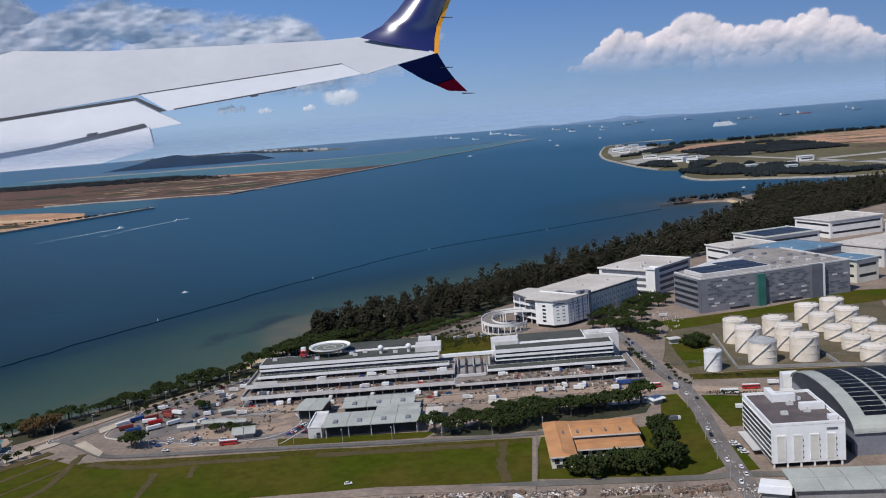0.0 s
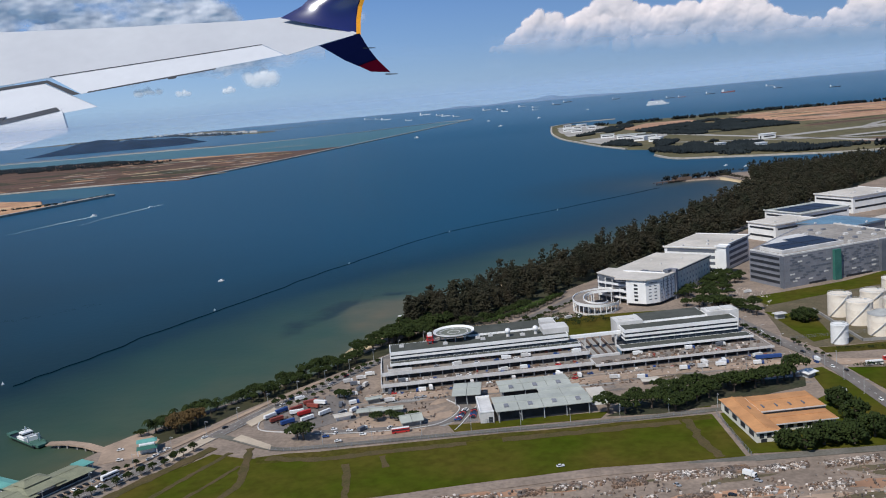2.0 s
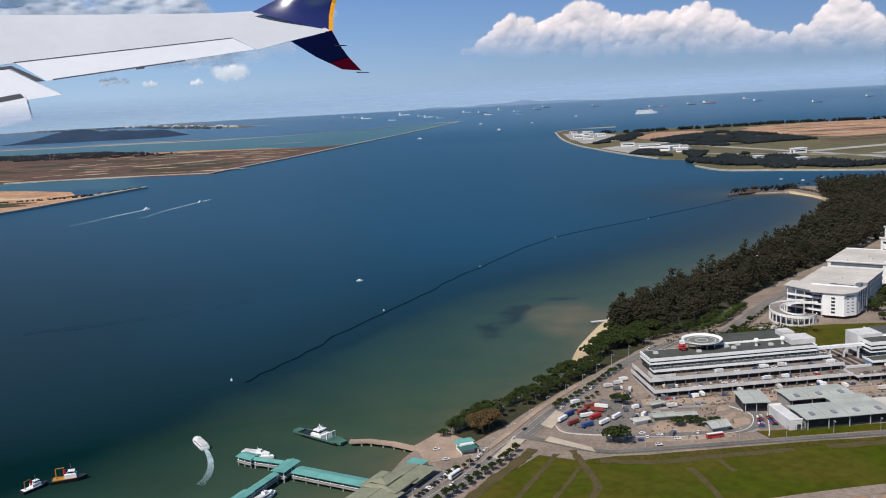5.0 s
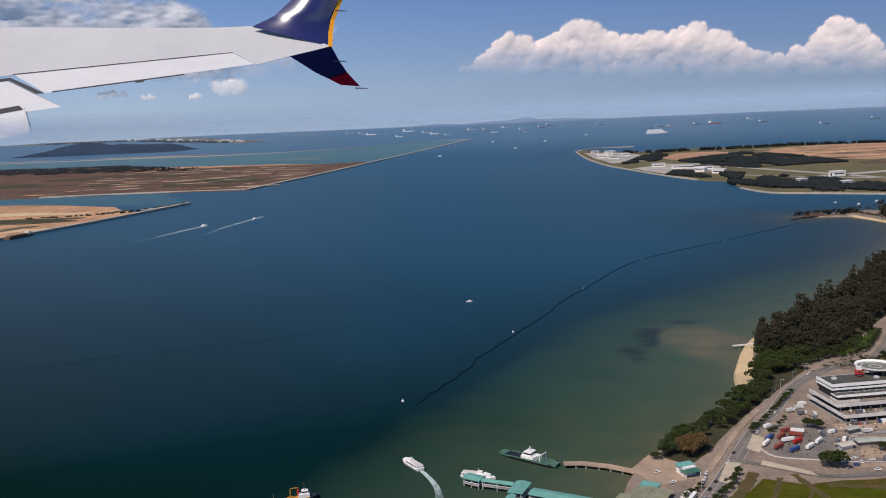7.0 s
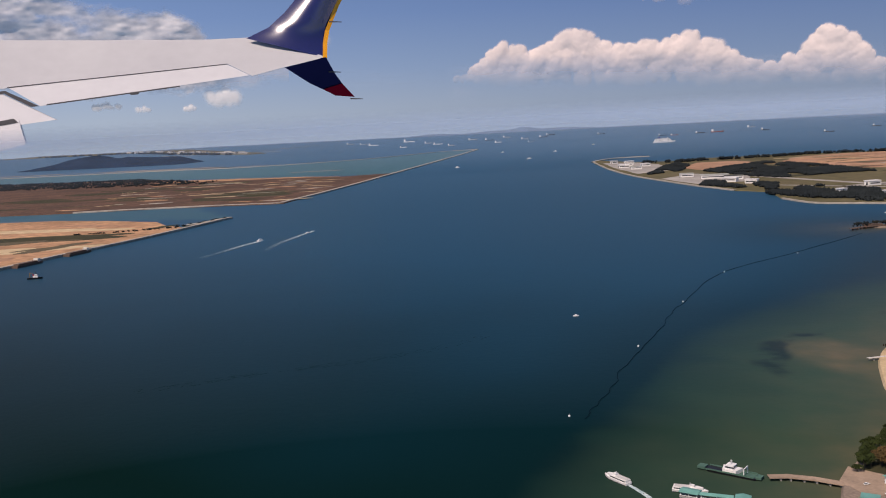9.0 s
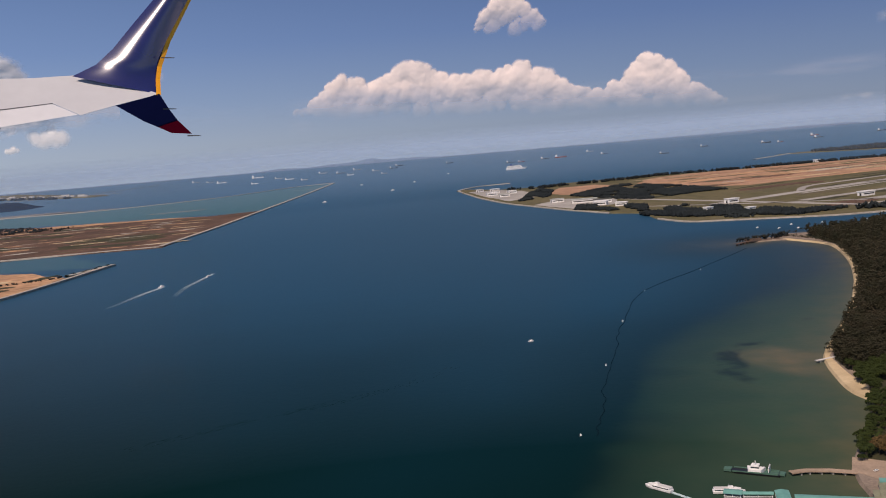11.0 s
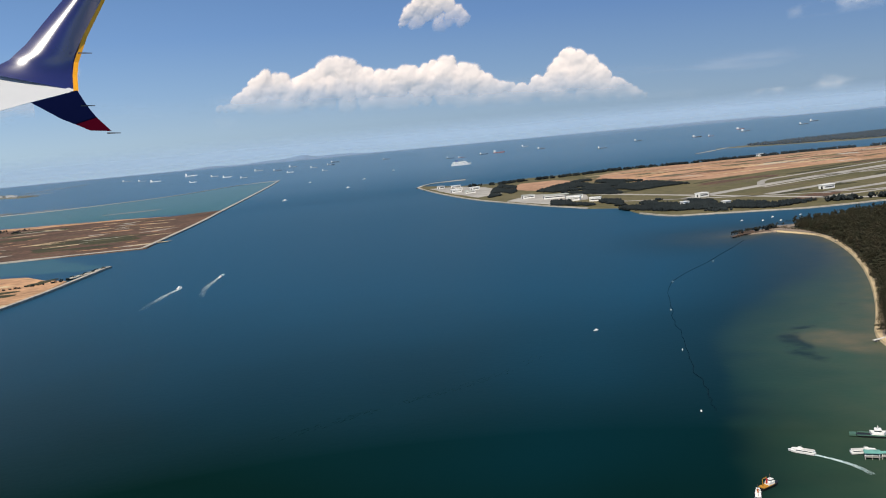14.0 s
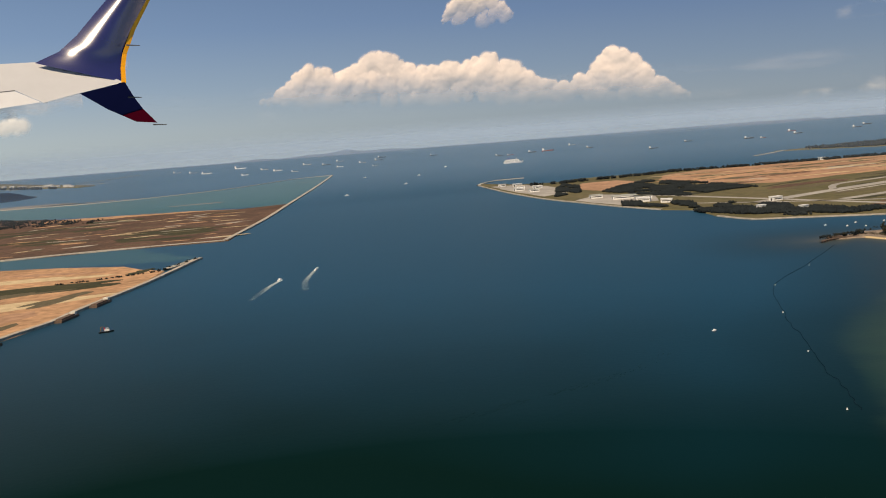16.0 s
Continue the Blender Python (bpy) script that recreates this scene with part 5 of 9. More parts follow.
def patterned_block():
    """The big grey block: louvred end, chequered cladding, a green lift tower and rooftop solar arrays."""
    ob = thing("data_warehouse", place(16.9, 118.5, 27), "large grey block clad in chequered panels, solar roof", "building")
    L, H = 18.6, 3.6
    plan = [(0, 0), (L, 0), (L, 12.5), (15.4, 14.6), (0, 5.7)]
    part("wall", prism(bmesh.new(), plan, 0, H), CLAD_GREY, ob)
    for k in range(5):
        part("louvre", boxes((-0.05, 0.0, 0.7, 5.5, 0.45 + k * 0.66, 0.74 + k * 0.66)), DARK, ob)
    part("end_panel", boxes((-0.035, 0.0, 0.0, 0.6, 0, H)), CLAD_DARK, ob)
    part("roof", prism(bmesh.new(), [(0.2, 0.2), (L - .2, 0.2), (L - .2, 12.2), (15.3, 14.2), (0.2, 5.5)], H, H + 0.01), DECK_ROOF, ob)
    part("parapet", boxes((0, L, -0.02, 0.2, H, H + 0.16)), FASCIA, ob)
    part("parapet", boxes((0, 0.2, 0.2, 5.6, H, H + 0.16)), FASCIA, ob)
    part("parapet", boxes((L - .2, L, .2, 12.3, H, H + .16)), FASCIA, ob)
    part("upper_floor", prism(bmesh.new(), [(0.9, 1.3), (9.6, 1.3), (9.6, 8.6), (6.5, 8.4), (0.9, 5.0)], H + 0.01, H + 0.34), FASCIA, ob)
    for i in range(2):
        for k in range(2):
            part("solar_panel", boxes((1.3 + i * 4.1, 5.2 + i * 4.1, 1.7 + k * 1.9, 3.4 + k * (1.9 + 1.2 * i), H + 0.36, H + 0.40)), SOLAR, ob)
    for i in range(14):
        u, v = 10.2 + (i * 2.3) % 7.6, 1.0 + (i * 1.7) % 9.5
        part("roof_vent", boxes((u, u + 0.5, v, v + 0.35, H + 0.012, H + 0.26)), (FASCIA, CLAD_GREY)[i % 2], ob)
    for i in range(9):
        part("roof_seam", boxes((9.9 + i, 9.95 + i, 0.4, 11.8, H + 0.012, H + 0.04)), CONCRETE, ob)
    part("lift_tower", boxes((6.7, 7.6, -0.4, -0.02, 0, H - 0.15)), CLAD_GREEN, ob, "green clad lift tower")
    part("lift_tower", boxes((13.4, 14.8, -0.4, -0.02, 0, H + 0.1)), CLAD_DARK, ob)
    part("rib", boxes((14.8, 15.05, -0.42, -0.02, 0, H + 0.1)), WHITE, ob)
    W = 5.7
    rng = random.Random(5)
    tile = [boxes((0, 0.62, -0.022, -0.003, 0, 0.17)), boxes((0, 0.62, -0.022, -0.003, 0, 0.17))]
    dark, pale = finish("cladding_panel", tile[0], CLAD_DARK), finish("cladding_panel", tile[1], FASCIA)
    for k in range(12):
        for i in range(24):
            x = 0.8 + i * 0.72 + (0.36 if k % 2 else 0)
            if rng.random() < 0.5 and not (5.9 < x < 7.9 or 12.9 < x < 15.2):
                piece = new("cladding_panel", dark if rng.random() < 0.9 else pale)
                piece.parent, piece.location = ob, (x, 0, 0.28 + k * 0.265)
    part("opening", boxes((3.4, 5.8, -0.012, -0.003, 0, 0.24)), DARK, ob)
    part("opening", boxes((8.6, 12.4, -0.012, -.003, 0, .24)), DARK, ob)
    return ob


patterned_block()
hall(place(35.2, 131.6, 37), 3.6, 4.6, 2.6, CREAM, ROOF_BLUE, "pale yellow hall under a blue roof", 2)
hall(place(30.0, 139.0, 37), 7.5, 8.0, 2.7, CLAD_GREY, ROOF_BLUE, "hall with a broad blue metal roof", 1)
hall(place(22.6, 146.8, 30), 7.4, 5.5, 2.4, WHITE, ROOF_PALE, "white hall with a pale metal roof", 2, DARK)
hall(place(28.4, 156.0, 30), 9.5, 7.5, 2.3, WHITE, ROOF_GREY, "white hall with rows of roof solar panels", 2, DARK, panels=3)
hall(place(40.5, 141.0, 37), 10, 8, 2.4, FASCIA, ROOF_PALE, "broad hall with a pale metal roof", 1)
hall(place(39.5, 168.0, 30), 10, 8, 2.6, WHITE, ROOF_PALE, "white hall with a pale metal roof", 2)
hall(place(52, 160, 32), 12, 9, 2.4, FASCIA, ROOF_PALE, "broad grey hall at the estate's edge", 1)
hall(place(47, 128, 37), 12, 9, 2.4, FASCIA, ROOF_GREY, "broad grey hall at the estate's edge", 2)
hall(place(44, 104, 10), 14, 12, 2.4, FASCIA, ROOF_PALE, "broad grey hall at the estate's edge", 2)


def storage_tank(x, y, r, h, material, label, roof=None, cap=0.16):
    ob = thing("storage_tank", place(x, y), label, "tank", "storage tanks")
    shell = part("shell", tube(bmesh.new(), 0, 0, 0, h, r, seg=40, cap=0.0), material, ob, smooth=False)
    part("roof", tube(bmesh.new(), 0, 0, h, h + 0.05, r + 0.03, r + 0.02, 40, cap=cap), roof or material, ob)
    bm, flight = bmesh.new(), []
    for i in range(15):
        a, z = 3.6 + i * 0.11, h * i / 14
        flight.append([bm.verts.new((rr * math.cos(a), rr * math.sin(a), zz)) for rr, zz in ((r, z), (r + 0.1, z), (r + 0.1, z + 0.07), (r, z + 0.07))])
    for lo, hi in zip(flight, flight[1:]):
        for k in range(4):
            bm.faces.new((lo[k], lo[(k + 1) % 4], hi[(k + 1) % 4], hi[k]))
    part("stair", bm, STEEL, shell, "grey helical stair")
    for z in (h * 0.33, h * 0.66, h * 0.95):
        part("wind_girder", tube(bmesh.new(), 0, 0, z, z + 0.03, r + 0.025, seg=40), material, shell)
    rail = part("roof_rail", strip(bmesh.new(), [((r - .02) * math.cos(6.2832 * i / 40), (r - .02) * math.sin(6.2832 * i / 40)) for i in range(41)], 0.015, h + 0.16, 0.02), STEEL, ob, "thin steel roof rail")
    for i in range(10):
        g = 6.2832 * i / 10
        part("rail_post", boxes(((r - .02) * math.cos(g) - .008, (r - .02) * math.cos(g) + .008, (r - .02) * math.sin(g) - .008, (r - .02) * math.sin(g) + .008, h + 0.04, h + 0.16)), STEEL, rail)
    part("hatch", tube(bmesh.new(), r * 0.45, 0, h + 0.1, h + 0.22, 0.12, seg=10), STEEL, ob)
    return ob


for x, y, r, h in ((23.95, 99.67, 1.19, 2.06), (19.02, 106.1, 1.09, 2.1), (19.78, 102.75, 1.14, 2.11), (23.2, 103.15, 1.16, 2.12), (22.86, 108.6, 1.15, 1.6), (26.55, 113.6, 1.13, 1.6), (29.4, 116.3, 1.15, 1.5), (27.27, 109.9, 1.18, 1.42),
                   (30.0, 112.5, 1.14, 1.34), (27.9, 106.05, 1.17, 1.12), (30.6, 108.3, 1.13, 1.16), (28.65, 102.5, 1.16, 1.08), (31.3, 105.0, 1.12, 1.1), (29.25, 98.8, 1.09, 1.15)):
    storage_tank(x, y, r, h, TANK, "large cream-painted steel storage tank")
storage_tank(20.47, 98.95, 1.17, 1.85, TANK, "cream storage tank under a grey domed cap", TANK_GREY, 0.42)
storage_tank(16.27, 96.87, 0.72, 1.65, WHITE, "slim white storage tank standing alone")
for pts in ([(18.2, 96.9), (26.3, 97.3)], [(18.2, 96.9), (17.2, 108.5)], [(26.3, 97.3), (25.2, 104), (24.6, 110)], [(26.3, 97.3), (34, 96.4)]):
    solid("wall", strip(bmesh.new(), pts, 0.12, 0.62, 0.3), CONCRETE, "low concrete bund wall between the tanks", "wall", "structure")


# ---- trees ----
def clumps_mesh(name, centres, sizes, material, seed, facets=1):
    """Many small uneven leaf clumps in one mesh, each an island of its own."""
    rng = np.random.RandomState(seed)
    knot = np.array([(1, 0, 0), (-1, 0, 0), (0, 1, 0), (0, -1, 0), (0, 0, 1), (0, 0, -1)]) * 1.15
    tri = np.array([(0, 2, 4), (2, 1, 4), (1, 3, 4), (3, 0, 4), (2, 0, 5), (1, 2, 5), (3, 1, 5), (0, 3, 5)])
    n = len(centres)
    turn = rng.uniform(0, 1.57, n)
    spin = np.stack([np.stack([np.cos(turn), -np.sin(turn), 0 * turn], -1), np.stack([np.sin(turn), np.cos(turn), 0 * turn], -1), np.stack([0 * turn, 0 * turn, 1 + 0 * turn], -1)], 1)
    knot = np.einsum("nij,kj->nki", spin, knot)
    shape = knot * rng.uniform(0.6, 1.4, (n, 6, 1)) * np.asarray(sizes)[:, None, None] * rng.uniform(0.75, 1.25, (n, 1, 3))
    verts = (shape + np.asarray(centres)[:, None]).reshape(-1, 3)
    faces = (tri[None] + 6 * np.arange(n)[:, None, None]).reshape(-1, 3)
    me = bpy.data.meshes.new(name)
    me.vertices.add(len(verts)), me.loops.add(faces.size), me.polygons.add(len(faces))
    me.vertices.foreach_set("co", verts.ravel())
    me.loops.foreach_set("vertex_index", faces.ravel())
    me.polygons.foreach_set("loop_start", np.arange(0, faces.size, 3))
    me.update(calc_edges=True)
    me.validate()
    me.materials.append(material)
    return me


def crown_points(kind, h, w, rng, count):
    """Where a crown's clumps sit: a spreading dome, a ragged spire or a palm's head."""
    pts, size = [], []
    lobes = []
    for k in range(9):
        z, g = 0.28 + 0.66 * k / 8 + rng.uniform(-0.05, 0.05), rng.uniform(0, 6.2832)
        lobes.append((math.cos(g) * w * rng.uniform(0.15, 0.6) * (1.15 - z), math.sin(g) * w * rng.uniform(0.15, 0.6) * (1.15 - z), z * h, w * rng.uniform(0.28, 0.5)))
    boughs = [(0.0, 0.0, 0.93)]
    for k in range(7):
        g, q = 6.2832 * k / 7 + rng.uniform(-0.35, 0.35), rng.uniform(0.42, 0.72)
        boughs.append((math.cos(g) * q, math.sin(g) * q, rng.uniform(0.66, 0.86)))
    for _ in range(count):
        if kind == "spire":
            x, y, z, s = rng.choice(lobes)
            pts.append((x + rng.gauss(0, 0.5) * s, y + rng.gauss(0, 0.5) * s, min(h * 1.04, z + rng.gauss(0, 0.55) * s))), size.append(w * rng.uniform(0.05, 0.13))
            continue
        if kind == "round":
            up, a, q = rng.uniform(-0.75, 1.0), rng.uniform(0, 6.2832), rng.uniform(0.72, 1.06)
            r = w * 0.8 * math.sqrt(max(0.0, 1 - up * up)) * q * (0.9 + 0.22 * math.sin(3 * a + 4 * up))
            pts.append((r * math.cos(a), r * math.sin(a), 0.58 * h + 0.42 * h * up * q)), size.append(w * rng.uniform(0.05, 0.12))
            continue
        # each bough carries a flattened cushion of leaves
        x, y, z = rng.choice(boughs)
        a, up, q = rng.uniform(0, 6.2832), rng.uniform(-0.35, 1.0), rng.uniform(0.82, 1.05)
        r = 0.40 * w * math.sqrt(max(0.0, 1 - up * up)) * q
        pts.append((x * w + r * math.cos(a), y * w + r * math.sin(a), z * h + 0.17 * h * up * q)), size.append(w * rng.uniform(0.04, 0.11))
    return pts, size


def tree_proto(kind, h, w, leaf, label, seed):
    rng = random.Random(seed)
    ob = thing("tree", place(0, 0), label, "tree")
    bm = tube(bmesh.new(), 0, 0, 0, h * 0.62, w * 0.09, w * 0.045, 8)
    for i in range(5):
        a, z = 6.2832 * i / 5 + rng.random(), h * rng.uniform(0.3, 0.5)
        end = Vector((math.cos(a) * w * 0.6, math.sin(a) * w * 0.6, z + h * 0.25))
        foot, side = Vector((0, 0, z)), Vector((-math.sin(a), math.cos(a), 0)) * w * 0.03
        q = [bm.verts.new(p) for p in (foot - side, foot + side, foot + Vector((0, 0, w * 0.07)), end)]
        for f in ((0, 1, 3), (1, 2, 3), (2, 0, 3)):
            bm.faces.new([q[k] for k in f])
    part("trunk", bm, BARK, ob)
    pts, size = crown_points(kind, h, w, rng, 390)
    crown = new("crown", clumps_mesh("crown", pts, size, leaf, seed))
    crown.parent = ob
    return ob


def plant(protos, spots, rng, lo=0.8, hi=1.25, z=LAND_Z):
    for x, y in spots:
        s = rng.uniform(lo, hi)
        copy_thing(rng.choice(protos), Matrix.LocRotScale((x, y, z - 0.02), Euler((0, 0, rng.uniform(0, 6.28))), (s, s, s * rng.uniform(0.85, 1.15))) )


def scatter(poly, gap, rng, jitter=0.8):
    xs, ys = [p[0] for p in poly], [p[1] for p in poly]
    out, x = [], min(xs)
    while x < max(xs):
        y = min(ys)
        while y < max(ys):
            p = (x + rng.uniform(-jitter, jitter) * gap, y + rng.uniform(-jitter, jitter) * gap)
            if inside(p, poly):
                out.append(p)
            y += gap
        x += gap
    return out


def along(line, gap, rng, side=0.0, jitter=0.15):
    out = []
    for a, b in zip(line, line[1:]):
        a, b = Vector(a), Vector(b)
        k = max(1, round((b - a).length / gap))
        n = Vector((a.y - b.y, b.x - a.x)).normalized()
        for i in range(k):
            out.append(tuple(a.lerp(b, i / k) + n * side + Vector((rng.uniform(-1, 1), rng.uniform(-1, 1))) * jitter * gap))
    return out


rng = random.Random(11)
RAIN = [tree_proto("dome", 1.35, 1.0, LEAF, "broad green rain tree with a spreading crown", s) for s in (1, 2, 3)]
SMALL = [tree_proto("dome", 0.75, 0.42, LEAF, "small round green street tree", s) for s in (4, 5)]
BUSHY = [tree_proto("round", 1.25, 0.9, LEAF, "dense round green tree", s) for s in (12, 13)]
RUDDY = [tree_proto("dome", 1.3, 0.85, LEAF_RED, "broad tree with reddish brown foliage", s) for s in (6, 7)]
SPIRE = [tree_proto("spire", 2.6, 0.85, LEAF_DARK, "tall dark casuarina tree with a ragged crown", s) for s in (8, 9, 10)]


def palm_proto(seed):
    r = random.Random(seed)
    ob = thing("palm_tree", place(0, 0), "slender coconut palm with drooping fronds", "palm tree")
    part("trunk", tube(bmesh.new(), 0, 0, 0, 1.15, 0.035, 0.022, 7), BARK, ob)
    bm = bmesh.new()
    for i in range(12):
        a, d = 6.2832 * i / 12 + r.random() * 0.3, r.uniform(-0.25, 0.18)
        rows = []
        for s in range(5):
            t = s / 4
            c = Vector((math.cos(a) * 0.5 * t, math.sin(a) * 0.5 * t, 1.15 + 0.35 * t * (0.6 + d) - 0.5 * t * t))
            side = Vector((-math.sin(a), math.cos(a), -0.4)) * 0.085 * math.sin(math.pi * (0.12 + 0.86 * t))
            rows.append((bm.verts.new(c - side), bm.verts.new(c + Vector((0, 0, 0.03))), bm.verts.new(c + side)))
        for p, q in zip(rows, rows[1:]):
            bm.faces.new((p[0], p[1], q[1], q[0])), bm.faces.new((p[1], p[2], q[2], q[1]))
    part("fronds", bm, LEAF, ob)
    return ob


PALM = [palm_proto(1), palm_proto(2)]

# belt along the shore, from the jetty to the beach
plant(RAIN, along([(-40.2, 81.2), (-36.2, 86.8), (-32.0, 92.4), (-28.6, 98.2), (-26.2, 102.5), (-22.5, 107)], 1.0, rng, 0.3, 0.35), rng, 0.45, 1.0)
plant(RAIN, along([(-26.4, 104.5), (-23.6, 108.4), (-19.5, 110.2)], 0.9, rng, 0.2, 0.3), rng, 0.8, 1.1)
plant(RAIN, along([(-34.2, 88.6), (-30.0, 94.6), (-27.0, 100.0)], 1.3, rng, -0.5), rng, 0.55, 0.8)
plant(RAIN, scatter([(-25.4, 101.5), (-25.0, 108), (-21.9, 115.5), (-18.5, 113), (-21.5, 106)], 1.25, rng, 0.5), rng, 0.65, 1.0)
plant(RUDDY, [(-38.0, 82.6), (-37.2, 83.6), (-36.9, 82.6), (-37.8, 81.8)], rng, 0.9, 1.1)
plant(PALM, [(-39.6, 83.2), (-38.9, 84.2), (-38.2, 85.2), (-37.4, 86.0), (-36.4, 87.2), (-39.9, 81.6), (-35.4, 86.4), (-36.2, 85.2)], rng, 0.8, 1.1)
plant(SMALL, along([(-42, 66.5), (-38.4, 71.4), (-35.9, 75.4), (-34.3, 78.6)], 0.9, rng, 0.0, 0.05), rng, 0.7, 0.95)
plant(SMALL, along([(-39.4, 73.6), (-37.6, 76.2)], 0.8, rng, 0.0, 0.1), rng, 0.5, 0.8)
plant(SMALL, along([(-32.2, 87.6), (-28.9, 92.9), (-25.2, 99.2)], 0.9, rng, -1.0, 0.05), rng, 0.6, 0.9)
plant(SMALL, along([(-30.3, 86.6), (-27.4, 91.4)], 0.9, rng, -0.4, 0.05), rng, 0.5, 0.8)
plant(RAIN, [(-27.3, 79.5), (-26.8, 79.3)], rng, 0.85, 0.95)
plant(RAIN, [(-21.9, 82.6), (-20.9, 83.0), (-20.2, 82.4), (-19.0, 82.4), (-26.2, 88.4), (-25.6, 87.8)], rng, 0.5, 0.65)
# screen of trees between the sheds and the tiled warehouse
plant(RAIN, [(-4.4, 82.0), (-3.2, 81.7), (-2.4, 82.8), (-1.2, 82.6), (0.4, 81.9), (-0.2, 83.4), (1.3, 82.8), (2.2, 83.6), (0.9, 84.5), (3.2, 84.4), (2.4, 85.7), (4.3, 86.2), (5.2, 85.4), (6.0, 86.5), (6.9, 86.0), (7.7, 86.9), (8.7, 86.8), (9.4, 87.6), (10.3, 88.2)], rng, 0.85, 1.12)
plant(RAIN, [(-0.2, 86.6), (1.2, 86.4), (3.3, 86.9), (5.0, 86.9)], rng, 0.6, 0.8)
plant(BUSHY, [(6.3, 74.3), (7.4, 74.0), (8.7, 74.6), (9.5, 74.9), (10.5, 74.5), (12.1, 75.6), (11.8, 78.4), (11.5, 81.2)], rng, 1.0, 1.25)
plant(SMALL, [(11.3, 76.1), (11.9, 77.2), (12.4, 76.0), (11.2, 78.8), (11.4, 80.4), (11.5, 82.4), (12.7, 76.6)], rng, 0.9, 1.3)
plant(BUSHY, [(14.8, 105.0), (15.5, 105.8), (15.2, 104.1)], rng, 0.7, 0.95)
plant(SMALL, along([(13.2, 97.5), (14.0, 94), (14.9, 91.8)], 0.9, rng, -0.6, 0.1), rng, 0.4, 0.7)
# estate gardens
plant(RAIN, scatter([(6.6, 115.5), (9.6, 113.2), (13.2, 122), (13.4, 127), (10.2, 124)], 1.5, rng), rng, 0.6, 1.0)
plant(RAIN, [(5.6, 113.2), (6.8, 112.2), (8.0, 111.6), (9.2, 110.9), (10.4, 110.4), (11.8, 110.0), (7.4, 113.4), (8.8, 112.4), (6.4, 117.0)], rng, 0.65, 0.95)
plant(RAIN, along([(7.4, 113), (9.6, 110), (11.4, 106.6)], 1.0, rng, 0.9, 0.2), rng, 0.5, 0.75)
plant(SMALL, along([(9.4, 103.5), (11.4, 96.4)], 0.8, rng, 0.0, 0.1), rng, 0.5, 0.8)

# the first tree of each kind stands among its copies
FIRST = [(-24.2, 110.6), (-23.2, 112.4), (-21.8, 111.0), (-11.2, 110.2), (-8.6, 113.8), (10.6, 75.6), (15.9, 104.6), (-37.4, 82.2), (-36.6, 83.4), (-20.4, 113.0), (-18.9, 112.2), (-19.6, 114.6), (-37.0, 84.4), (-38.9, 82.4)]
for ob, (x, y) in zip(RAIN + SMALL + BUSHY + RUDDY + SPIRE + PALM, FIRST):
    ob.location = (x, y, LAND_Z - 0.02)

# the casuarina wood behind the beach
EDGE = [(-18.6, 110.2), (-16.2, 111.4), (-13.2, 114.4), (-10.2, 119.4), (-5.6, 126.5), (3.0, 138.5), (10.5, 147), (20, 158), (30, 172), (40, 186), (52, 204), (70, 226), (84, 240),
        (66, 249), (48, 243), (38, 240), (36.2, 226), (33.7, 212.8), (23.7, 189.7), (11.0, 166.6), (-1.6, 146.9), (-12.5, 131.9), (-22.0, 118.9), (-23.4, 116.2), (-24.6, 111.0), (-22.5, 109.6)]
# dark sheet holds both litter and the canopy's shade
sheet("ground", EDGE, LITTER, 0.368, "dark leaf litter, undergrowth and painted shade beneath the casuarinas", "earth")
spots = scatter(EDGE, 1.4, rng)
near = sorted(spots, key=lambda p: p[1])[:20]
rest = [p for p in spots if p not in set(near)]
plant(SPIRE, near, rng, 0.7, 1.3)
plant(RAIN, along([(-21.0, 107.6), (-16.4, 110.4), (-13.4, 113.6), (-10.6, 118.4)], 1.1, rng, 0.2), rng, 0.5, 0.8)


def wood(name, points, h, w, leaf, label, seed, count=44, grain=1.25):
    """A wood too large to count: every tree still has its own uneven crown."""
    r = random.Random(seed)
    pts, size = [], []
    for x, y in points:
        s = r.uniform(0.72, 1.12) * (1 + 0.45 * noise.noise(Vector((x * 0.16, y * 0.16, 5))))
        a, b = crown_points("spire" if h > 2 else "dome", h * s, w * r.uniform(0.75, 1.2), r, count)
        pts += [(x + p[0], y + p[1], LAND_Z + p[2]) for p in a]
        size += [q * grain for q in b]
    return tagged(new(name, clumps_mesh(name, pts, size, leaf, seed)), label, "trees", kind="stuff")


wood("wood", [p for p in rest if p[1] < 150], 2.9, 1.2, LEAF_DARK, "dense dark casuarina wood behind the beach", 3, 130, 0.90)
wood("wood", [p for p in rest if p[1] >= 150], 2.9, 1.12, LEAF_DARK, "dense dark casuarina wood towards the sandy point", 16, 64)
wood("wood", scatter([(4.5, 116), (11, 121.5), (13.2, 127.5), (10.6, 128), (7.0, 122)], 1.0, rng), 1.0, 0.75, LEAF, "green garden trees between the warehouses", 14, 60)
wood("hedge", along([(-15.6, 110.4), (-12.6, 113.2), (-9.7, 118.2), (-7.6, 122.4)], 0.32, rng, 0.0, 0.5), 0.5, 0.5, LEAF_HEDGE, "bright green hedge along the wood's edge", 61, 40)
plant(SMALL, along([(-14.4, 110.6), (-12.0, 112.8), (-9.4, 117.2), (-7.0, 121.6)], 0.75, rng, 0.0, 0.1), rng, 0.6, 0.9)
plant(SMALL, along([(-12.2, 109.0), (-10.0, 111.4), (-7.3, 115.8), (-4.6, 120.6)], 0.7, rng, 0.0, 0.08), rng, 0.45, 0.65)
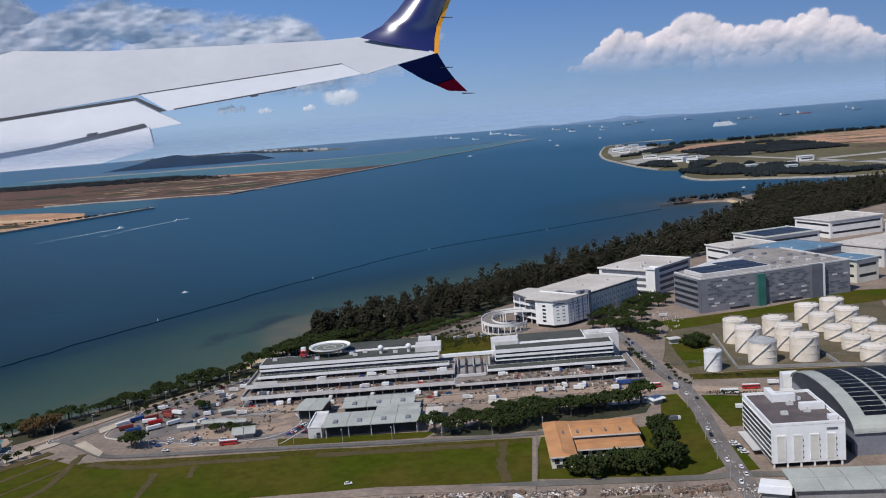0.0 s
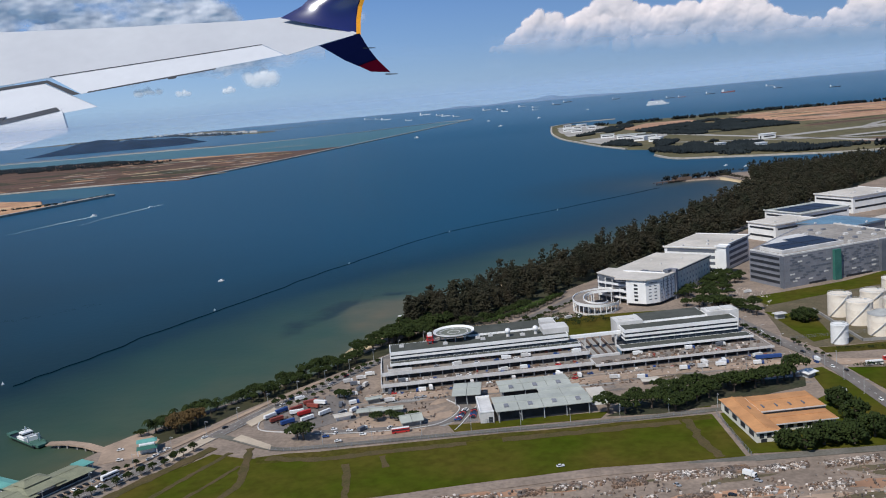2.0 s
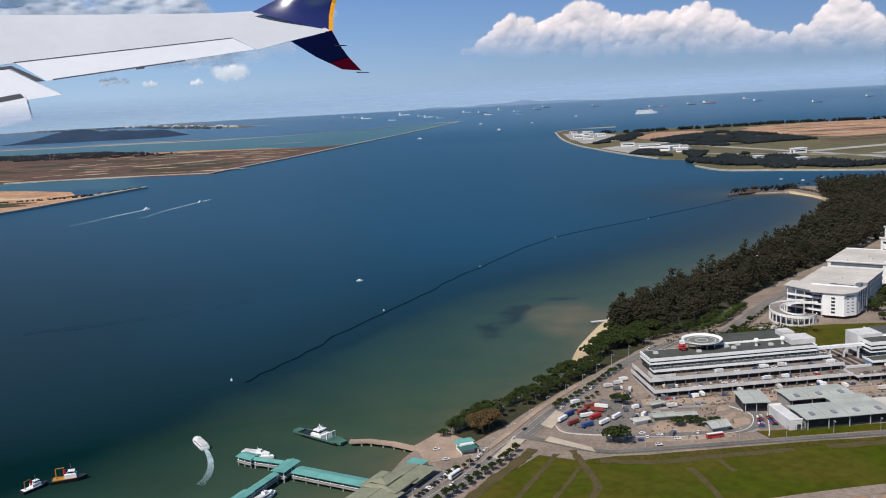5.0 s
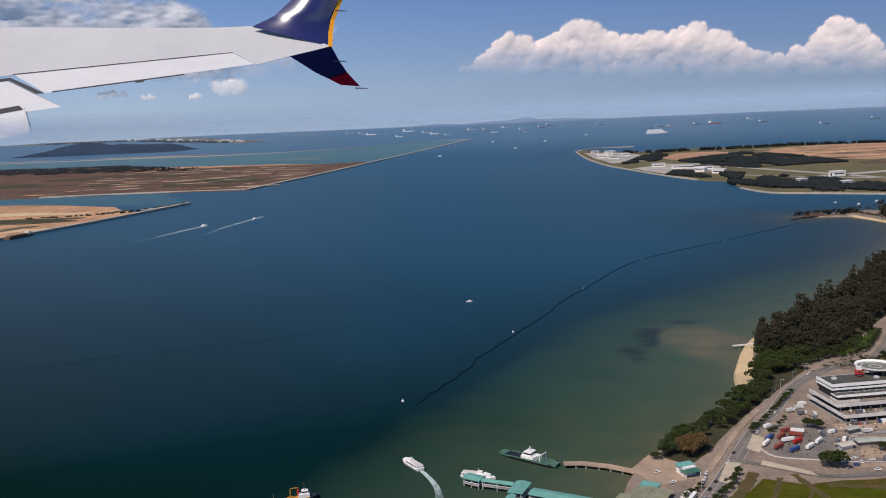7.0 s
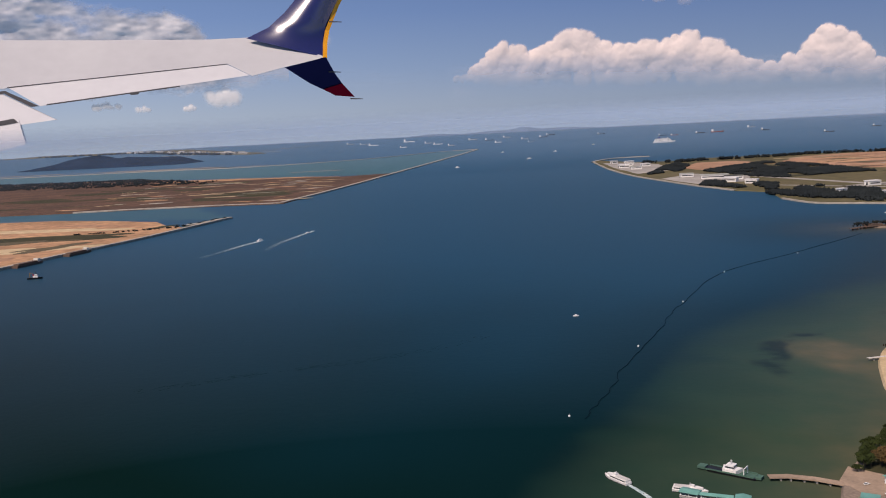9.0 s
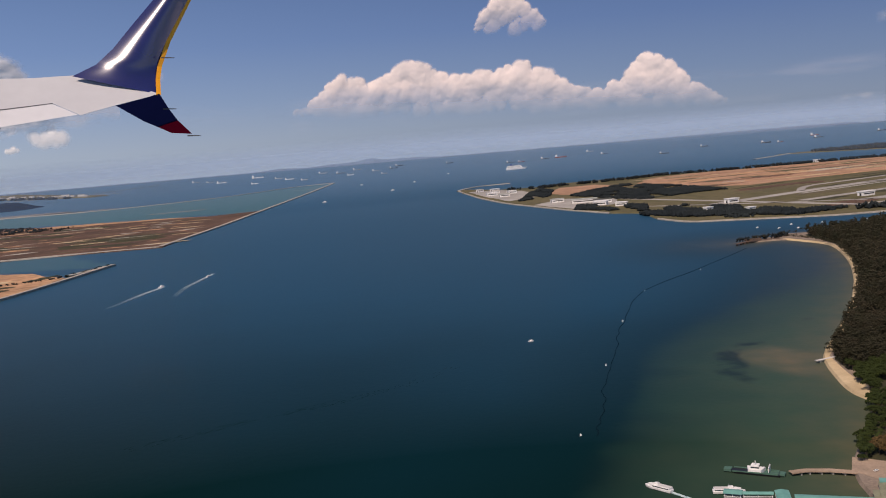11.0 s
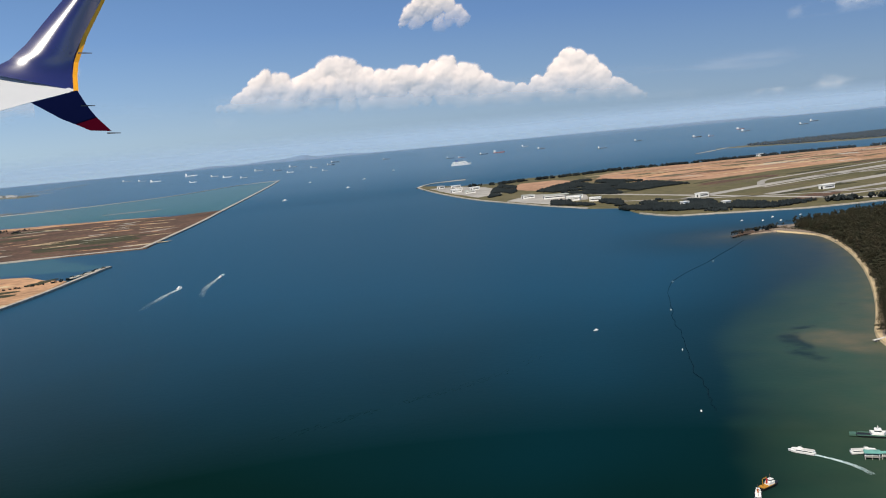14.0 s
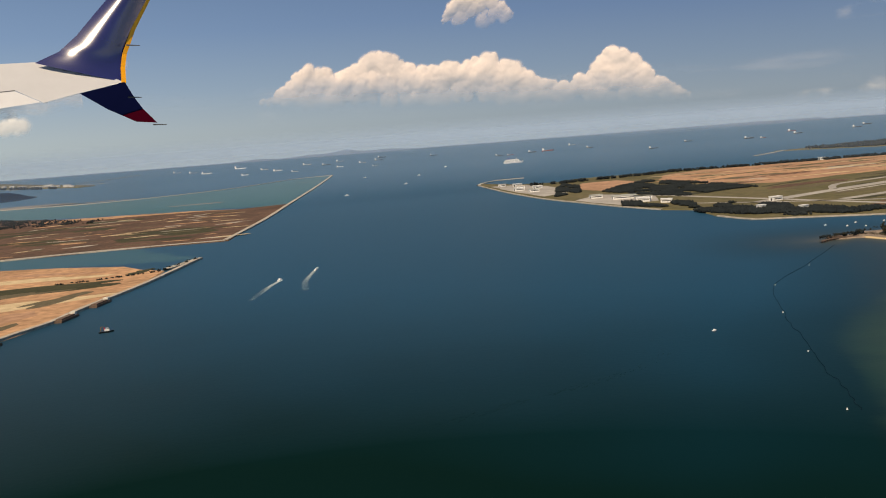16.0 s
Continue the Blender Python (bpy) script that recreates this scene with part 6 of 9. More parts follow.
wood("hedge", along([(15.4, 94.6), (22, 95.0), (31, 95.4)], 0.3, rng, 0, 0.7), 0.26, 0.3, LEAF, "low uneven hedge on the roadside verge", 62, 24)
wood("hedge", along([(15.6, 89.7), (18.4, 89.5), (21.6, 89.2)], 0.26, rng, 0, 0.7), 0.34, 0.32, LEAF, "low dense hedge before the lawn", 63, 26)
wood("shrubs", along(DUNE[4:], 0.7, rng, 0.12, 0.35), 1.0, 0.62, LEAF_DARK, "dark shrubs leaning over the back of the beach", 64, 34)
wood("shrubs", scatter([(-20, 106), (-8, 112.4), (-2, 109), (-9, 105)], 0.8, rng), 0.5, 0.5, LEAF, "green shrubs and low palms behind the terminal", 6, 26)
wood("wood", along([(20, 236), (33, 242), (46, 245), (66, 250.5), (84, 246)], 2.2, rng, 0, 0.4), 1.5, 1.0, LEAF_DARK, "dark trees on the sandy point", 4, 20)


def far_wood(points, h, w, label, seed, clump=0.0, count=12, gaps=-0.32):
    r = random.Random(seed)
    pts, size = [], []
    for x, y in points:
        if noise.noise(Vector((x * 0.09, y * 0.05, seed))) < gaps:
            continue
        for _ in range(count):
            pts.append((x + r.uniform(-w, w), y + r.uniform(-w, w), LAND_Z + h * r.uniform(0.1, 0.85)))
            size.append((clump or w) * r.uniform(0.2, 0.5))
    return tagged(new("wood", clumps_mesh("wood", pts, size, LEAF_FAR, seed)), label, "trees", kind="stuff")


WOODS = ([(24.5, 321), (27, 344), (49.4, 360.5), (61, 343), (67.4, 309), (84, 296), (64, 290), (51, 295), (27.5, 311)], [(33, 476), (50, 500), (78, 530), (91.5, 490), (97, 425), (82, 424), (52, 410), (44, 427)],
         [(12, 387), (19, 407), (40, 378), (32, 352), (24.6, 366)], [(4, 470), (22, 530), (35, 560), (36, 532), (23, 487)])
for n, poly in enumerate(WOODS):
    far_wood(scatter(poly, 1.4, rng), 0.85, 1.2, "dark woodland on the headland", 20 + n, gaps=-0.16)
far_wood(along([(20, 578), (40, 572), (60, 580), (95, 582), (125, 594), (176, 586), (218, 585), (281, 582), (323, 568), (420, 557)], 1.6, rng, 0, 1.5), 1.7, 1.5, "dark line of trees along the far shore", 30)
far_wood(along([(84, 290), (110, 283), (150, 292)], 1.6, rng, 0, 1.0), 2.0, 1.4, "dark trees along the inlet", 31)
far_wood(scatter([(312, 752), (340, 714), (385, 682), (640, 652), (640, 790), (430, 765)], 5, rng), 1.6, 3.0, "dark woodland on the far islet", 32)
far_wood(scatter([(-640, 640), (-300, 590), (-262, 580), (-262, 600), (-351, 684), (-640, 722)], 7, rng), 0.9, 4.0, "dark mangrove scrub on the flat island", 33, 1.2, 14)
far_wood(along([(-172.5, 337), (-183, 310), (-200, 302), (-215, 300)], 1.6, rng, -0.6, 0.6), 0.5, 0.5, "sparse shrubs on the breakwater", 34)
far_wood(along([(19, 238), (30, 240), (40, 246)], 1.2, rng, 0, 0.6), 1.3, 0.8, "palms and shrubs on the point", 35)


# blue of distance haze is mixed into the wood's base colour
HILL = mat("hazed_hill_wood", (0.014, 0.030, 0.062), 1.0, (0.008, 0.020, 0.042), 0.03, spec=0.0)


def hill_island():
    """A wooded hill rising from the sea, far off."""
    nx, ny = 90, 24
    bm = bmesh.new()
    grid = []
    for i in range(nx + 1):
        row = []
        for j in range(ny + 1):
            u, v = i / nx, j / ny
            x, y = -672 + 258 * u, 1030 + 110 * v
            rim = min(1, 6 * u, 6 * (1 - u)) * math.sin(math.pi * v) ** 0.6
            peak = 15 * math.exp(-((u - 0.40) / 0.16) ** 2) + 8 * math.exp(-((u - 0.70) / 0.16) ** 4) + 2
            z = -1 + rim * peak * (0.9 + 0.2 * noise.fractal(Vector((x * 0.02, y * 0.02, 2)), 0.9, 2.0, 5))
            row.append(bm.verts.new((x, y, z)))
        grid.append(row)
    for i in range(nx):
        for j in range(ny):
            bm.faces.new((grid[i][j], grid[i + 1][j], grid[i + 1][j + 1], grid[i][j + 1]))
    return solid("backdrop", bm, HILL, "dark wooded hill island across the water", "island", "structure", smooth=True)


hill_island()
land("backdrop", [(-1200, 1990), (-860, 1960), (-640, 1600), (-446, 1345), (-430, 1365), (-600, 1700), (-800, 2100), (-1200, 2200)], OLIVE, "low far shore with pale port buildings", 1.2, 40, 4, 2)
far_wood(along([(-1100, 1985), (-860, 1965), (-640, 1605), (-470, 1375)], 14, rng, -10, 0.5), 2.0, 4, "dark trees on the far shore", 36)
# base colour carries the pale blue haze of distance
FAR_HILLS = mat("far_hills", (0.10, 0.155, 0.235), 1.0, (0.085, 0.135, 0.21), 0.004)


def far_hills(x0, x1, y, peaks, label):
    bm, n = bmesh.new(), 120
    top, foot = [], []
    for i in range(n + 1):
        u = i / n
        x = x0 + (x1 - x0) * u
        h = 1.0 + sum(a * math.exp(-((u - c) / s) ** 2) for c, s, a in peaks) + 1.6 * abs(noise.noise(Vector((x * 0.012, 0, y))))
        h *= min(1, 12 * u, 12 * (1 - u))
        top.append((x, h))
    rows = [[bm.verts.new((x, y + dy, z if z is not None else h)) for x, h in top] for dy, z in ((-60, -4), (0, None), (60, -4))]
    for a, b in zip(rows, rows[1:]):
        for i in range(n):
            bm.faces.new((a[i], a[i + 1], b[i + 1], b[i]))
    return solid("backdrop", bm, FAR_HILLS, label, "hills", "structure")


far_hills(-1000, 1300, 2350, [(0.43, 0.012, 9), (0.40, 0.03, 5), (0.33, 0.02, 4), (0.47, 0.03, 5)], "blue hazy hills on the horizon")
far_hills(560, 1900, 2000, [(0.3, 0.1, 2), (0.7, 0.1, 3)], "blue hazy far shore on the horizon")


# ---- jetties and ferry terminal ----
def covered_walk(name, a, b, width, label, roof=ROOF_TEAL, h=0.42, piles=1.0):
    """A pier on piles with a ridged metal roof over its whole length."""
    a, b = Vector(a), Vector(b)
    turn = math.degrees(math.atan2(b.y - a.y, b.x - a.x))
    L, w = (b - a).length, width / 2
    ob = thing(name, pose(a.x, a.y, 0, 0, 0, turn), label, "pier")
    part("deck", boxes((0, L, -w, w, 0.26, 0.36)), CONCRETE, ob)
    bm = bmesh.new()
    prof = ((-w - .06, h + .3), (0, h + .42), (w + .06, h + .3), (w + .06, h + .26), (-w - .06, h + .26))
    row = [[bm.verts.new((x, y, z)) for y, z in prof] for x in (-0.05, L + 0.05)]
    for k in range(5):
        q = (k + 1) % 5
        bm.faces.new((row[0][k], row[0][q], row[1][q], row[1][k]))
    bm.faces.new(row[0]), bm.faces.new(row[1][::-1])
    part("roof", bm, roof, ob, "turquoise ridged metal roof")
    n = max(2, int(L / piles))
    for i in range(n + 1):
        x = 0.08 + (L - 0.16) * i / n
        for y in (-w * 0.8, w * 0.8):
            part("support_post", boxes((x - .04, x + .04, y - .04, y + .04, -0.5, 0.26)), CONCRETE, ob)
            part("post", boxes((x - .02, x + .02, y - .02, y + .02, 0.36, h + .28)), WHITE, ob)
    part("rail", boxes((0, L, -w, -w + .02, 0.46, 0.49), (0, L, w - .02, w, 0.46, 0.49)), WHITE, ob)
    return ob


covered_walk("pier", (-44.6, 71.75), (-50.75, 74.6), 1.2, "long ferry pier under a turquoise roof")
covered_walk("pier", (-52.1, 76.0), (-54.5, 76.85), 0.5, "short pier arm under a turquoise roof")
covered_walk("pier", (-52.2, 73.9), (-53.2, 71.2), 0.55, "diagonal pier arm under a turquoise roof")
covered_walk("pier_pavilion", (-52.0, 74.0), (-51.3, 76.0), 1.1, "pier head pavilion with a turquoise roof", h=0.56)
covered_walk("pier_pavilion", (-55.85, 77.7), (-54.55, 76.95), 1.0, "landing pavilion with a turquoise roof", h=0.45)
covered_walk("pier_pavilion", (-53.35, 71.1), (-53.9, 69.6), 0.85, "landing pavilion with a turquoise roof", h=0.4)


def ferry_terminal():
    ob = thing("ferry_terminal", pose(-45.4, 69.2, LAND_Z, 0, 0, 64), "low ferry terminal under stepped olive roofs", "building")
    part("wall", boxes((-4, 6.3, -2.0, 0.2, 0, 0.5)), CREAM, ob)
    for a, b, c, d, h in ((-4.2, 2.2, -2.5, 0.75, 0.50), (1.6, 4.4, -2.2, 0.9, 0.62), (3.6, 6.7, -2.4, 0.25, 0.50), (2.0, 4.0, -1.2, 0.4, 0.84)):
        bm = bmesh.new()
        p = [bm.verts.new(q) for q in ((a, c, h), (b, c, h), (b, d, h), (a, d, h), (a + .5, (c + d) / 2, h + .2), (b - .5, (c + d) / 2, h + .2))]
        for f in ((0, 1, 5, 4), (1, 2, 5), (2, 3, 4, 5), (3, 0, 4), (3, 2, 1, 0)):
            bm.faces.new([p[k] for k in f])
        roof = part("roof", bm, ROOF_OLIVE, ob, "olive hipped metal roof")
        part("ridge", boxes((a + .5, b - .5, (c + d) / 2 - .03, (c + d) / 2 + .03, h + .18, h + .22)), ROOF_OLIVE, roof)
    part("glazing", boxes((-3.8, 6.2, -2.015, -2.002, 0.1, 0.4)), GLASS, ob)
    part("canopy", boxes((6.3, 7.3, -1.3, 0.1, 0.55, 0.62)), ROOF_TEAL, ob, "turquoise entrance canopy")
    for u in (6.75, 7.15):
        for v in (-1.25, 0.0):
            part("post", boxes((u, u + .06, v, v + 0.06, 0, 0.55)), WHITE, ob)


ferry_terminal()
ROOF_GREEN = mat("dark_green_roof_sheet", (0.045, 0.14, 0.105), 0.6, (0.035, 0.115, 0.085), 1.5)
ob = thing("pavilion", pose(-38.5, 78.3, LAND_Z, 0, 0, 24), "two-tier pavilion with turquoise and green roofs", "pavilion")
part("wall", boxes((-0.55, 0.55, -0.35, 0.75, 0, 0.7)), WHITE, ob)
for z, v0, v1, m in ((0.46, -0.85, 0.1, ROOF_GREEN), (0.72, -0.05, 0.85, ROOF_TEAL)):
    bm = bmesh.new()
    p = [bm.verts.new(q) for q in ((-.75, v0, z), (.75, v0, z), (.75, v1, z), (-.75, v1, z), (-.45, (v0 + v1) / 2, z + .16), (.45, (v0 + v1) / 2, z + .16))]
    for f in ((0, 1, 5, 4), (1, 2, 5), (2, 3, 4, 5), (3, 0, 4), (3, 2, 1, 0)):
        bm.faces.new([p[k] for k in f])
    part("roof", bm, m, ob)
for u in (-.7, .64):
    part("post", boxes((u, u + .06, -.8, -.74, 0, .46)), WHITE, ob)
sheet("pavement", [(-42.6, 79.6), (-41.4, 76.0), (-38.2, 77.4), (-38.6, 80.6), (-40.8, 82.6)], PAVING, 0.38, "pinkish paved landing place", "pavement")
sheet("pavement", [(-42.8, 69.4), (-40.0, 75.0), (-38.8, 74.4), (-41.6, 68.4)], ASPHALT, 0.378, "car park beside the ferry terminal", "parking lot")

# ramp to the landing craft
bm = strip(bmesh.new(), [(-41.9, 78.7), (-44.4, 80.2), (-46.4, 80.9), (-48.0, 80.9)], 0.75, 0.36, 0.1)
ob = thing("landing_ramp", pose(0, 0, 0), "pale concrete ramp on low piles", "ramp")
part("deck", bm, PAVING, ob)
for x, y in ((-42.6, 79.1), (-43.4, 79.6), (-44.3, 80.1), (-45.2, 80.5), (-46.2, 80.8), (-47.0, 80.9)):
    part("support_post", boxes((x - .06, x + .06, y - .3, y + .3, -0.5, 0.27)), CONCRETE, ob)
bm = strip(bmesh.new(), [(-26.0, 116.5), (-22.6, 117.4)], 0.35, 0.42, 0.1)
ob = thing("jetty", pose(0, 0, 0), "short pale concrete jetty off the beach", "jetty")
part("deck", bm, FASCIA, ob)
for x in (-25.2, -24, -22.8):
    part("support_post", boxes((x - .05, x + .05, 116.6, 117.2, -.5, .33)), CONCRETE, ob)
ob = thing("pier", pose(0, 0, 0), "old dark pier off the sandy point", "pier")
part("deck", strip(bmesh.new(), [(30, 238), (24, 237.6), (19, 236.4), (15.5, 233.8)], 1.1, 0.5, 0.12), RUST, ob)
for i in range(9):
    x, y = 16 + i * 1.4, 234 + min(3.4, i * 0.8)
    part("support_post", boxes((x - .06, x + .06, y - .4, y + .4, -.5, .4)), RUST, ob)
part("shed", boxes((20, 24.5, 237.2, 238.4, 0.5, 1.0)), RUST, ob)


# ---- boats ----
def hull_mesh(L, B, H, sheer=0.12, bow=0.35, seg=14):
    """A boat's hull: sharp bow at +x, flat stern, sides flaring to the deck."""
    bm, rows = bmesh.new(), []
    for i in range(seg + 1):
        u = i / seg
        half = B / 2 * (1 - max(0, (u - (1 - bow)) / bow) ** 2.2) + 0.01
        lift = H * (1 + sheer * u * u)
        x = -L / 2 + L * u
        rows.append([bm.verts.new(p) for p in ((x, -half, lift), (x - L * .02 * u, -half * .78, -0.1), (x - L * .02 * u, half * .78, -0.1), (x, half, lift))])
    for a, b in zip(rows, rows[1:]):
        for k in range(4):
            q = (k + 1) % 4
            bm.faces.new((a[k], b[k], b[q], a[q]))
    bm.faces.new(rows[0]), bm.faces.new(rows[-1][::-1])
    return bm


def ferry(x, y, turn, L=2.9, label="white passenger ferry with dark window bands"):
    ob = thing("ferry_boat", pose(x, y, 0, 0, 0, turn), label, "boat", "ferries")
    B = L * 0.25
    part("hull", hull_mesh(L, B, 0.24), WHITE, ob)
    part("boot_stripe", hull_mesh(L * 1.004, B * 1.01, 0.05, 0), BLACK, ob)
    part("cabin", prism(bmesh.new(), [(-L * .47, -B * .43), (L * .18, -B * .43), (L * .36, -B * .12), (L * .36, B * .12), (L * .18, B * .43), (-L * .47, B * .43)], 0.22, 0.46), WHITE, ob)
    part("window_band", boxes((-L * .44, L * .16, -B * .437, B * .437, 0.30, 0.39)), GLASS, ob)
    part("upper_deck", boxes((-L * .44, -L * .02, -B * .36, B * .36, 0.46, 0.50)), FASCIA, ob)
    bridge = part("wheelhouse", prism(bmesh.new(), [(-L * .02, -B * .26), (L * .12, -B * .2), (L * .12, B * .2), (-L * .02, B * .26)], 0.46, 0.64), WHITE, ob)
    part("windscreen", boxes((L * .12, L * .125, -B * .18, B * .18, 0.54, 0.61)), GLASS, bridge)
    part("mast", boxes((-.02, .02, -.02, .02, 0.64, 0.84)), STEEL, ob)
    return ob


def wake(pts, width, label="pale foaming wake on the water"):
    """A low churned ribbon of foam, broken into flecks, widening behind a boat."""
    r = random.Random(len(pts) * 7 + int(abs(pts[0][0])))
    line = smooth_line(pts, 14)
    bm = bmesh.new()
    for i, (x, y) in enumerate(line):
        t = i / len(line)
        for _ in range(int(100 - 85 * t)):
            w = width * (0.6 + 0.8 * t)
            s = width * r.uniform(0.015, 0.055) * (1.1 - 0.6 * t)
            ex = r.choice((-1, 1)) * w * r.uniform(0.0, 0.5)
            a, b = Vector(line[max(0, i - 1)]), Vector(line[min(len(line) - 1, i + 1)])
            d = (b - a).normalized()
            c = Vector((x, y)) + Vector((-d.y, d.x)) * ex + d * r.uniform(-.5, .5) * width
            q = []
            for k in range(6):
                g = 6.2832 * k / 6
                rr = s * r.uniform(0.6, 1.2)
                o = d * rr * 2.2 * math.cos(g) + Vector((-d.y, d.x)) * rr * math.sin(g)
                q.append(bm.verts.new((c.x + o.x, c.y + o.y, 0.012)))
            top = bm.verts.new((c.x, c.y, 0.035))
            for k in range(6):
                bm.faces.new((q[k], q[(k + 1) % 6], top))
    return solid("wake", bm, FOAM, label, "wake", "stuff")


ferry(-60.6, 81.6, 127)
wake([(-59.7, 80.5), (-58.8, 78.8), (-58.1, 76.9), (-57.8, 75.2), (-57.8, 73.8)], 0.5)
ferry(-54.9, 78.85, -17, 2.9, "white ferry moored beside the pier")
ferry(-52.25, 71.0, 65, 2.4, "white ferry moored beside the diagonal pier")


def landing_craft():
    ob = thing("landing_craft", pose(-50.7, 82.4, 0, 0, 0, 146), "green-decked landing craft with a white bridge", "boat")
    part("hull", hull_mesh(4.6, 1.15, 0.2, 0.3, 0.12), BLACK, ob)
    part("deck", boxes((-2.1, 2.0, -.5, .5, 0.2, 0.215)), GREEN, ob, "green painted deck")
    part("bulwark", boxes((-2.1, 2.1, -.56, -.52, .2, .34), (-2.1, 2.1, .52, .56, .2, .34)), GREEN, ob)
    part("bow_ramp", prism(bmesh.new(), [(2.2, -.42), (2.9, -.36), (2.9, .36), (2.2, .42)], 0.12, 0.34), GREEN, ob)
    part("bow_ramp", prism(bmesh.new(), [(-2.2, -.42), (-2.7, -.36), (-2.7, .36), (-2.2, .42)], 0.12, 0.3), GREEN, ob)
    part("bridge", prism(bmesh.new(), [(-.85, -.52), (.85, -.52), (.6, .52), (-.6, .52)], 0.2, 0.55), WHITE, ob)
    part("wheelhouse", boxes((-.36, .36, -.42, .42, .55, .9)), WHITE, ob)
    part("window_band", boxes((-.37, .37, -.43, .43, .68, .8)), GLASS, ob)
    part("mast", boxes((-.03, .03, -.03, .03, .9, 1.3), (-.02, .02, -.25, .25, 1.1, 1.13)), WHITE, ob)
    part("gantry", boxes((-1.3, -1.22, -.5, -.42, .2, .85), (-1.3, -1.22, .42, .5, .2, .85), (-1.3, -1.22, -.5, .5, .8, .86)), WHITE, ob)
    return ob


landing_craft()


def tug(x, y, turn, s, hull, label):
    ob = thing("tugboat", Matrix.LocRotScale((x, y, 0), Euler((0, 0, radians(turn))), (s, s, s)), label, "boat")
    part("hull", hull_mesh(2.6, 0.85, 0.24, 0.5), BLACK, ob, "dark hull")
    part("deck", prism(bmesh.new(), [(-1.15, -.36), (.75, -.34), (1.15, 0), (.75, .34), (-1.15, .36)], 0.2, 0.3), hull, ob)
    part("deck_house", prism(bmesh.new(), [(-.3, -.3), (.55, -.28), (.55, .28), (-.3, .3)], 0.28, 0.58), WHITE, ob)
    part("wheelhouse", boxes((-.05, .45, -.22, .22, .58, .82)), WHITE, ob)
    part("window_band", boxes((-.06, .46, -.23, .23, .68, .76)), GLASS, ob)
    part("funnel", tube(bmesh.new(), -.3, 0, .5, .95, .09, seg=10), RED, ob)
    part("mast", boxes((.15, .19, -.02, .02, .82, 1.35)), RUST, ob)
    part("crane", boxes((-.95, -.88, -.03, .03, .3, 1.1), (-.95, -.3, -.03, .03, 1.05, 1.1)), YELLOW, ob)
    return ob


tug(-68.4, 75.0, 20, 1.0, YELLOW, "yellow and white workboat with a crane mast")
tug(-70.4, 73.6, 60, 0.8, WHITE, "small white workboat with deck gear")
tug(-180, 209.6, 10, 1.3, BLACK, "dark tugboat beside the bare island")


def launch(x, y, turn, L, label="small white motor launch"):
    ob = thing("motorboat", pose(x, y, 0, 0, 0, turn), label, "boat", "launches")
    part("hull", hull_mesh(L, L * 0.34, L * 0.14), WHITE, ob)
    part("cabin", boxes((-L * .2, L * .15, -L * .11, L * .11, L * .13, L * .3)), WHITE, ob)
    part("windscreen", boxes((L * .15, L * .16, -L * .1, L * .1, L * .2, L * .28)), GLASS, ob)
    return ob


launch(-58.7, 147.8, 15, 1.0)
launch(-141, 265, 60, 2.1, "white speedboat trailing foam")
wake([(-140.6, 265), (-143.2, 257), (-145.4, 247), (-148, 234)], 1.5)
launch(-130, 279, 62, 1.7, "white speedboat trailing foam")
wake([(-129.4, 285), (-131.8, 270), (-133.6, 256), (-133.6, 243)], 1.4)
for x, y in ((42, 262), (49, 268), (58, 266), (38, 268), (70, 262), (46, 258)):
    launch(x, y, 30, 1.2, "small moored launch in the inlet")
for x, y in ((-101, 641), (-48, 730), (-69, 903), (-20, 860), (30, 1010)):
    launch(x, y, 20, 3.6, "small white boat far out in the strait")


def barge(x, y, turn, label="rusty flat work barge moored at the sea wall"):
    ob = thing("barge", pose(x, y, 0, 0, 0, turn), label, "boat", "barges")
    part("hull", prism(bmesh.new(), [(-4.5, -1.1), (4.5, -1.1), (4.5, 1.1), (-4.5, 1.1)], -0.2, 0.6), RUST, ob)
    part("deck_load", boxes((-3.8, 3.0, -.8, .8, .6, .95)), RUST, ob)
    part("deck_house", boxes((3.2, 4.2, -.7, .7, .6, 1.4)), CREAM, ob)


barge(-194.5, 233, 76), barge(-190, 252, 76), barge(-204.5, 203, 74)


def cargo_ship(x, y, turn, L, hull, label, tall=1.0):
    ob = thing("cargo_ship", pose(x, y, 0, 0, 0, turn), label, "ship", "ships at anchor")
    part("hull", hull_mesh(L, L * 0.16, L * 0.07 * tall, 0.4, 0.2), hull, ob)
    part("deck", boxes((-L * .42, L * .36, -L * .07, L * .07, L * .055 * tall, L * .075 * tall)), WHITE, ob, "pale deck load")
    part("superstructure", boxes((-L * .46, -L * .34, -L * .07, L * .07, L * .055, L * .24)), WHITE, ob, "white bridge block")
    part("funnel", boxes((-L * .47, -L * .44, -L * .02, L * .02, L * .24, L * .30)), BLUE, ob)
    for i in range(3):
        part("crane", boxes((-L * .2 + i * L * .2, -L * .185 + i * L * .2, -L * .01, L * .01, L * .055, L * .13)), STEEL, ob)
    return ob


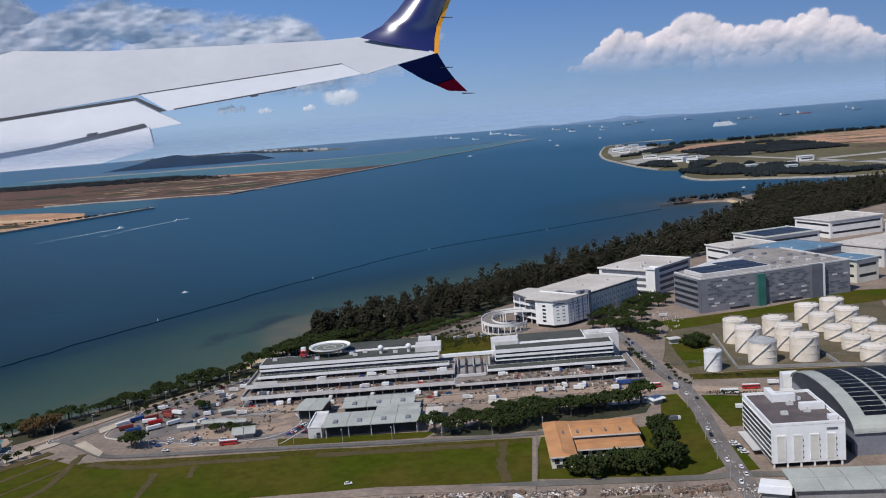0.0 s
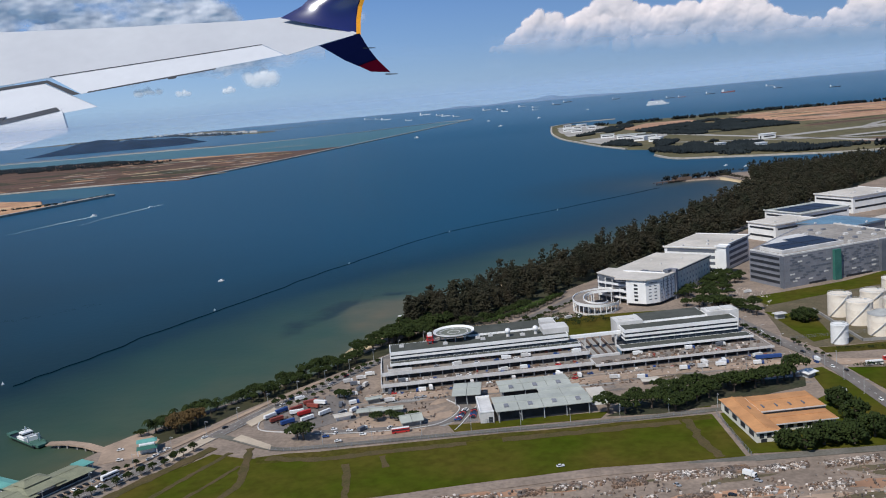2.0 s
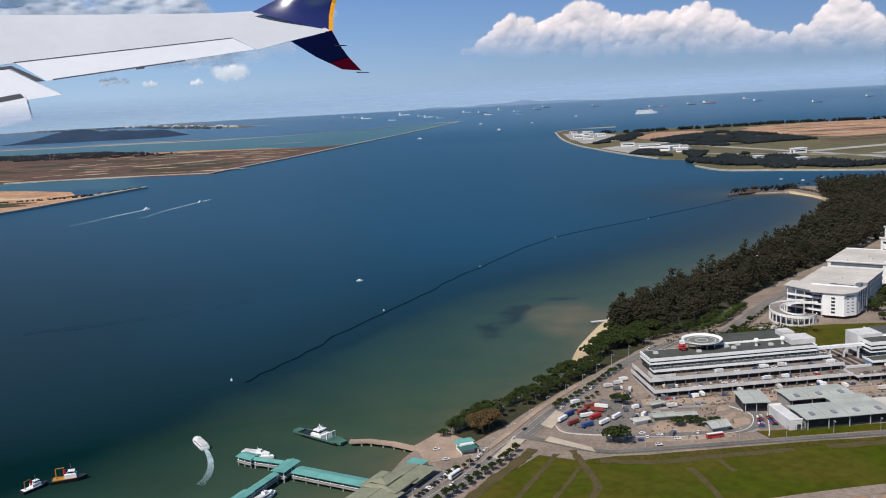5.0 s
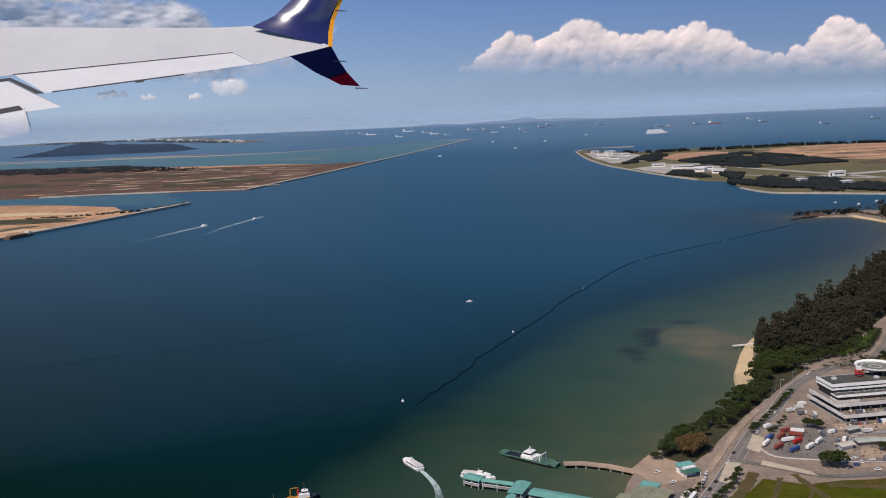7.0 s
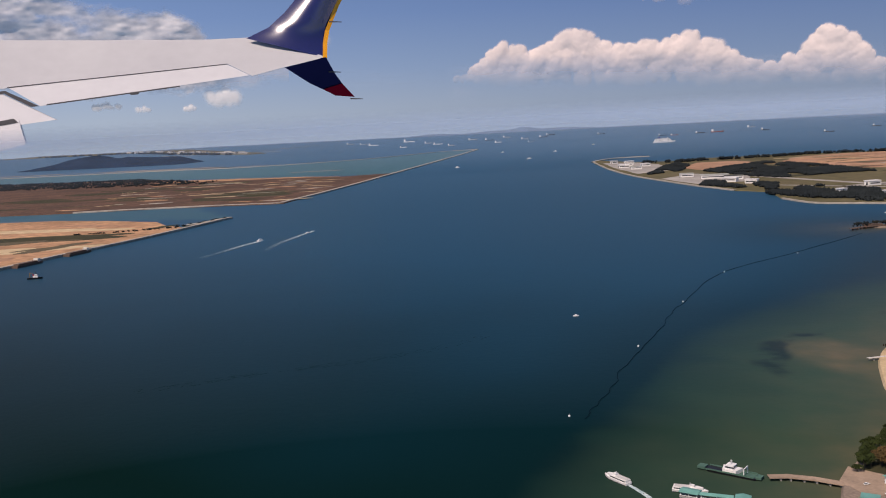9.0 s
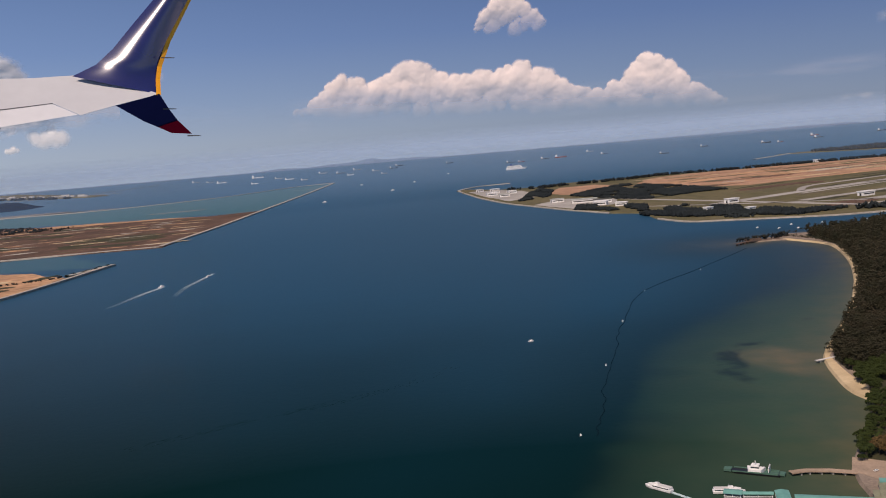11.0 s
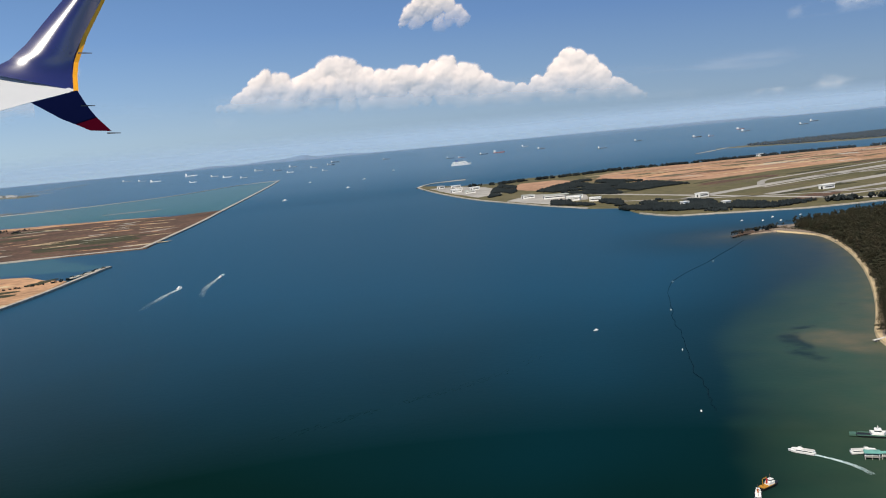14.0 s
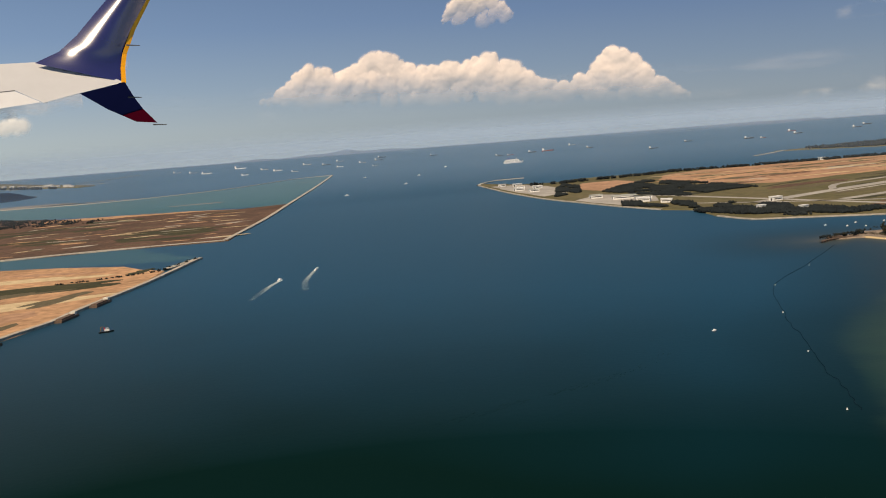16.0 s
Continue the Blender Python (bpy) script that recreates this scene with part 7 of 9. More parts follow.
def cruise_ship(x, y, turn, L):
    ob = thing("cruise_ship", pose(x, y, 0, 0, 0, turn), "large white cruise ship at anchor", "ship")
    part("hull", hull_mesh(L, L * .16, L * .07, 0.25, 0.22), WHITE, ob)
    for k in range(4):
        part("deck", boxes((-L * (.46 - .01 * k), L * (.3 - .03 * k), -L * .075, L * .075, L * (.07 + .03 * k), L * (.095 + .03 * k))), WHITE, ob)
        part("window_band", boxes((-L * .44, L * (.28 - .03 * k), -L * .07, L * .07, L * (.095 + .03 * k), L * (.1 + .03 * k))), GLASS, ob)
    part("funnel", boxes((-L * .3, -L * .2, -L * .04, L * .04, L * .19, L * .26)), BLUE, ob)
    part("mast", boxes((L * .12, L * .14, -L * .01, L * .01, L * .19, L * .25)), WHITE, ob)


cruise_ship(99, 966, 6, 23)
fleet = [(147, 1254, 16, BLACK), (160, 1240, 14, BROWNRED), (204, 1288, 18, BLACK), (228, 1290, 26, BROWNRED), (292, 1288, 18, BLACK), (297, 1057, 16, BLACK), (411, 1212, 16, BLACK),
         (459, 1127, 20, BLACK), (470, 1110, 14, BROWNRED), (-241, 1697, 30, WHITE), (-285, 1531, 24, WHITE), (-166, 1384, 20, WHITE), (-33, 1455, 18, STEEL), (0, 1537, 20, BLACK), (97, 1553, 18, BLACK),
         (-120, 1600, 22, STEEL), (-90, 1500, 20, BLACK), (-60, 1650, 22, STEEL), (-190, 1500, 18, STEEL), (20, 1700, 22, BLACK), (-320, 1650, 20, STEEL), (-360, 1750, 22, STEEL), (-140, 1280, 14, STEEL),
         (-210, 1300, 14, WHITE), (560, 1180, 20, BLACK), (620, 1300, 22, BROWNRED), (690, 1240, 20, BLACK), (780, 1350, 22, BLACK), (-30, 1250, 12, STEEL), (330, 1500, 20, STEEL), (-75, 1330, 14, WHITE)]
for n, (x, y, L, hull) in enumerate(fleet):
    cargo_ship(x, y, (n * 37) % 30 - 10, L * 0.72, hull, "cargo ship lying at anchor far out", 0.8 + 0.1 * (n % 4))

# far port buildings
rng = random.Random(8)
for i in range(34):
    t = i / 34
    x, y = -900 + 450 * t + rng.uniform(-8, 8), 1990 - 620 * t + rng.uniform(0, 12)
    ob = thing("far_building", pose(x, y, 1.0), "pale far harbour building on the opposite shore", "building", "far harbour buildings")
    w, h = rng.uniform(2, 6), rng.uniform(1.2, 4)
    part("wall", boxes((-w, w, -3, 3, 0, h)), WHITE, ob)
    part("roof", boxes((-w - .3, w + .3, -3.3, 3.3, h, h + .5)), ROOF_PALE, ob)
    part("window_band", boxes((-w * .9, w * .9, -3.05, -3.0, h * .4, h * .6)), CLAD_GREY, ob)


# headland buildings
def low_hall(x, y, turn, lx, ly, h, roof, label):
    ob = thing("airfield_building", pose(x, y, 0.36, 0, 0, turn), label, "building", "headland buildings")
    part("wall", boxes((0, lx, 0, ly, 0, h)), WHITE, ob)
    part("roof", boxes((-.2, lx + .2, -.2, ly + .2, h, h + .2)), roof, ob)
    part("window_band", boxes((.5, lx - .5, -.05, 0, h * .4, h * .65)), DARK, ob)
    part("door", boxes((-.05, 0, ly * .3, ly * .6, 0, h * .7)), DARK, ob)


for x, y, turn, lx, ly, roof in ((20, 424, -10, 12, 6, ROOF_GREY), (28, 414, -10, 8, 5, ROOF_DARK), (24, 402, -30, 6, 4, WHITE), (30, 388, -30, 5, 3, WHITE), (14, 440, 0, 6, 4, ROOF_GREY), (66, 352, 15, 5, 3, WHITE),
                                 (46, 326, 20, 3, 2, WHITE), (56, 312, 20, 3, 2, WHITE), (-2, 540, 0, 6, 5, WHITE), (4, 560, 0, 5, 4, ROOF_PALE), (2, 520, 0, 6, 3, ROOF_GREY), (8, 580, 20, 5, 4, WHITE), (0, 590, 20, 4, 3, ROOF_PALE),
                                 (12, 545, 10, 5, 4, WHITE), (110, 330, 15, 6, 3, WHITE), (62, 212, 30, 4, 2, WHITE), (66, 224, 30, 4, 2, WHITE), (230, 585, 0, 5, 3, WHITE)):
    low_hall(x, y, turn, lx, ly, 1.6, roof, "low pale building on the headland")

# ---- floating boom and buoys ----
line = [(x + 0.8 * noise.noise(Vector((i * 0.12, 3, 0))) + 0.14 * noise.noise(Vector((i * 0.5, 8, 0))), y) for i, (x, y) in enumerate(smooth_line(BOOM, 26))]
bm = bmesh.new()
for i, ((x0, y0), (x1, y1)) in enumerate(zip(line, line[1:])):
    wob = 0.25 * math.sin(i * 0.9) + 0.2 * noise.noise(Vector((i * 0.4, 0, 0)))
    d = Vector((x1 - x0, y1 - y0)).normalized() * 0.030
    c = [(x0 - d.y * (1 + wob), y0 + d.x), (x1 - d.y, y1 + d.x), (x1 + d.y, y1 - d.x), (x0 + d.y, y0 - d.x * (1 + wob))]
    prism(bm, c, -0.1, 0.06)
solid("floating_boom", bm, BOOM_BLACK, "long dark floating boom across the shallows", "boom")
for x, y in ((-63.4, 98.9), (-52.0, 127.4), (-40.5, 155.7), (-27.4, 182.3), (-7.4, 201.8)):
    ob = thing("buoy", pose(x, y, 0), "small white marker buoy", "buoy", "boom buoys")
    part("float", tube(bmesh.new(), 0, 0, -0.1, 0.13, 0.12, seg=14), WHITE, ob)
    part("topmark", tube(bmesh.new(), 0, 0, 0.13, 0.32, 0.05, 0.015, 10), WHITE, ob)


# ---- clouds ----
def cloud_material(name, light, dim, alpha):
    m = bpy.data.materials.new(name)
    m.use_nodes = True
    n, l = m.node_tree.nodes, m.node_tree.links
    p = n["Principled BSDF"]
    p.inputs["Roughness"].default_value, p.inputs["Specular IOR Level"].default_value = 1.0, 0.0
    tc, tex = n.new("ShaderNodeTexCoord"), n.new("ShaderNodeTexNoise")
    tex.inputs["Scale"].default_value, tex.inputs["Detail"].default_value = 0.012, 6
    ramp = n.new("ShaderNodeValToRGB")
    ramp.color_ramp.elements[0].position, ramp.color_ramp.elements[1].position = 0.35, 0.62
    ramp.color_ramp.elements[0].color, ramp.color_ramp.elements[1].color = (*dim, 1), (*light, 1)
    l.new(tc.outputs["Object"], tex.inputs["Vector"]), l.new(tex.outputs["Fac"], ramp.inputs["Fac"])
    l.new(ramp.outputs["Color"], p.inputs["Base Color"])
    thin = n.new("ShaderNodeAttribute")
    thin.attribute_name = "cloud_cover"
    mul = n.new("ShaderNodeMath")
    mul.operation = "MULTIPLY"
    mul.inputs[1].default_value = alpha
    l.new(thin.outputs["Fac"], mul.inputs[0]), l.new(mul.outputs[0], p.inputs["Alpha"])
    return m


CUMULUS = cloud_material("sunlit_cumulus", (0.80, 0.685, 0.625), (0.72, 0.63, 0.585), 0.92)
PUFF = cloud_material("fair_weather_cloud", (0.90, 0.88, 0.86), (0.86, 0.84, 0.82), 0.9)
HAZY = cloud_material("thin_cloud", (0.72, 0.70, 0.70), (0.62, 0.61, 0.62), 0.45)
# the second, grey tone paints the bank's own shadow into its colour
STRATUS = cloud_material("shaded_broken_cloud", (0.82, 0.80, 0.79), (0.56, 0.57, 0.60), 0.95)
FAR = 4880.0


def cloud_point(t, az, el, d=FAR):
    a, e = radians(az), radians(el)
    return eye_at(t) + Vector((math.sin(a) * math.cos(e), math.cos(a) * math.cos(e), math.sin(e))) * d


def billow(x, y, seed, octaves=5):
    """Smooth fractal noise between 0 and 1 over two arrays."""
    out, amp, total = np.zeros_like(x), 1.0, 0.0
    for k in range(octaves):
        lattice = np.random.RandomState(seed * 31 + k).rand(128, 128)
        u, v = x * 2 ** k, y * 2 ** k
        i, j = np.floor(u).astype(int), np.floor(v).astype(int)
        fu, fv = u - i, v - j
        fu, fv = fu * fu * (3 - 2 * fu), fv * fv * (3 - 2 * fv)
        i, j, i1, j1 = i % 128, j % 128, (i + 1) % 128, (j + 1) % 128
        out += amp * ((lattice[i, j] * (1 - fu) + lattice[i1, j] * fu) * (1 - fv) + (lattice[i, j1] * (1 - fu) + lattice[i1, j1] * fu) * fv)
        total, amp = total + amp, amp * 0.55
    return out / total


def cloud(name, t, rows, material, label, seed, foot=None, step=0.055, ragged=0.45, grainy=1.6, relief=0.32, soft=0.5, fall=2.1):
    """A cloud's sunlit face in relief: many round billows, their rims dissolving into the air."""
    rows = np.array(rows)
    a0, a1 = (rows[:, 0] - rows[:, 2]).min() - 0.3, (rows[:, 0] + rows[:, 2]).max() + 0.3
    e0, e1 = (rows[:, 1] - rows[:, 2]).min() - 0.3, (rows[:, 1] + rows[:, 2]).max() + 0.3
    az, el = np.arange(a0, a1, step), np.arange(e0, e1, step)
    A, E = np.meshgrid(az, el, indexing="ij")
    wa = A + 0.35 * (billow(A * 1.1 + 7, E * 1.1, seed + 1) - 0.5)
    we = E + 0.35 * (billow(A * 1.1, E * 1.1 + 9, seed + 2) - 0.5)
    bulge, rim = np.zeros_like(A), np.full_like(A, -9.0)
    for a, e, r in rows:
        d2 = ((wa - a) ** 2 + (we - e) ** 2) / r ** 2
        swell = r * np.clip(1 - d2, 0, 1) ** 0.75
        bulge = np.where(bulge > swell, bulge + 0.18 * swell, swell + 0.18 * bulge)
        rim = np.maximum(rim, 1 - np.sqrt(d2))
    fine = billow(A * grainy, E * grainy, seed)
    knob = np.abs(billow(A * 2.3, E * 2.3, seed + 5, 4) - 0.5) * 2
    bulge = 1.5 * (1 - np.exp(-bulge / 1.1))
    dens = np.clip((rim + ragged * (fine - 0.6)) / soft, 0, 1)
    dens = dens * dens * (3 - 2 * dens)
    if foot is not None:
        low = np.interp(A, (a0, a1), foot)
        dens *= np.clip((E - low + 0.6 * (fine - 0.5)) / fall, 0, 1) ** 1.2
    unit = FAR * radians(1)
    broad = billow(A * 0.9, E * 0.9, seed + 8, 3)
    dist = FAR - relief * unit * (bulge * 0.8 + 0.5 * broad + 0.10 * fine + 0.05 * (1 - knob))
    eye, ra, re = np.array(eye_at(t)), np.radians(A), np.radians(E)
    P = eye + dist[..., None] * np.stack([np.sin(ra) * np.cos(re), np.cos(ra) * np.cos(re), np.sin(re)], -1)
    idx = np.arange(A.size).reshape(A.shape)
    quads = np.stack([idx[:-1, :-1], idx[1:, :-1], idx[1:, 1:], idx[:-1, 1:]], -1).reshape(-1, 4)
    keep = dens.ravel()[quads].max(1) > 0.01
    me = bpy.data.meshes.new(name)
    me.from_pydata(P.reshape(-1, 3).tolist(), [], quads[keep].tolist())
    me.attributes.new("cloud_cover", "FLOAT", "POINT").data.foreach_set("value", dens.ravel().astype(np.float32))
    me.polygons.foreach_set("use_smooth", [True] * len(me.polygons))
    me.materials.append(material)
    return tagged(new(name, me), label, "cloud", kind="structure")


def heap(top, base, count, seed, small=0.16, large=0.75):
    """Billows that fill the sky between a cloud's base line and its humped top."""
    rng, rows = random.Random(seed), []
    az = [a for a, _ in top]
    for _ in range(count):
        a = rng.uniform(az[0], az[-1])
        hi, lo = np.interp(a, az, [e for _, e in top]), np.interp(a, (az[0], az[-1]), base)
        if hi - lo < 0.1:
            continue
        f = rng.random() ** 0.6
        r = min(large, max(small, (hi - lo) * 0.34)) * rng.uniform(0.4, 1.0)
        rows.append((a, max(lo, lo + (hi - r * 0.85 - lo) * f), r))
    return rows


TOP = [(-2.6, 2.7), (-1.5, 3.2), (-0.4, 4.1), (0.8, 5.1), (2.0, 4.2), (3.4, 4.5), (5.0, 5.65), (6.3, 4.9), (8.0, 4.2), (10.1, 4.5), (12.1, 4.85), (13.0, 4.4), (13.9, 3.6), (14.9, 2.9), (16.3, 2.7), (17.9, 3.1), (19.2, 4.5),
       (20.2, 4.3), (21.3, 3.3), (22.1, 2.5), (23.9, 1.4)]
cloud("backdrop", 12, heap(TOP, (2.4, 0.95), 760, 3, 0.12), CUMULUS, "long bank of sunlit cumulus with a hazy base", 3, (2.15, 0.75), soft=0.30, ragged=0.5)
cloud("backdrop", 12, heap([(9.1, 6.9), (9.7, 7.9), (10.8, 9.0), (11.9, 8.8), (12.7, 7.9), (13.5, 7.0)], (6.5, 6.5), 95, 5, 0.15, 0.75), CUMULUS, "small bright tuft of cumulus", 5, (5.7, 5.9), soft=0.32, ragged=0.6)
def puff(t, az, el, wide, tall, seed, material):
    """A small fair-weather cloud: a few broad billows on a flat hazy base."""
    r = random.Random(seed)
    rows = [(az + wide * r.uniform(-0.36, 0.36), el + tall * r.uniform(0.28, 0.5), tall * r.uniform(0.34, 0.5)) for _ in range(14)] + [(az + wide * 0.05, el + tall * 0.62, tall * 0.42)]
    cloud("backdrop", t, rows, material, "small low cumulus near the horizon", seed, (el - 0.3, el - 0.3), 0.04, 0.5, 1.5, 0.14, 0.8, 0.5)


puff(10, -16.8, 1.65, 2.7, 1.35, 6, PUFF)
puff(10, -18.9, 1.45, 0.9, 0.45, 7, PUFF)
puff(10, -23.6, 1.7, 2.0, 0.6, 8, PUFF)
puff(10, -21.6, 1.5, 1.2, 0.5, 9, PUFF)
puff(14, -10.6, 4.75, 1.7, 1.2, 13, HAZY)


BANK = [(-47, 9.5), (-38, 9.0), (-35.8, 9.2), (-34.6, 8.0), (-32.6, 8.6), (-30.6, 9.1), (-29.2, 8.3), (-26.8, 8.0), (-24.2, 7.7), (-22.2, 7.2), (-20.2, 7.4), (-19.0, 6.4), (-17.4, 4.6)]


def layered(name, t, top, foot, material, label, seed, wide=0.55, tall=1.0, relief=0.14, cover=0.40, soft=0.6, step=0.07, wisp=False):
    """A bank of layered cloud between two lines, its mass and its relief from one broad fractal field."""
    az0, az1 = top[0][0], top[-1][0]
    az = np.arange(az0, az1, step)
    el = np.arange(min(e for _, e in foot) - 0.4, max(e for _, e in top) + 0.8, step * min(1.0, wide / tall + 0.3))
    A, E = np.meshgrid(az, el, indexing="ij")
    field = billow(A * wide + 20, E * tall + 20, seed, 6)
    puffs = 1 - np.abs(2 * billow(A * wide * 2.2 + 5, E * tall * 1.8 + 5, seed + 3, 5) - 1)
    hi, lo = np.interp(A, [p for p, _ in top], [p for _, p in top]), np.interp(A, [p for p, _ in foot], [p for _, p in foot])
    side = np.minimum(A - az0, az1 - A)
    inner = np.minimum(np.minimum((hi - E) * 0.9, (E - lo) * 0.9), side * 0.5)
    mass = np.clip(inner, -1, 0.55) + 1.5 * (field - 0.5) + 0.35 * (puffs - 0.6) + 0.5 - cover
    if wisp:
        mass = 2.0 * (field - 0.5) + 0.5 - cover
    dens = np.clip(mass / soft, 0, 1)
    dens = dens * dens * (3 - 2 * dens) * np.clip((inner + (0.0 if wisp else 0.75)) / (0.55 if wisp else 0.3), 0, 1)
    unit = FAR * radians(1)
    broad = billow(A * wide * 0.9 + 20, E * tall * 1.1 + 20, seed, 3)
    lumps = 1 - np.abs(2 * billow(A * wide * 1.7 + 40, E * tall * 2.2 + 40, seed + 7, 3) - 1)
    dist = FAR - unit * relief * (1.25 * broad + 0.12 * lumps)
    eye, ra, re = np.array(eye_at(t)), np.radians(A), np.radians(E)
    P = eye + dist[..., None] * np.stack([np.sin(ra) * np.cos(re), np.cos(ra) * np.cos(re), np.sin(re)], -1)
    idx = np.arange(A.size).reshape(A.shape)
    quads = np.stack([idx[:-1, :-1], idx[1:, :-1], idx[1:, 1:], idx[:-1, 1:]], -1).reshape(-1, 4)
    keep = dens.ravel()[quads].max(1) > 0.01
    me = bpy.data.meshes.new(name)
    me.from_pydata(P.reshape(-1, 3).tolist(), [], quads[keep].tolist())
    me.attributes.new("cloud_cover", "FLOAT", "POINT").data.foreach_set("value", dens.ravel().astype(np.float32))
    me.polygons.foreach_set("use_smooth", [True] * len(me.polygons))
    me.materials.append(material)
    return tagged(new(name, me), label, "cloud", kind="structure")


layered("backdrop", 0, BANK, [(-47, 3.0), (-17, 2.8)], STRATUS, "large bank of white and grey cumulus", 4, soft=0.75, relief=0.26)
layered("backdrop", 12, [(29.5, 1.0), (32.5, 1.7), (35.8, 1.1)], [(29.5, 0.3), (35.8, 0.3)], HAZY, "thin wisp of cloud low in the haze", 41, 0.7, 1.6, 0.1, 0.38, 0.7, wisp=True)
layered("backdrop", 12, [(32, 5.2), (36, 6.6), (41, 5.6)], [(32, 4.6), (41, 4.6)], HAZY, "thin wisp of high cloud", 43, 0.5, 1.2, 0.1, 0.40, 0.7, wisp=True)
layered("backdrop", 10.5, [(-25, 3.4), (-21, 4.5), (-16, 4.7), (-12.8, 4.0)], [(-25, 2.9), (-12.8, 3.4)], HAZY, "soft hazy cloud low over the islands", 47, 0.5, 1.3, 0.05, -0.1, 0.8)
STREAK = cloud_material("thin_streak_cloud", (0.80, 0.76, 0.76), (0.72, 0.69, 0.70), 0.12)
layered("backdrop", 12, [(-15, 3.5), (-5, 3.9), (6, 3.0)], [(-15, 2.5), (6, 2.2)], STREAK, "thin streaks of haze over the horizon", 31, 0.22, 1.6, 0.1, 0.45, 0.9, wisp=True)
layered("backdrop", 12, [(-3, 2.4), (10, 2.2), (27, 1.3)], [(-3, 1.2), (27, 0.4)], STREAK, "thin streaks of haze under the cumulus", 33, 0.2, 1.6, 0.1, 0.45, 0.9, wisp=True)
layered("backdrop", 0, [(-6, 3.6), (14, 3.4), (34, 3.4)], [(-6, 2.2), (34, 1.6)], STREAK, "thin streaks of haze over the horizon", 38, 0.2, 1.5, 0.1, 0.48, 0.9, wisp=True)

# humid haze over the strait: thin bluish sheets far out stand in for it, densest at the horizon
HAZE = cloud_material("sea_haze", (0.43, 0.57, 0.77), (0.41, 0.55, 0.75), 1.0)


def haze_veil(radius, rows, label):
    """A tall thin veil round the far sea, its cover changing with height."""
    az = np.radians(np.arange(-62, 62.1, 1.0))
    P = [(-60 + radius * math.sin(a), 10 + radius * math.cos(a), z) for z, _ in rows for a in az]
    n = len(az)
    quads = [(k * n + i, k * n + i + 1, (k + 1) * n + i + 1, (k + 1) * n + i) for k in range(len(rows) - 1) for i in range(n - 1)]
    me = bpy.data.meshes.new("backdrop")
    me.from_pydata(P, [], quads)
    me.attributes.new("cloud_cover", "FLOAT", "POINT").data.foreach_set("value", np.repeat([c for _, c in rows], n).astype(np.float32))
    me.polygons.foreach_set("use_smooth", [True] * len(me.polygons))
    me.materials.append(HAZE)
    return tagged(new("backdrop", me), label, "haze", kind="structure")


haze_veil(560, [(4, 0.0), (10, 0.07), (20, 0.14), (30, 0.13), (42, 0.0)], "thin haze sheet over the strait")
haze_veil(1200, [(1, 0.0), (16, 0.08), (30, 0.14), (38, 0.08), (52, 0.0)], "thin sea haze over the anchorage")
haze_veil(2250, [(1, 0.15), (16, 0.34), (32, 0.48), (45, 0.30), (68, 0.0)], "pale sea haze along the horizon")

# ---- aircraft wing ----
# The wing flies along with the view, always in the same quarter of the sky. Standing still, it can only do so
# from far off, as the clouds do, so it hangs beyond the sea's edge at the size that it fills in the sky.
WING_D = 4250.0
wing_at = cloud_point(9, -10.65, 4.4, WING_D)
heading = (wing_at - eye_at(9)).normalized()
across = heading.cross(Vector((0, 0, 1))).normalized()
upward = across.cross(heading)
turned = Matrix((across, heading, upward)).transposed().to_4x4()
UNIT = WING_D / 1605.0
wing = thing("aircraft_wing", Matrix.Translation(wing_at) @ turned @ pose(0, 0, 0, 0, 2.66, 0) @ Matrix.Scale(UNIT, 4), "grey-white airliner wing with blue winglet and flaps out", "wing")
WING_WHITE = mat("wing_paint", (0.54, 0.54, 0.545), 0.36, (0.49, 0.49, 0.50), 0.006, grain=0.03)
WING_EDGE = mat("flap_paint", (0.64, 0.64, 0.645), 0.34, (0.59, 0.59, 0.60), 0.006, grain=0.03)
NAVY = mat("glossy_navy_paint", (0.016, 0.017, 0.11), 0.24, (0.012, 0.013, 0.085), 0.01, grain=0.03, spec=0.9)
for socket, value in (("Coat Weight", 1.0), ("Coat Roughness", 0.2)):
    NAVY.node_tree.nodes["Principled BSDF"].inputs[socket].default_value = value
# darker matt copy of the navy paint, for the underside's shade
NAVY_LOW = mat("shaded_navy_paint", (0.010, 0.012, 0.055), 0.9, (0.008, 0.010, 0.045), 0.01, grain=0.03, spec=0.0)
ORANGE = mat("orange_edge_paint", (0.85, 0.36, 0.02), 0.4)
TIP_RED = mat("signal_red_paint", (0.17, 0.004, 0.016), 0.9, spec=0.0)
SEAM = mat("dark_seam", (0.06, 0.06, 0.065), 0.7)


def plate(pts, lean=0.8, depth=8.0, shift=0.0):
    """A panel of the wing: its outline seen along the flight line, leaning back, with thickness."""
    bm = bmesh.new()
    front = [bm.verts.new((x, z * lean + shift, z)) for x, z in pts]
    rear = [bm.verts.new((x, z * lean + shift + depth, z - depth * 0.05)) for x, z in pts]
    bm.faces.new(front), bm.faces.new(rear[::-1])
    for i in range(len(pts)):
        j = (i + 1) % len(pts)
        bm.faces.new((front[i], rear[i], rear[j], front[j]))
    return bm


part("upper_skin", plate([(-1000, 40), (-604, 25), (-400, 26), (-200, 29), (-134, 33), (-109, 30), (-60, 22), (0, 0), (-70, -17), (-122, -31), (-164, -12), (-499, -50), (-620, -66), (-1000, -118)], 1.6, 14), WING_WHITE, wing, "smooth grey-white upper skin")
part("aileron", plate([(-499, -49), (-164, -13), (-126, -30), (-439, -76)], 1.6, 6, -2), WING_EDGE, wing)
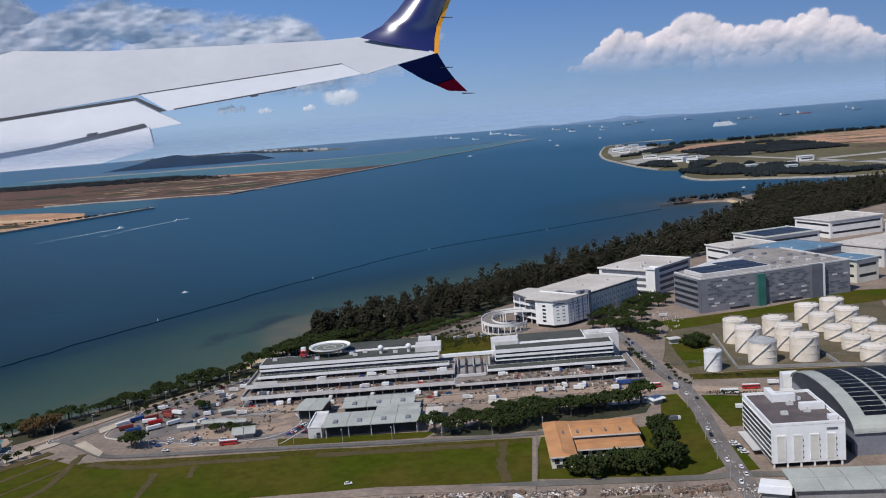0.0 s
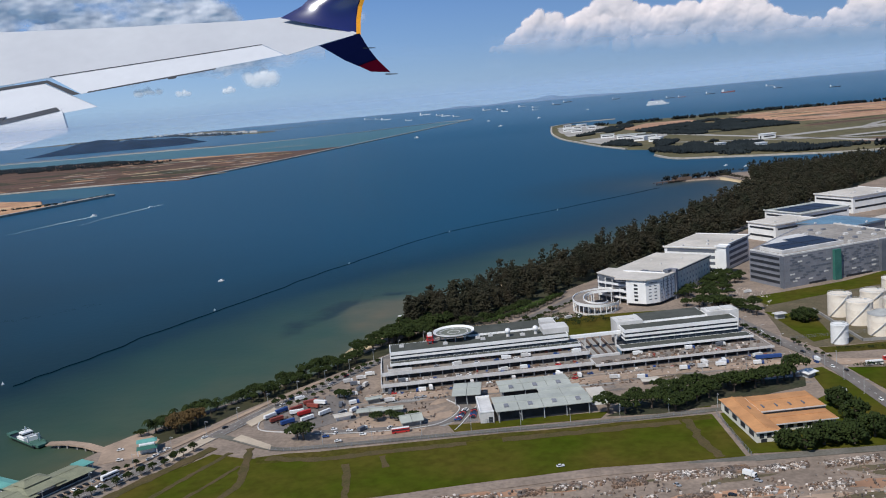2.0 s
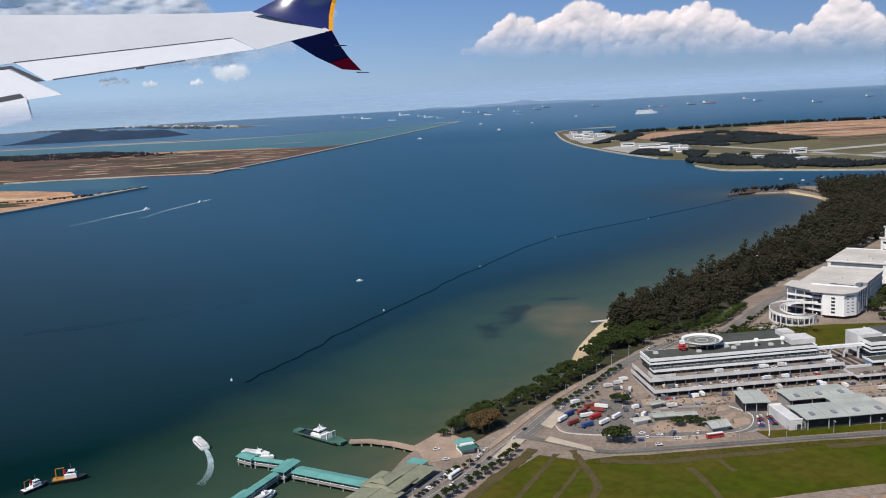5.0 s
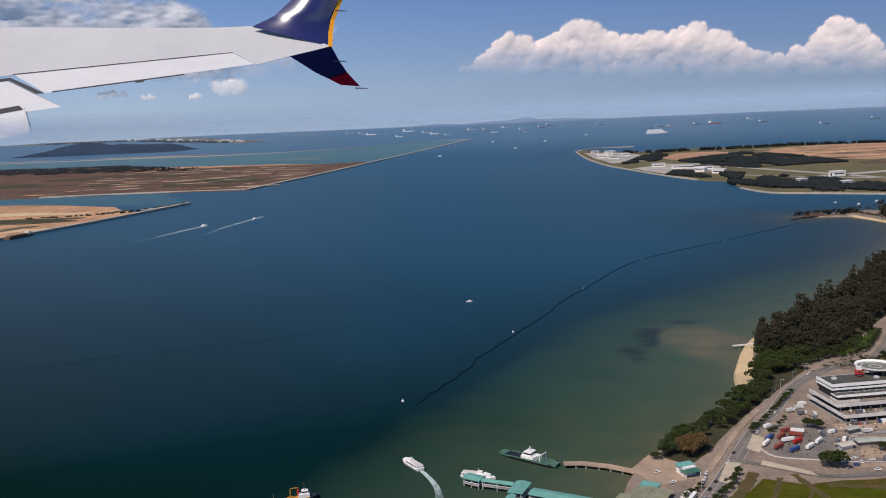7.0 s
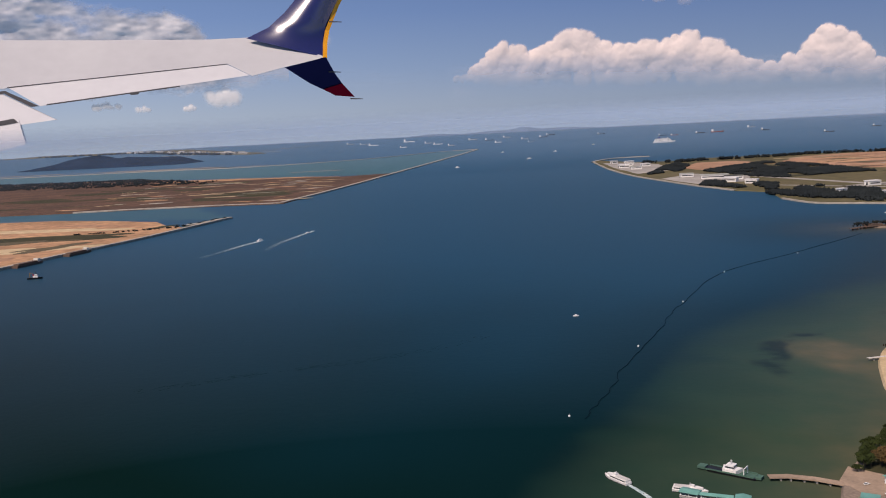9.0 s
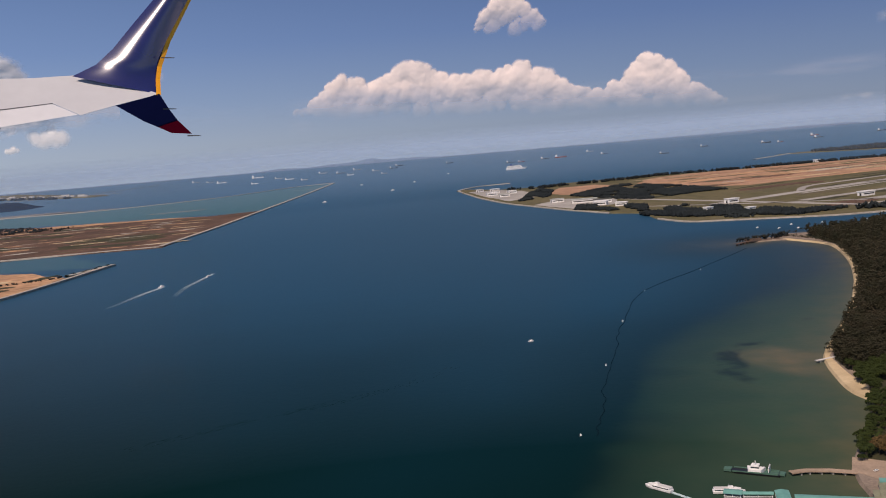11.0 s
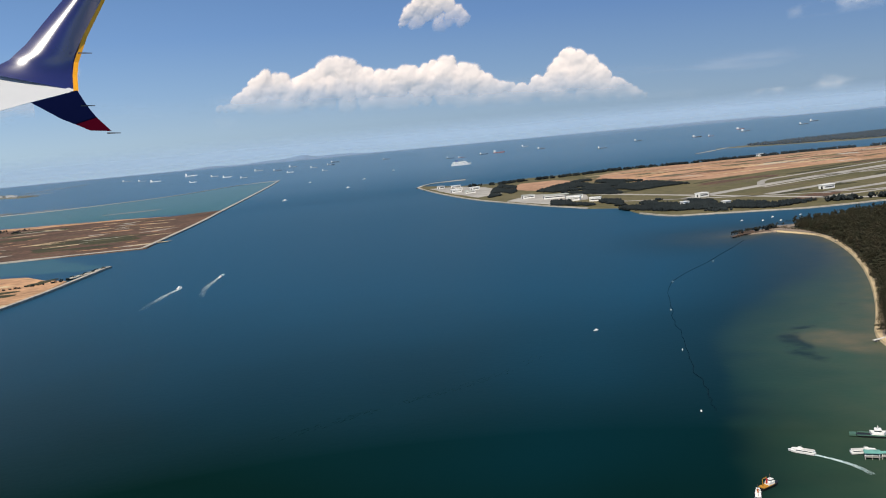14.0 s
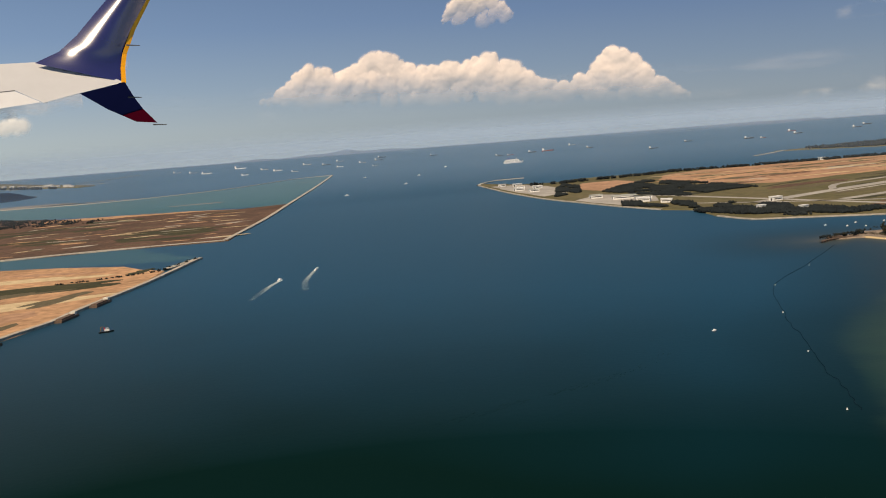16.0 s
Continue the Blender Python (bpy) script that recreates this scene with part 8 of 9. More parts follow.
part("flap", plate([(-1000, -112), (-600, -70), (-505, -58), (-409, -95), (-604, -122), (-1000, -176)], 1.6, 7, -3), WING_EDGE, wing, "extended white flap")
part("flap", plate([(-1000, -172), (-604, -120), (-462, -95), (-439, -127), (-604, -168), (-1000, -260)], 1.6, 7, -5), WING_EDGE, wing, "extended white flap")
part("seam", plate([(-499, -48.6), (-164, -11.4), (-164, -12.6), (-499, -50)], 1.6, 2, -3), SEAM, wing)
part("seam", plate([(-430, -73), (-235, -46), (-235, -48), (-430, -75)], 1.6, 2, -4), SEAM, wing)
part("seam", plate([(-1000, -110), (-604, -66), (-500, -54), (-440, -76), (-452, -77), (-500, -58), (-604, -70), (-1000, -116)], 1.6, 2, -5), SEAM, wing)
part("seam", plate([(-1000, -168), (-604, -118), (-470, -93), (-462, -98), (-604, -125), (-1000, -178)], 1.6, 2, -7), SEAM, wing)
for x, z in ((-302, -57), (-548, -105)):
    part("flap_bracket", plate([(x - 8, z), (x + 8, z + 2), (x + 5, z - 2), (x - 5, z - 3)], 1.6, 4, -8), SEAM, wing)
fairing = part("flap_fairing", plate([(-640, -160), (-600, -168), (-565, -172), (-459, -241), (-436, -250), (-440, -278), (-470, -280), (-604, -253), (-700, -235)], 1.0, 30, -190), WING_WHITE, wing, "white canoe-shaped flap fairing")
part("fairing_tip", plate([(-459, -240), (-436, -248), (-439, -278), (-468, -281)], 1.0, 31, -191), TIP_RED, fairing, "red fairing tip")


def sweep(z):
    """How far the winglet has curled back at a height over the wing tip."""
    z = max(0.0, z)
    return 0.30 * z + 29.0 * math.erf(z / 30)


def winglet():
    """The swept blade that curls up out of the wing tip."""
    bm, rows, n = bmesh.new(), [], 16
    lead = [(-136, 31), (-98, 50), (-70, 76), (-40, 112), (8, 168), (52, 232)]
    trail = [(0, -1), (1, 25), (5, 46), (22, 88), (66, 168), (96, 232)]
    for k in range(26):
        s = k / 25 * (len(lead) - 1)
        i, f = min(int(s), len(lead) - 2), s - min(int(s), len(lead) - 2)
        a, b = Vector(lead[i]).lerp(Vector(lead[i + 1]), f), Vector(trail[i]).lerp(Vector(trail[i + 1]), f)
        row = []
        for j in range(n + 1):
            u = j / n
            p = a.lerp(b, u)
            back = sweep(p.y) + (14 * u * u - 18 * math.sin(math.pi * u)) * min(1.0, 0.1 + max(0.0, p.y) / 60)
            row.append(bm.verts.new((p.x, back, p.y)))
        rows.append(row)
    for r0, r1 in zip(rows, rows[1:]):
        for j in range(n):
            bm.faces.new((r0[j], r0[j + 1], r1[j + 1], r1[j]))
    blade = part("winglet", bm, NAVY, wing, "glossy navy blue winglet", smooth=True)
    bm = bmesh.new()
    band = [(0, -2), (1, 25), (5, 46), (22, 88), (66, 168), (96, 232)]
    deep = [sweep(z) + 14 * min(1.0, 0.1 + max(0.0, z) / 60) - 3 for x, z in band]
    lo = [bm.verts.new((x + 2, d, z)) for (x, z), d in zip(band, deep)]
    hi = [bm.verts.new((x - 5.5, d - 3, z)) for (x, z), d in zip(band, deep)]
    lo2 = [bm.verts.new((x + 2, d + 9, z)) for (x, z), d in zip(band, deep)]
    for i in range(len(band) - 1):
        bm.faces.new((hi[i], lo[i], lo[i + 1], hi[i + 1])), bm.faces.new((lo[i], lo2[i], lo2[i + 1], lo[i + 1]))
    part("edge_stripe", bm, ORANGE, blade, "orange trailing-edge stripe")
    for x, z in ((7, 62), (4, -24), (41, -70)):
        part("static_wick", plate([(x, z), (x + 22, z - 1), (x + 22, z - 2.2), (x, z - 2.5)], 0.2, 1, 30), SEAM, blade)


winglet()
blade = part("lower_blade", plate([(-74, -16), (-44, -8), (0, 0), (14, -26), (32, -52), (51, -71), (16, -68), (-29, -46)], -1.3, 5, -6), NAVY_LOW, wing, "dark blue lower blade")
part("blade_tip", plate([(-6, -57), (28, -46), (51, -71), (16, -68.5)], -1.3, 6, -9), TIP_RED, blade, "dark red blade tip")


# ---- vehicles ----
def wheel_parts(ob, spots, r, w):
    for x, y in spots:
        bm = bmesh.new()
        bmesh.ops.create_cone(bm, cap_ends=True, segments=10, radius1=r, radius2=r, depth=w, matrix=pose(x, y, r, 90))
        part("wheel", bm, RUBBER, ob)


def car_proto(paint, label):
    ob = thing("car", place(0, 0), label, "car", "cars")
    L, W = 0.50, 0.205
    bm = bmesh.new()
    prof = [(-L / 2, .05), (L / 2, .05), (L / 2, .10), (L * .46, .115), (L * .2, .125), (-L * .46, .125), (-L / 2, .11)]
    row = [[bm.verts.new((x, y, z)) for x, z in prof] for y in (-W / 2, W / 2)]
    for k in range(len(prof)):
        q = (k + 1) % len(prof)
        bm.faces.new((row[0][k], row[0][q], row[1][q], row[1][k]))
    bm.faces.new(row[0]), bm.faces.new(row[1][::-1])
    part("body", bm, paint, ob)
    bm = bmesh.new()
    lo = [bm.verts.new(p) for p in ((-.21, -.09, .124), (.11, -.09, .124), (.11, .09, .124), (-.21, .09, .124))]
    hi = [bm.verts.new(p) for p in ((-.16, -.075, .178), (.03, -.075, .178), (.03, .075, .178), (-.16, .075, .178))]
    for k in range(4):
        bm.faces.new((lo[k], lo[(k + 1) % 4], hi[(k + 1) % 4], hi[k]))
    bm.faces.new(hi)
    glass = part("glasshouse", bm, GLASS, ob)
    part("roof", boxes((-.155, .025, -.073, .073, .179, .186)), paint, glass)
    wheel_parts(ob, ((-.15, -.095), (.15, -.095), (-.15, .095), (.15, .095)), .036, .03)
    return ob


def truck_proto(cab, body, label, L=0.85, H=0.36):
    ob = thing("truck", place(0, 0), label, "truck", "trucks")
    part("chassis", boxes((-L / 2, L / 2, -.1, .1, .06, .09)), RUBBER, ob)
    part("cargo_box", boxes((-L / 2, L / 2 - .24, -.14, .14, .095, H)), body, ob)
    cab_body = part("cab", prism(bmesh.new(), [(L / 2 - .22, -.135), (L / 2 - .02, -.13), (L / 2 - .02, .13), (L / 2 - .22, .135)], .07, .3), cab, ob)
    part("windscreen", boxes((L / 2 - .02, L / 2 - .012, -.115, .115, .19, .27)), GLASS, cab_body)
    wheel_parts(ob, ((-L / 2 + .15, -.12), (L / 2 - .14, -.12), (-L / 2 + .15, .12), (L / 2 - .14, .12)), .058, .05)
    return ob


def container_proto(paint, label):
    ob = thing("container_trailer", place(0, 0), label, "trailer", "container trailers")
    part("chassis", boxes((-.56, .56, -.11, .11, .09, .13)), RUBBER, ob)
    box_body = part("container", boxes((-.56, .56, -.125, .125, .135, .39)), paint, ob)
    for i in range(5):
        part("rib", boxes((-.54 + i * .26, -.505 + i * .26, -.132, .132, .14, .385)), paint, box_body)
    part("door", boxes((-.57, -.562, -.115, .115, .15, .38)), paint, box_body)
    wheel_parts(ob, ((-.42, -.1), (-.29, -.1), (-.42, .1), (-.29, .1), (.42, -.1), (.42, .1)), .058, .05)
    return ob


def bus_proto(paint, label):
    ob = thing("bus", place(0, 0), label, "bus", "buses")
    coach = part("body", boxes((-.66, .66, -.145, .145, .05, .36)), paint, ob)
    part("window_band", boxes((-.64, .667, -.149, .149, .19, .29)), GLASS, coach)
    part("roof", boxes((-.65, .65, -.13, .13, .36, .38)), WHITE, ob)
    wheel_parts(ob, ((-.42, -.13), (.42, -.13), (-.42, .13), (.42, .13)), .058, .04)
    return ob


CARS = [car_proto(WHITE, "white car with dark windows"), car_proto(WHITE, "white car with dark windows"), car_proto(SILVER, "silver car with dark windows"), car_proto(BLACK, "black car with dark windows"), car_proto(RED, "red car with dark windows"), car_proto(BLUE, "dark blue car with dark windows")]
TRUCKS = [truck_proto(WHITE, WHITE, "white box truck on wheels"), truck_proto(WHITE, FASCIA, "box truck with a pale grey body"), truck_proto(BLUE, WHITE, "box truck with a blue cab"), truck_proto(WHITE, CLAD_DARK, "truck with a dark covered body")]
BOXES = [container_proto(BROWNRED, "trailer carrying an oxide red container"), container_proto(BLUE, "trailer carrying a blue container"), container_proto(WHITE, "trailer carrying a white container"), container_proto(RED, "trailer carrying a red container")]
BUSES = [bus_proto(RED, "red and white single-deck bus"), bus_proto(WHITE, "white coach with dark windows")]
used = set()


def park(proto, at):
    """The first call moves the pattern itself into place; later ones copy it."""
    if proto.name in used:
        return copy_thing(proto, at)
    used.add(proto.name)
    proto.matrix_world = at
    return proto


rng = random.Random(21)
# lorry park
for n, (x, y, a) in enumerate(((-30.3, 85.4, 52), (-29.2, 85.8, 48), (-28.2, 84.6, 42), (-27.5, 87.0, -18), (-30.1, 83.4, 44), (-29.0, 82.7, 40), (-27.6, 83.3, 48), (-26.5, 84.5, 52), (-27.9, 86.2, -20), (-30.9, 84.2, 55), (-28.9, 84.9, 20), (-28.4, 87.2, 30))):
    park(BOXES[(1, 0, 3, 2, 0, 1, 2, 2, 0, 2, 2, 0)[n]], place(x, y, a, 0.374))
for x, y, a in ((-26.0, 88.6, 20), (-25.2, 89.0, 20), (-25.6, 86.4, 95), (-24.6, 86.8, 30), (-24.9, 90.4, 80), (-24.6, 91.4, 80), (-25.6, 91.8, 15), (-26.4, 92.6, 25), (-25.4, 93.4, 20), (-24.8, 94.4, 20), (-29.6, 88.4, 35), (-24.2, 85.0, 60), (-25.0, 84.4, 60)):
    park(rng.choice(TRUCKS), place(x, y, a, 0.352 if x > -24.8 or y > 88.7 else 0.374))
for x, y, a in ((-24.6, 80.2, 80), (-23.6, 80.6, 10), (-22.4, 79.7, 5), (-20.6, 80.9, 60), (-25.2, 79.6, 15), (-24.9, 81.0, 15)):
    park(rng.choice(CARS), place(x, y, a, 0.374))
park(BUSES[0], place(-19.6, 79.9, 15, 0.374)), park(TRUCKS[3], place(-22.6, 80.6, 60, 0.374))
park(BUSES[0], place(18.6, 91.3, 5, 0.402)), park(BUSES[0], place(11.2, 92.1, 8, 0.402)), park(BUSES[1], place(16.9, 90.2, 5, 0.402)), park(BUSES[1], place(-15.4, 87.0, 10, 0.402))
# apron and decks of the cargo terminals
for i in range(15):
    u = 1.0 + i * 1.18 + rng.uniform(-.2, .2)
    if i % 3 == 0:
        park(rng.choice(TRUCKS), CARGO @ pose(u, -0.22 + rng.uniform(0, .1), 0.012, 0, 0, 90 + rng.uniform(-8, 8)))
for i in range(9):
    u = rng.uniform(0.6, 18)
    park(rng.choice(TRUCKS + CARS), CARGO @ pose(u, rng.uniform(-0.95, -0.5), 0.003, 0, 0, rng.choice((0, 180)) + rng.uniform(-6, 6)))
for i in range(18):
    u = 1.2 + i * 0.95
    if rng.random() < 0.28:
        park(rng.choice(TRUCKS + CARS), CARGO @ pose(u, 0.72, 0.567, 0, 0, rng.choice((0, 180, 90)) if i % 3 else 0))
for i in range(17):
    if rng.random() < 0.5:
        park(rng.choice(CARS + TRUCKS[:2]), CARGO @ pose(3.4 + i * 0.87, 2.1 + rng.uniform(-.2, .3), 1.127, 0, 0, rng.choice((0, 90, 180))))
for i in range(13):
    if rng.random() < 0.3:
        park(rng.choice(TRUCKS), CARGO @ pose(21.6 + i * 0.92, 1.0 + rng.uniform(-.1, .2), 0.567, 0, 0, rng.choice((0, 90))))
        park(rng.choice(CARS), CARGO @ pose(20.4 + i * 0.98, 0.1, 0.567, 0, 0, rng.choice((0, 90))))
for x, y, a in ((-1.2, 89.6, 8), (2.4, 91.4, 8), (3.9, 91.6, 5), (5.4, 91.9, 8), (8.4, 91.8, 8), (-3.4, 89.9, 8), (13.0, 92.0, 100), (20.4, 92.4, 5), (23.0, 92.6, 5)):
    park(rng.choice(TRUCKS), place(x, y, a, 0.352 if a > 90 and x < 12 else 0.402))
park(BOXES[1], place(10.0, 93.3, 8, 0.352)), park(BOXES[1], place(9.0, 93.2, 8, 0.352))
for t in (0.05, 0.16, 0.2, 0.27, 0.5, 0.86):
    x, y = 8.9 + 7.2 * t, 108 - 33 * t
    park(rng.choice(CARS), place(x + (0.35 if t < 0.6 else -0.2), y, 104, 0.406))
for i in range(9):
    park(rng.choice(CARS), place(-15.6 + 0.05 * i, 81.9 + i * 0.27, 172, 0.376))
    if i < 7:
        park(rng.choice(CARS), place(-14.5, 82.2 + i * 0.28, 172, 0.376))
for i in range(5):
    park(rng.choice(CARS[:4]), place(16.1 + i * 0.13, 79.6 - i * 0.46, 10, 0.374))
for i in range(12):
    park(rng.choice(CARS[:4]), place(-41.6 + i * 0.22, 69.9 + i * 0.43, 154, 0.38))
for x, y, a in ((-36.7, 76.6, 62), (-34.9, 80.4, 62), (-34.0, 82.4, 62), (-38.2, 73.6, 62), (-30.4, 88.7, 60), (-27.0, 94.4, 60)):
    park(rng.choice(CARS), place(x, y, a, 0.402))
for x, y in ((-40.8, 78.6), (-39.9, 76.6)):
    park(CARS[0], place(x, y, 20, 0.382))
park(BUSES[1], place(-39.05, 73.5, 62, 0.405))
park(TRUCKS[0], place(17.4, 86.6, 10, 0.374)), park(TRUCKS[3], place(12.6, 84.2, 20, 0.352)), park(CARS[0], place(-24.0, 78.5, 10, 0.412)), park(CARS[0], place(-8.0, 72.6, 20, 0.38))
for x, y, a in ((12.0, 114.0, 30), (11.2, 116.4, 60), (12.8, 117.6, 20), (9.4, 114.2, 50), (10.4, 119.0, 50), (-8.2, 110.4, 40), (-6.8, 110.8, 40), (-5.6, 111.2, 60)):
    park(rng.choice(CARS[:4] + TRUCKS[:2]), place(x, y, a, 0.352))

# small sheds on the forecourt
gable_shed("site_office", place(-25.2, 82.8, 22), 1.3, 0.7, 0.32, ROOF_PALE, WHITE, "small site office with a pale roof", ribs=1, category="hut")
gable_shed("site_office", place(-23.6, 83.6, 10), 1.9, 0.8, 0.36, ROOF_GREY, CONCRETE, "small site office with a grey roof", ribs=2, category="hut")
gable_shed("site_office", place(-21.6, 83.8, 10), 1.5, 0.7, 0.36, ROOF_GREY, CONCRETE, "small site office with a grey roof", ribs=2, category="hut")
gable_shed("canteen", place(-19.6, 80.7, 20), 1.6, 1.4, 0.42, ROOF_GREY, CONCRETE, "small canteen with a ridged grey roof", rise=0.3, ribs=2, category="hut")
gable_shed("site_office", place(-23.4, 86.4, 25), 1.2, 0.5, 0.4, ROOF_GREY, CONCRETE, "narrow shelter with a curved grey roof", ribs=1, category="hut")


# ---- scrap yard and clutter ----
def clutter(name, poly, count, material, label, seed, lo=0.08, hi=0.34, heap=0.5, bare=0.0):
    """Loose building rubble and boards lying about, too many to count."""
    r = random.Random(seed)
    xs, ys = [p[0] for p in poly], [p[1] for p in poly]
    bm = bmesh.new()
    while count:
        x, y = r.uniform(min(xs), max(xs)), r.uniform(min(ys), max(ys))
        if not inside((x, y), poly) or noise.noise(Vector((x * heap, y * heap * 1.6, seed))) < bare + r.uniform(-0.35, 0.35) * (0.5 if bare else 1):
            continue
        a, l, w, h = r.uniform(0, 3.14), r.uniform(lo, hi), r.uniform(lo, hi) * 0.6, r.uniform(0.04, 0.16)
        c, s = math.cos(a), math.sin(a)
        pts = [(x + u * c - v * s, y + u * s + v * c) for u, v in ((-l / 2, -w / 2), (l / 2, -w / 2 * r.uniform(.6, 1)), (l / 2 * r.uniform(.7, 1), w / 2), (-l / 2, w / 2))]
        prism(bm, pts, LAND_Z - 0.02, LAND_Z + h)
        count -= 1
    return solid(name, bm, material, label, "rubble", "stuff")


PALE_SCRAP = mat("pale_scrap", (0.60, 0.55, 0.50), 0.8, (0.36, 0.29, 0.23), 1.5, island=0.7)
DARK_SCRAP = mat("dark_scrap", (0.15, 0.13, 0.115), 0.85, (0.22, 0.14, 0.09), 1.5, island=0.5)
SCRAPYARD = [(-21, 66.8), (-12, 68.9), (-4, 70.8), (3, 71.3), (14, 72.6), (18, 72.8), (18, 62), (-24, 60)]
clutter("scrap_heap", SCRAPYARD, 900, PALE_SCRAP, "scattered pale building scrap on the yard", 2, 0.05, 0.2, 0.7, 0.2)
clutter("scrap_heap", SCRAPYARD, 1200, DARK_SCRAP, "scattered dark and rusty scrap on the yard", 9, 0.05, 0.22, 0.75, 0.10)
for n, (x, y, lx, ly) in enumerate(((-14.9, 68.3, 1.6, 0.9), (-13.0, 68.3, 1.8, 0.8), (-9.8, 68.9, 1.6, 0.8), (-7.6, 69.6, 1.7, 0.8), (-5.8, 69.9, 0.9, 0.6), (-3.9, 69.9, 2.0, 1.1), (-1.4, 70.6, 1.8, 1.0), (0.4, 70.8, 1.9, 1.0), (2.6, 71.2, 1.6, 0.9), (5.4, 71.3, 3.0, 0.8),
                                    (9.6, 71.8, 3.4, 0.8), (13.6, 72.1, 3.2, 0.8), (-5.0, 67.3, 1.6, 0.7), (-3.2, 67.5, 1.4, 0.6), (-0.4, 67.5, 2.0, 0.8), (3.2, 68.0, 2.2, 0.8), (7.4, 68.6, 2.6, 0.8), (-10.4, 66.6, 2.4, 0.8), (-16.6, 66.4, 2.4, 0.7), (12.4, 69.2, 2.6, 0.8))):
    poly = [(x + u * lx / 2, y + v * ly / 2 + u * lx * 0.1) for u, v in ((-1, -1), (1, -1), (1, 1), (-1, 1))]
    clutter("scrap_heap", poly, int(52 * lx * ly), (PALE_SCRAP, DARK_SCRAP)[n % 3 == 2], "heap of pale and grey scrapped machinery", 40 + n, 0.07, 0.27, 0.5, -1.0)
    clutter("scrap_heap", poly, int(70 * lx * ly), DARK_SCRAP, "dark machine parts heaped on the yard", 70 + n, 0.07, 0.26, 0.5, -1.0)
clutter("rubble", [(9.6, 113.4), (13.6, 110.8), (15.6, 117.0), (12.0, 121.0)], 150, PALE_SCRAP, "pale construction rubble beside the warehouse", 5, 0.04, 0.12)
clutter("yard_clutter", [(-31, 83), (-25, 79.5), (-17.5, 79.8), (-17, 88), (-25.5, 92)], 240, DARK_SCRAP, "small dark clutter on the lorry yard", 6, 0.05, 0.2)
clutter("yard_clutter", [(-24, 86.8), (10.6, 89.2), (10.6, 93.6), (-4.4, 91.4), (-24, 88.9)], 330, DARK_SCRAP, "pallets and crates on the cargo apron", 7, 0.06, 0.24)
clutter("yard_clutter", [(-24, 86.8), (10.6, 89.2), (10.6, 93.6), (-4.4, 91.4), (-24, 88.9)], 90, PALE_SCRAP, "pale crates on the cargo apron", 8, 0.06, 0.2)


# ---- street furniture and markings ----
def spaced(line, gap):
    """Points and headings at even steps along a line."""
    line, out, left = smooth_line(line, 6), [], 0.0
    for a, b in zip(line, line[1:]):
        a, b = Vector(a), Vector(b)
        d = (b - a).length
        while left < d:
            p = a.lerp(b, left / d)
            out.append((p.x, p.y, math.degrees(math.atan2(b.y - a.y, b.x - a.x))))
            left += gap
        left -= d
    return out


COAST_ROAD = [(-49, 58), (-44, 65), (-39.6, 70.8), (-37.0, 75.4), (-34.0, 81.4), (-31.5, 86.6), (-28.0, 92.6), (-24.2, 99.6), (-18.5, 107)]
ESTATE_ROAD = [(6.6, 113), (8.8, 108.4), (12.0, 97), (13.8, 91.2), (15.2, 80), (16.5, 70), (17.2, 60)]
CROSS_ROAD = [(-24, 88.2), (-12, 88.7), (0, 91.0), (11, 92.0), (20, 90.8), (31, 90.4), (60, 90)]
RING_ROAD = [(-28.6, 77.7), (-25.5, 77.7), (-15.9, 79.0), (-4.4, 80.4), (2.7, 81.6), (8, 82.6)]
LINE_PAINT = mat("worn_road_paint", (0.62, 0.61, 0.58), 0.8, (0.40, 0.39, 0.36), 3.0, mix=0.9)


def markings(line, z, label, gap=0.75, dash=0.36, edge=0.0):
    bm = bmesh.new()
    for x, y, a in spaced(line, gap):
        c, s = math.cos(radians(a)), math.sin(radians(a))
        for off in ((0.0,) if not edge else (0.0, -edge, edge)):
            l = dash if off == 0.0 else gap * 0.97
            px, py = x - s * off, y + c * off
            prism(bm, [(px + u * c - v * s, py + u * s + v * c) for u, v in ((0, -.016), (l, -.016), (l, .016), (0, .016))], z, z + 0.005)
    return solid("road_marking", bm, LINE_PAINT, label, "road marking", "structure")


markings(COAST_ROAD, 0.401, "white dashed lines on the coast road", edge=0.58)
markings(ESTATE_ROAD, 0.405, "white dashed lines on the estate road", 0.9)
markings(CROSS_ROAD, 0.399, "worn lane lines on the cross road", 0.9, 0.3)


def street_lamp(label="slim grey street lamp with a single arm"):
    ob = thing("street_lamp", place(0, 0), label, "street lamp", "street lamps")
    part("pole", tube(bmesh.new(), 0, 0, 0, 1.12, 0.018, 0.011, 8), STEEL, ob)
    part("arm", boxes((0, 0.26, -.008, .008, 1.105, 1.12)), STEEL, ob)
    part("lamp_head", boxes((0.18, 0.32, -.02, .02, 1.095, 1.118)), FASCIA, ob)
    part("base", tube(bmesh.new(), 0, 0, 0, 0.05, 0.04, seg=8), CONCRETE, ob)
    return ob


lamp, first = street_lamp(), True
for line, side, gap in ((COAST_ROAD, 0.82, 3.4), (ESTATE_ROAD, -0.75, 3.4), (CROSS_ROAD[2:5], -0.9, 3.6), (RING_ROAD, 0.42, 3.6)):
    for x, y, a in spaced(line, gap)[1:-1]:
        c, s = math.cos(radians(a)), math.sin(radians(a))
        at = place(x - s * side, y + c * side, a - 90 if side > 0 else a + 90)
        if first:
            lamp.matrix_world, first = at, False
        else:
            copy_thing(lamp, at)


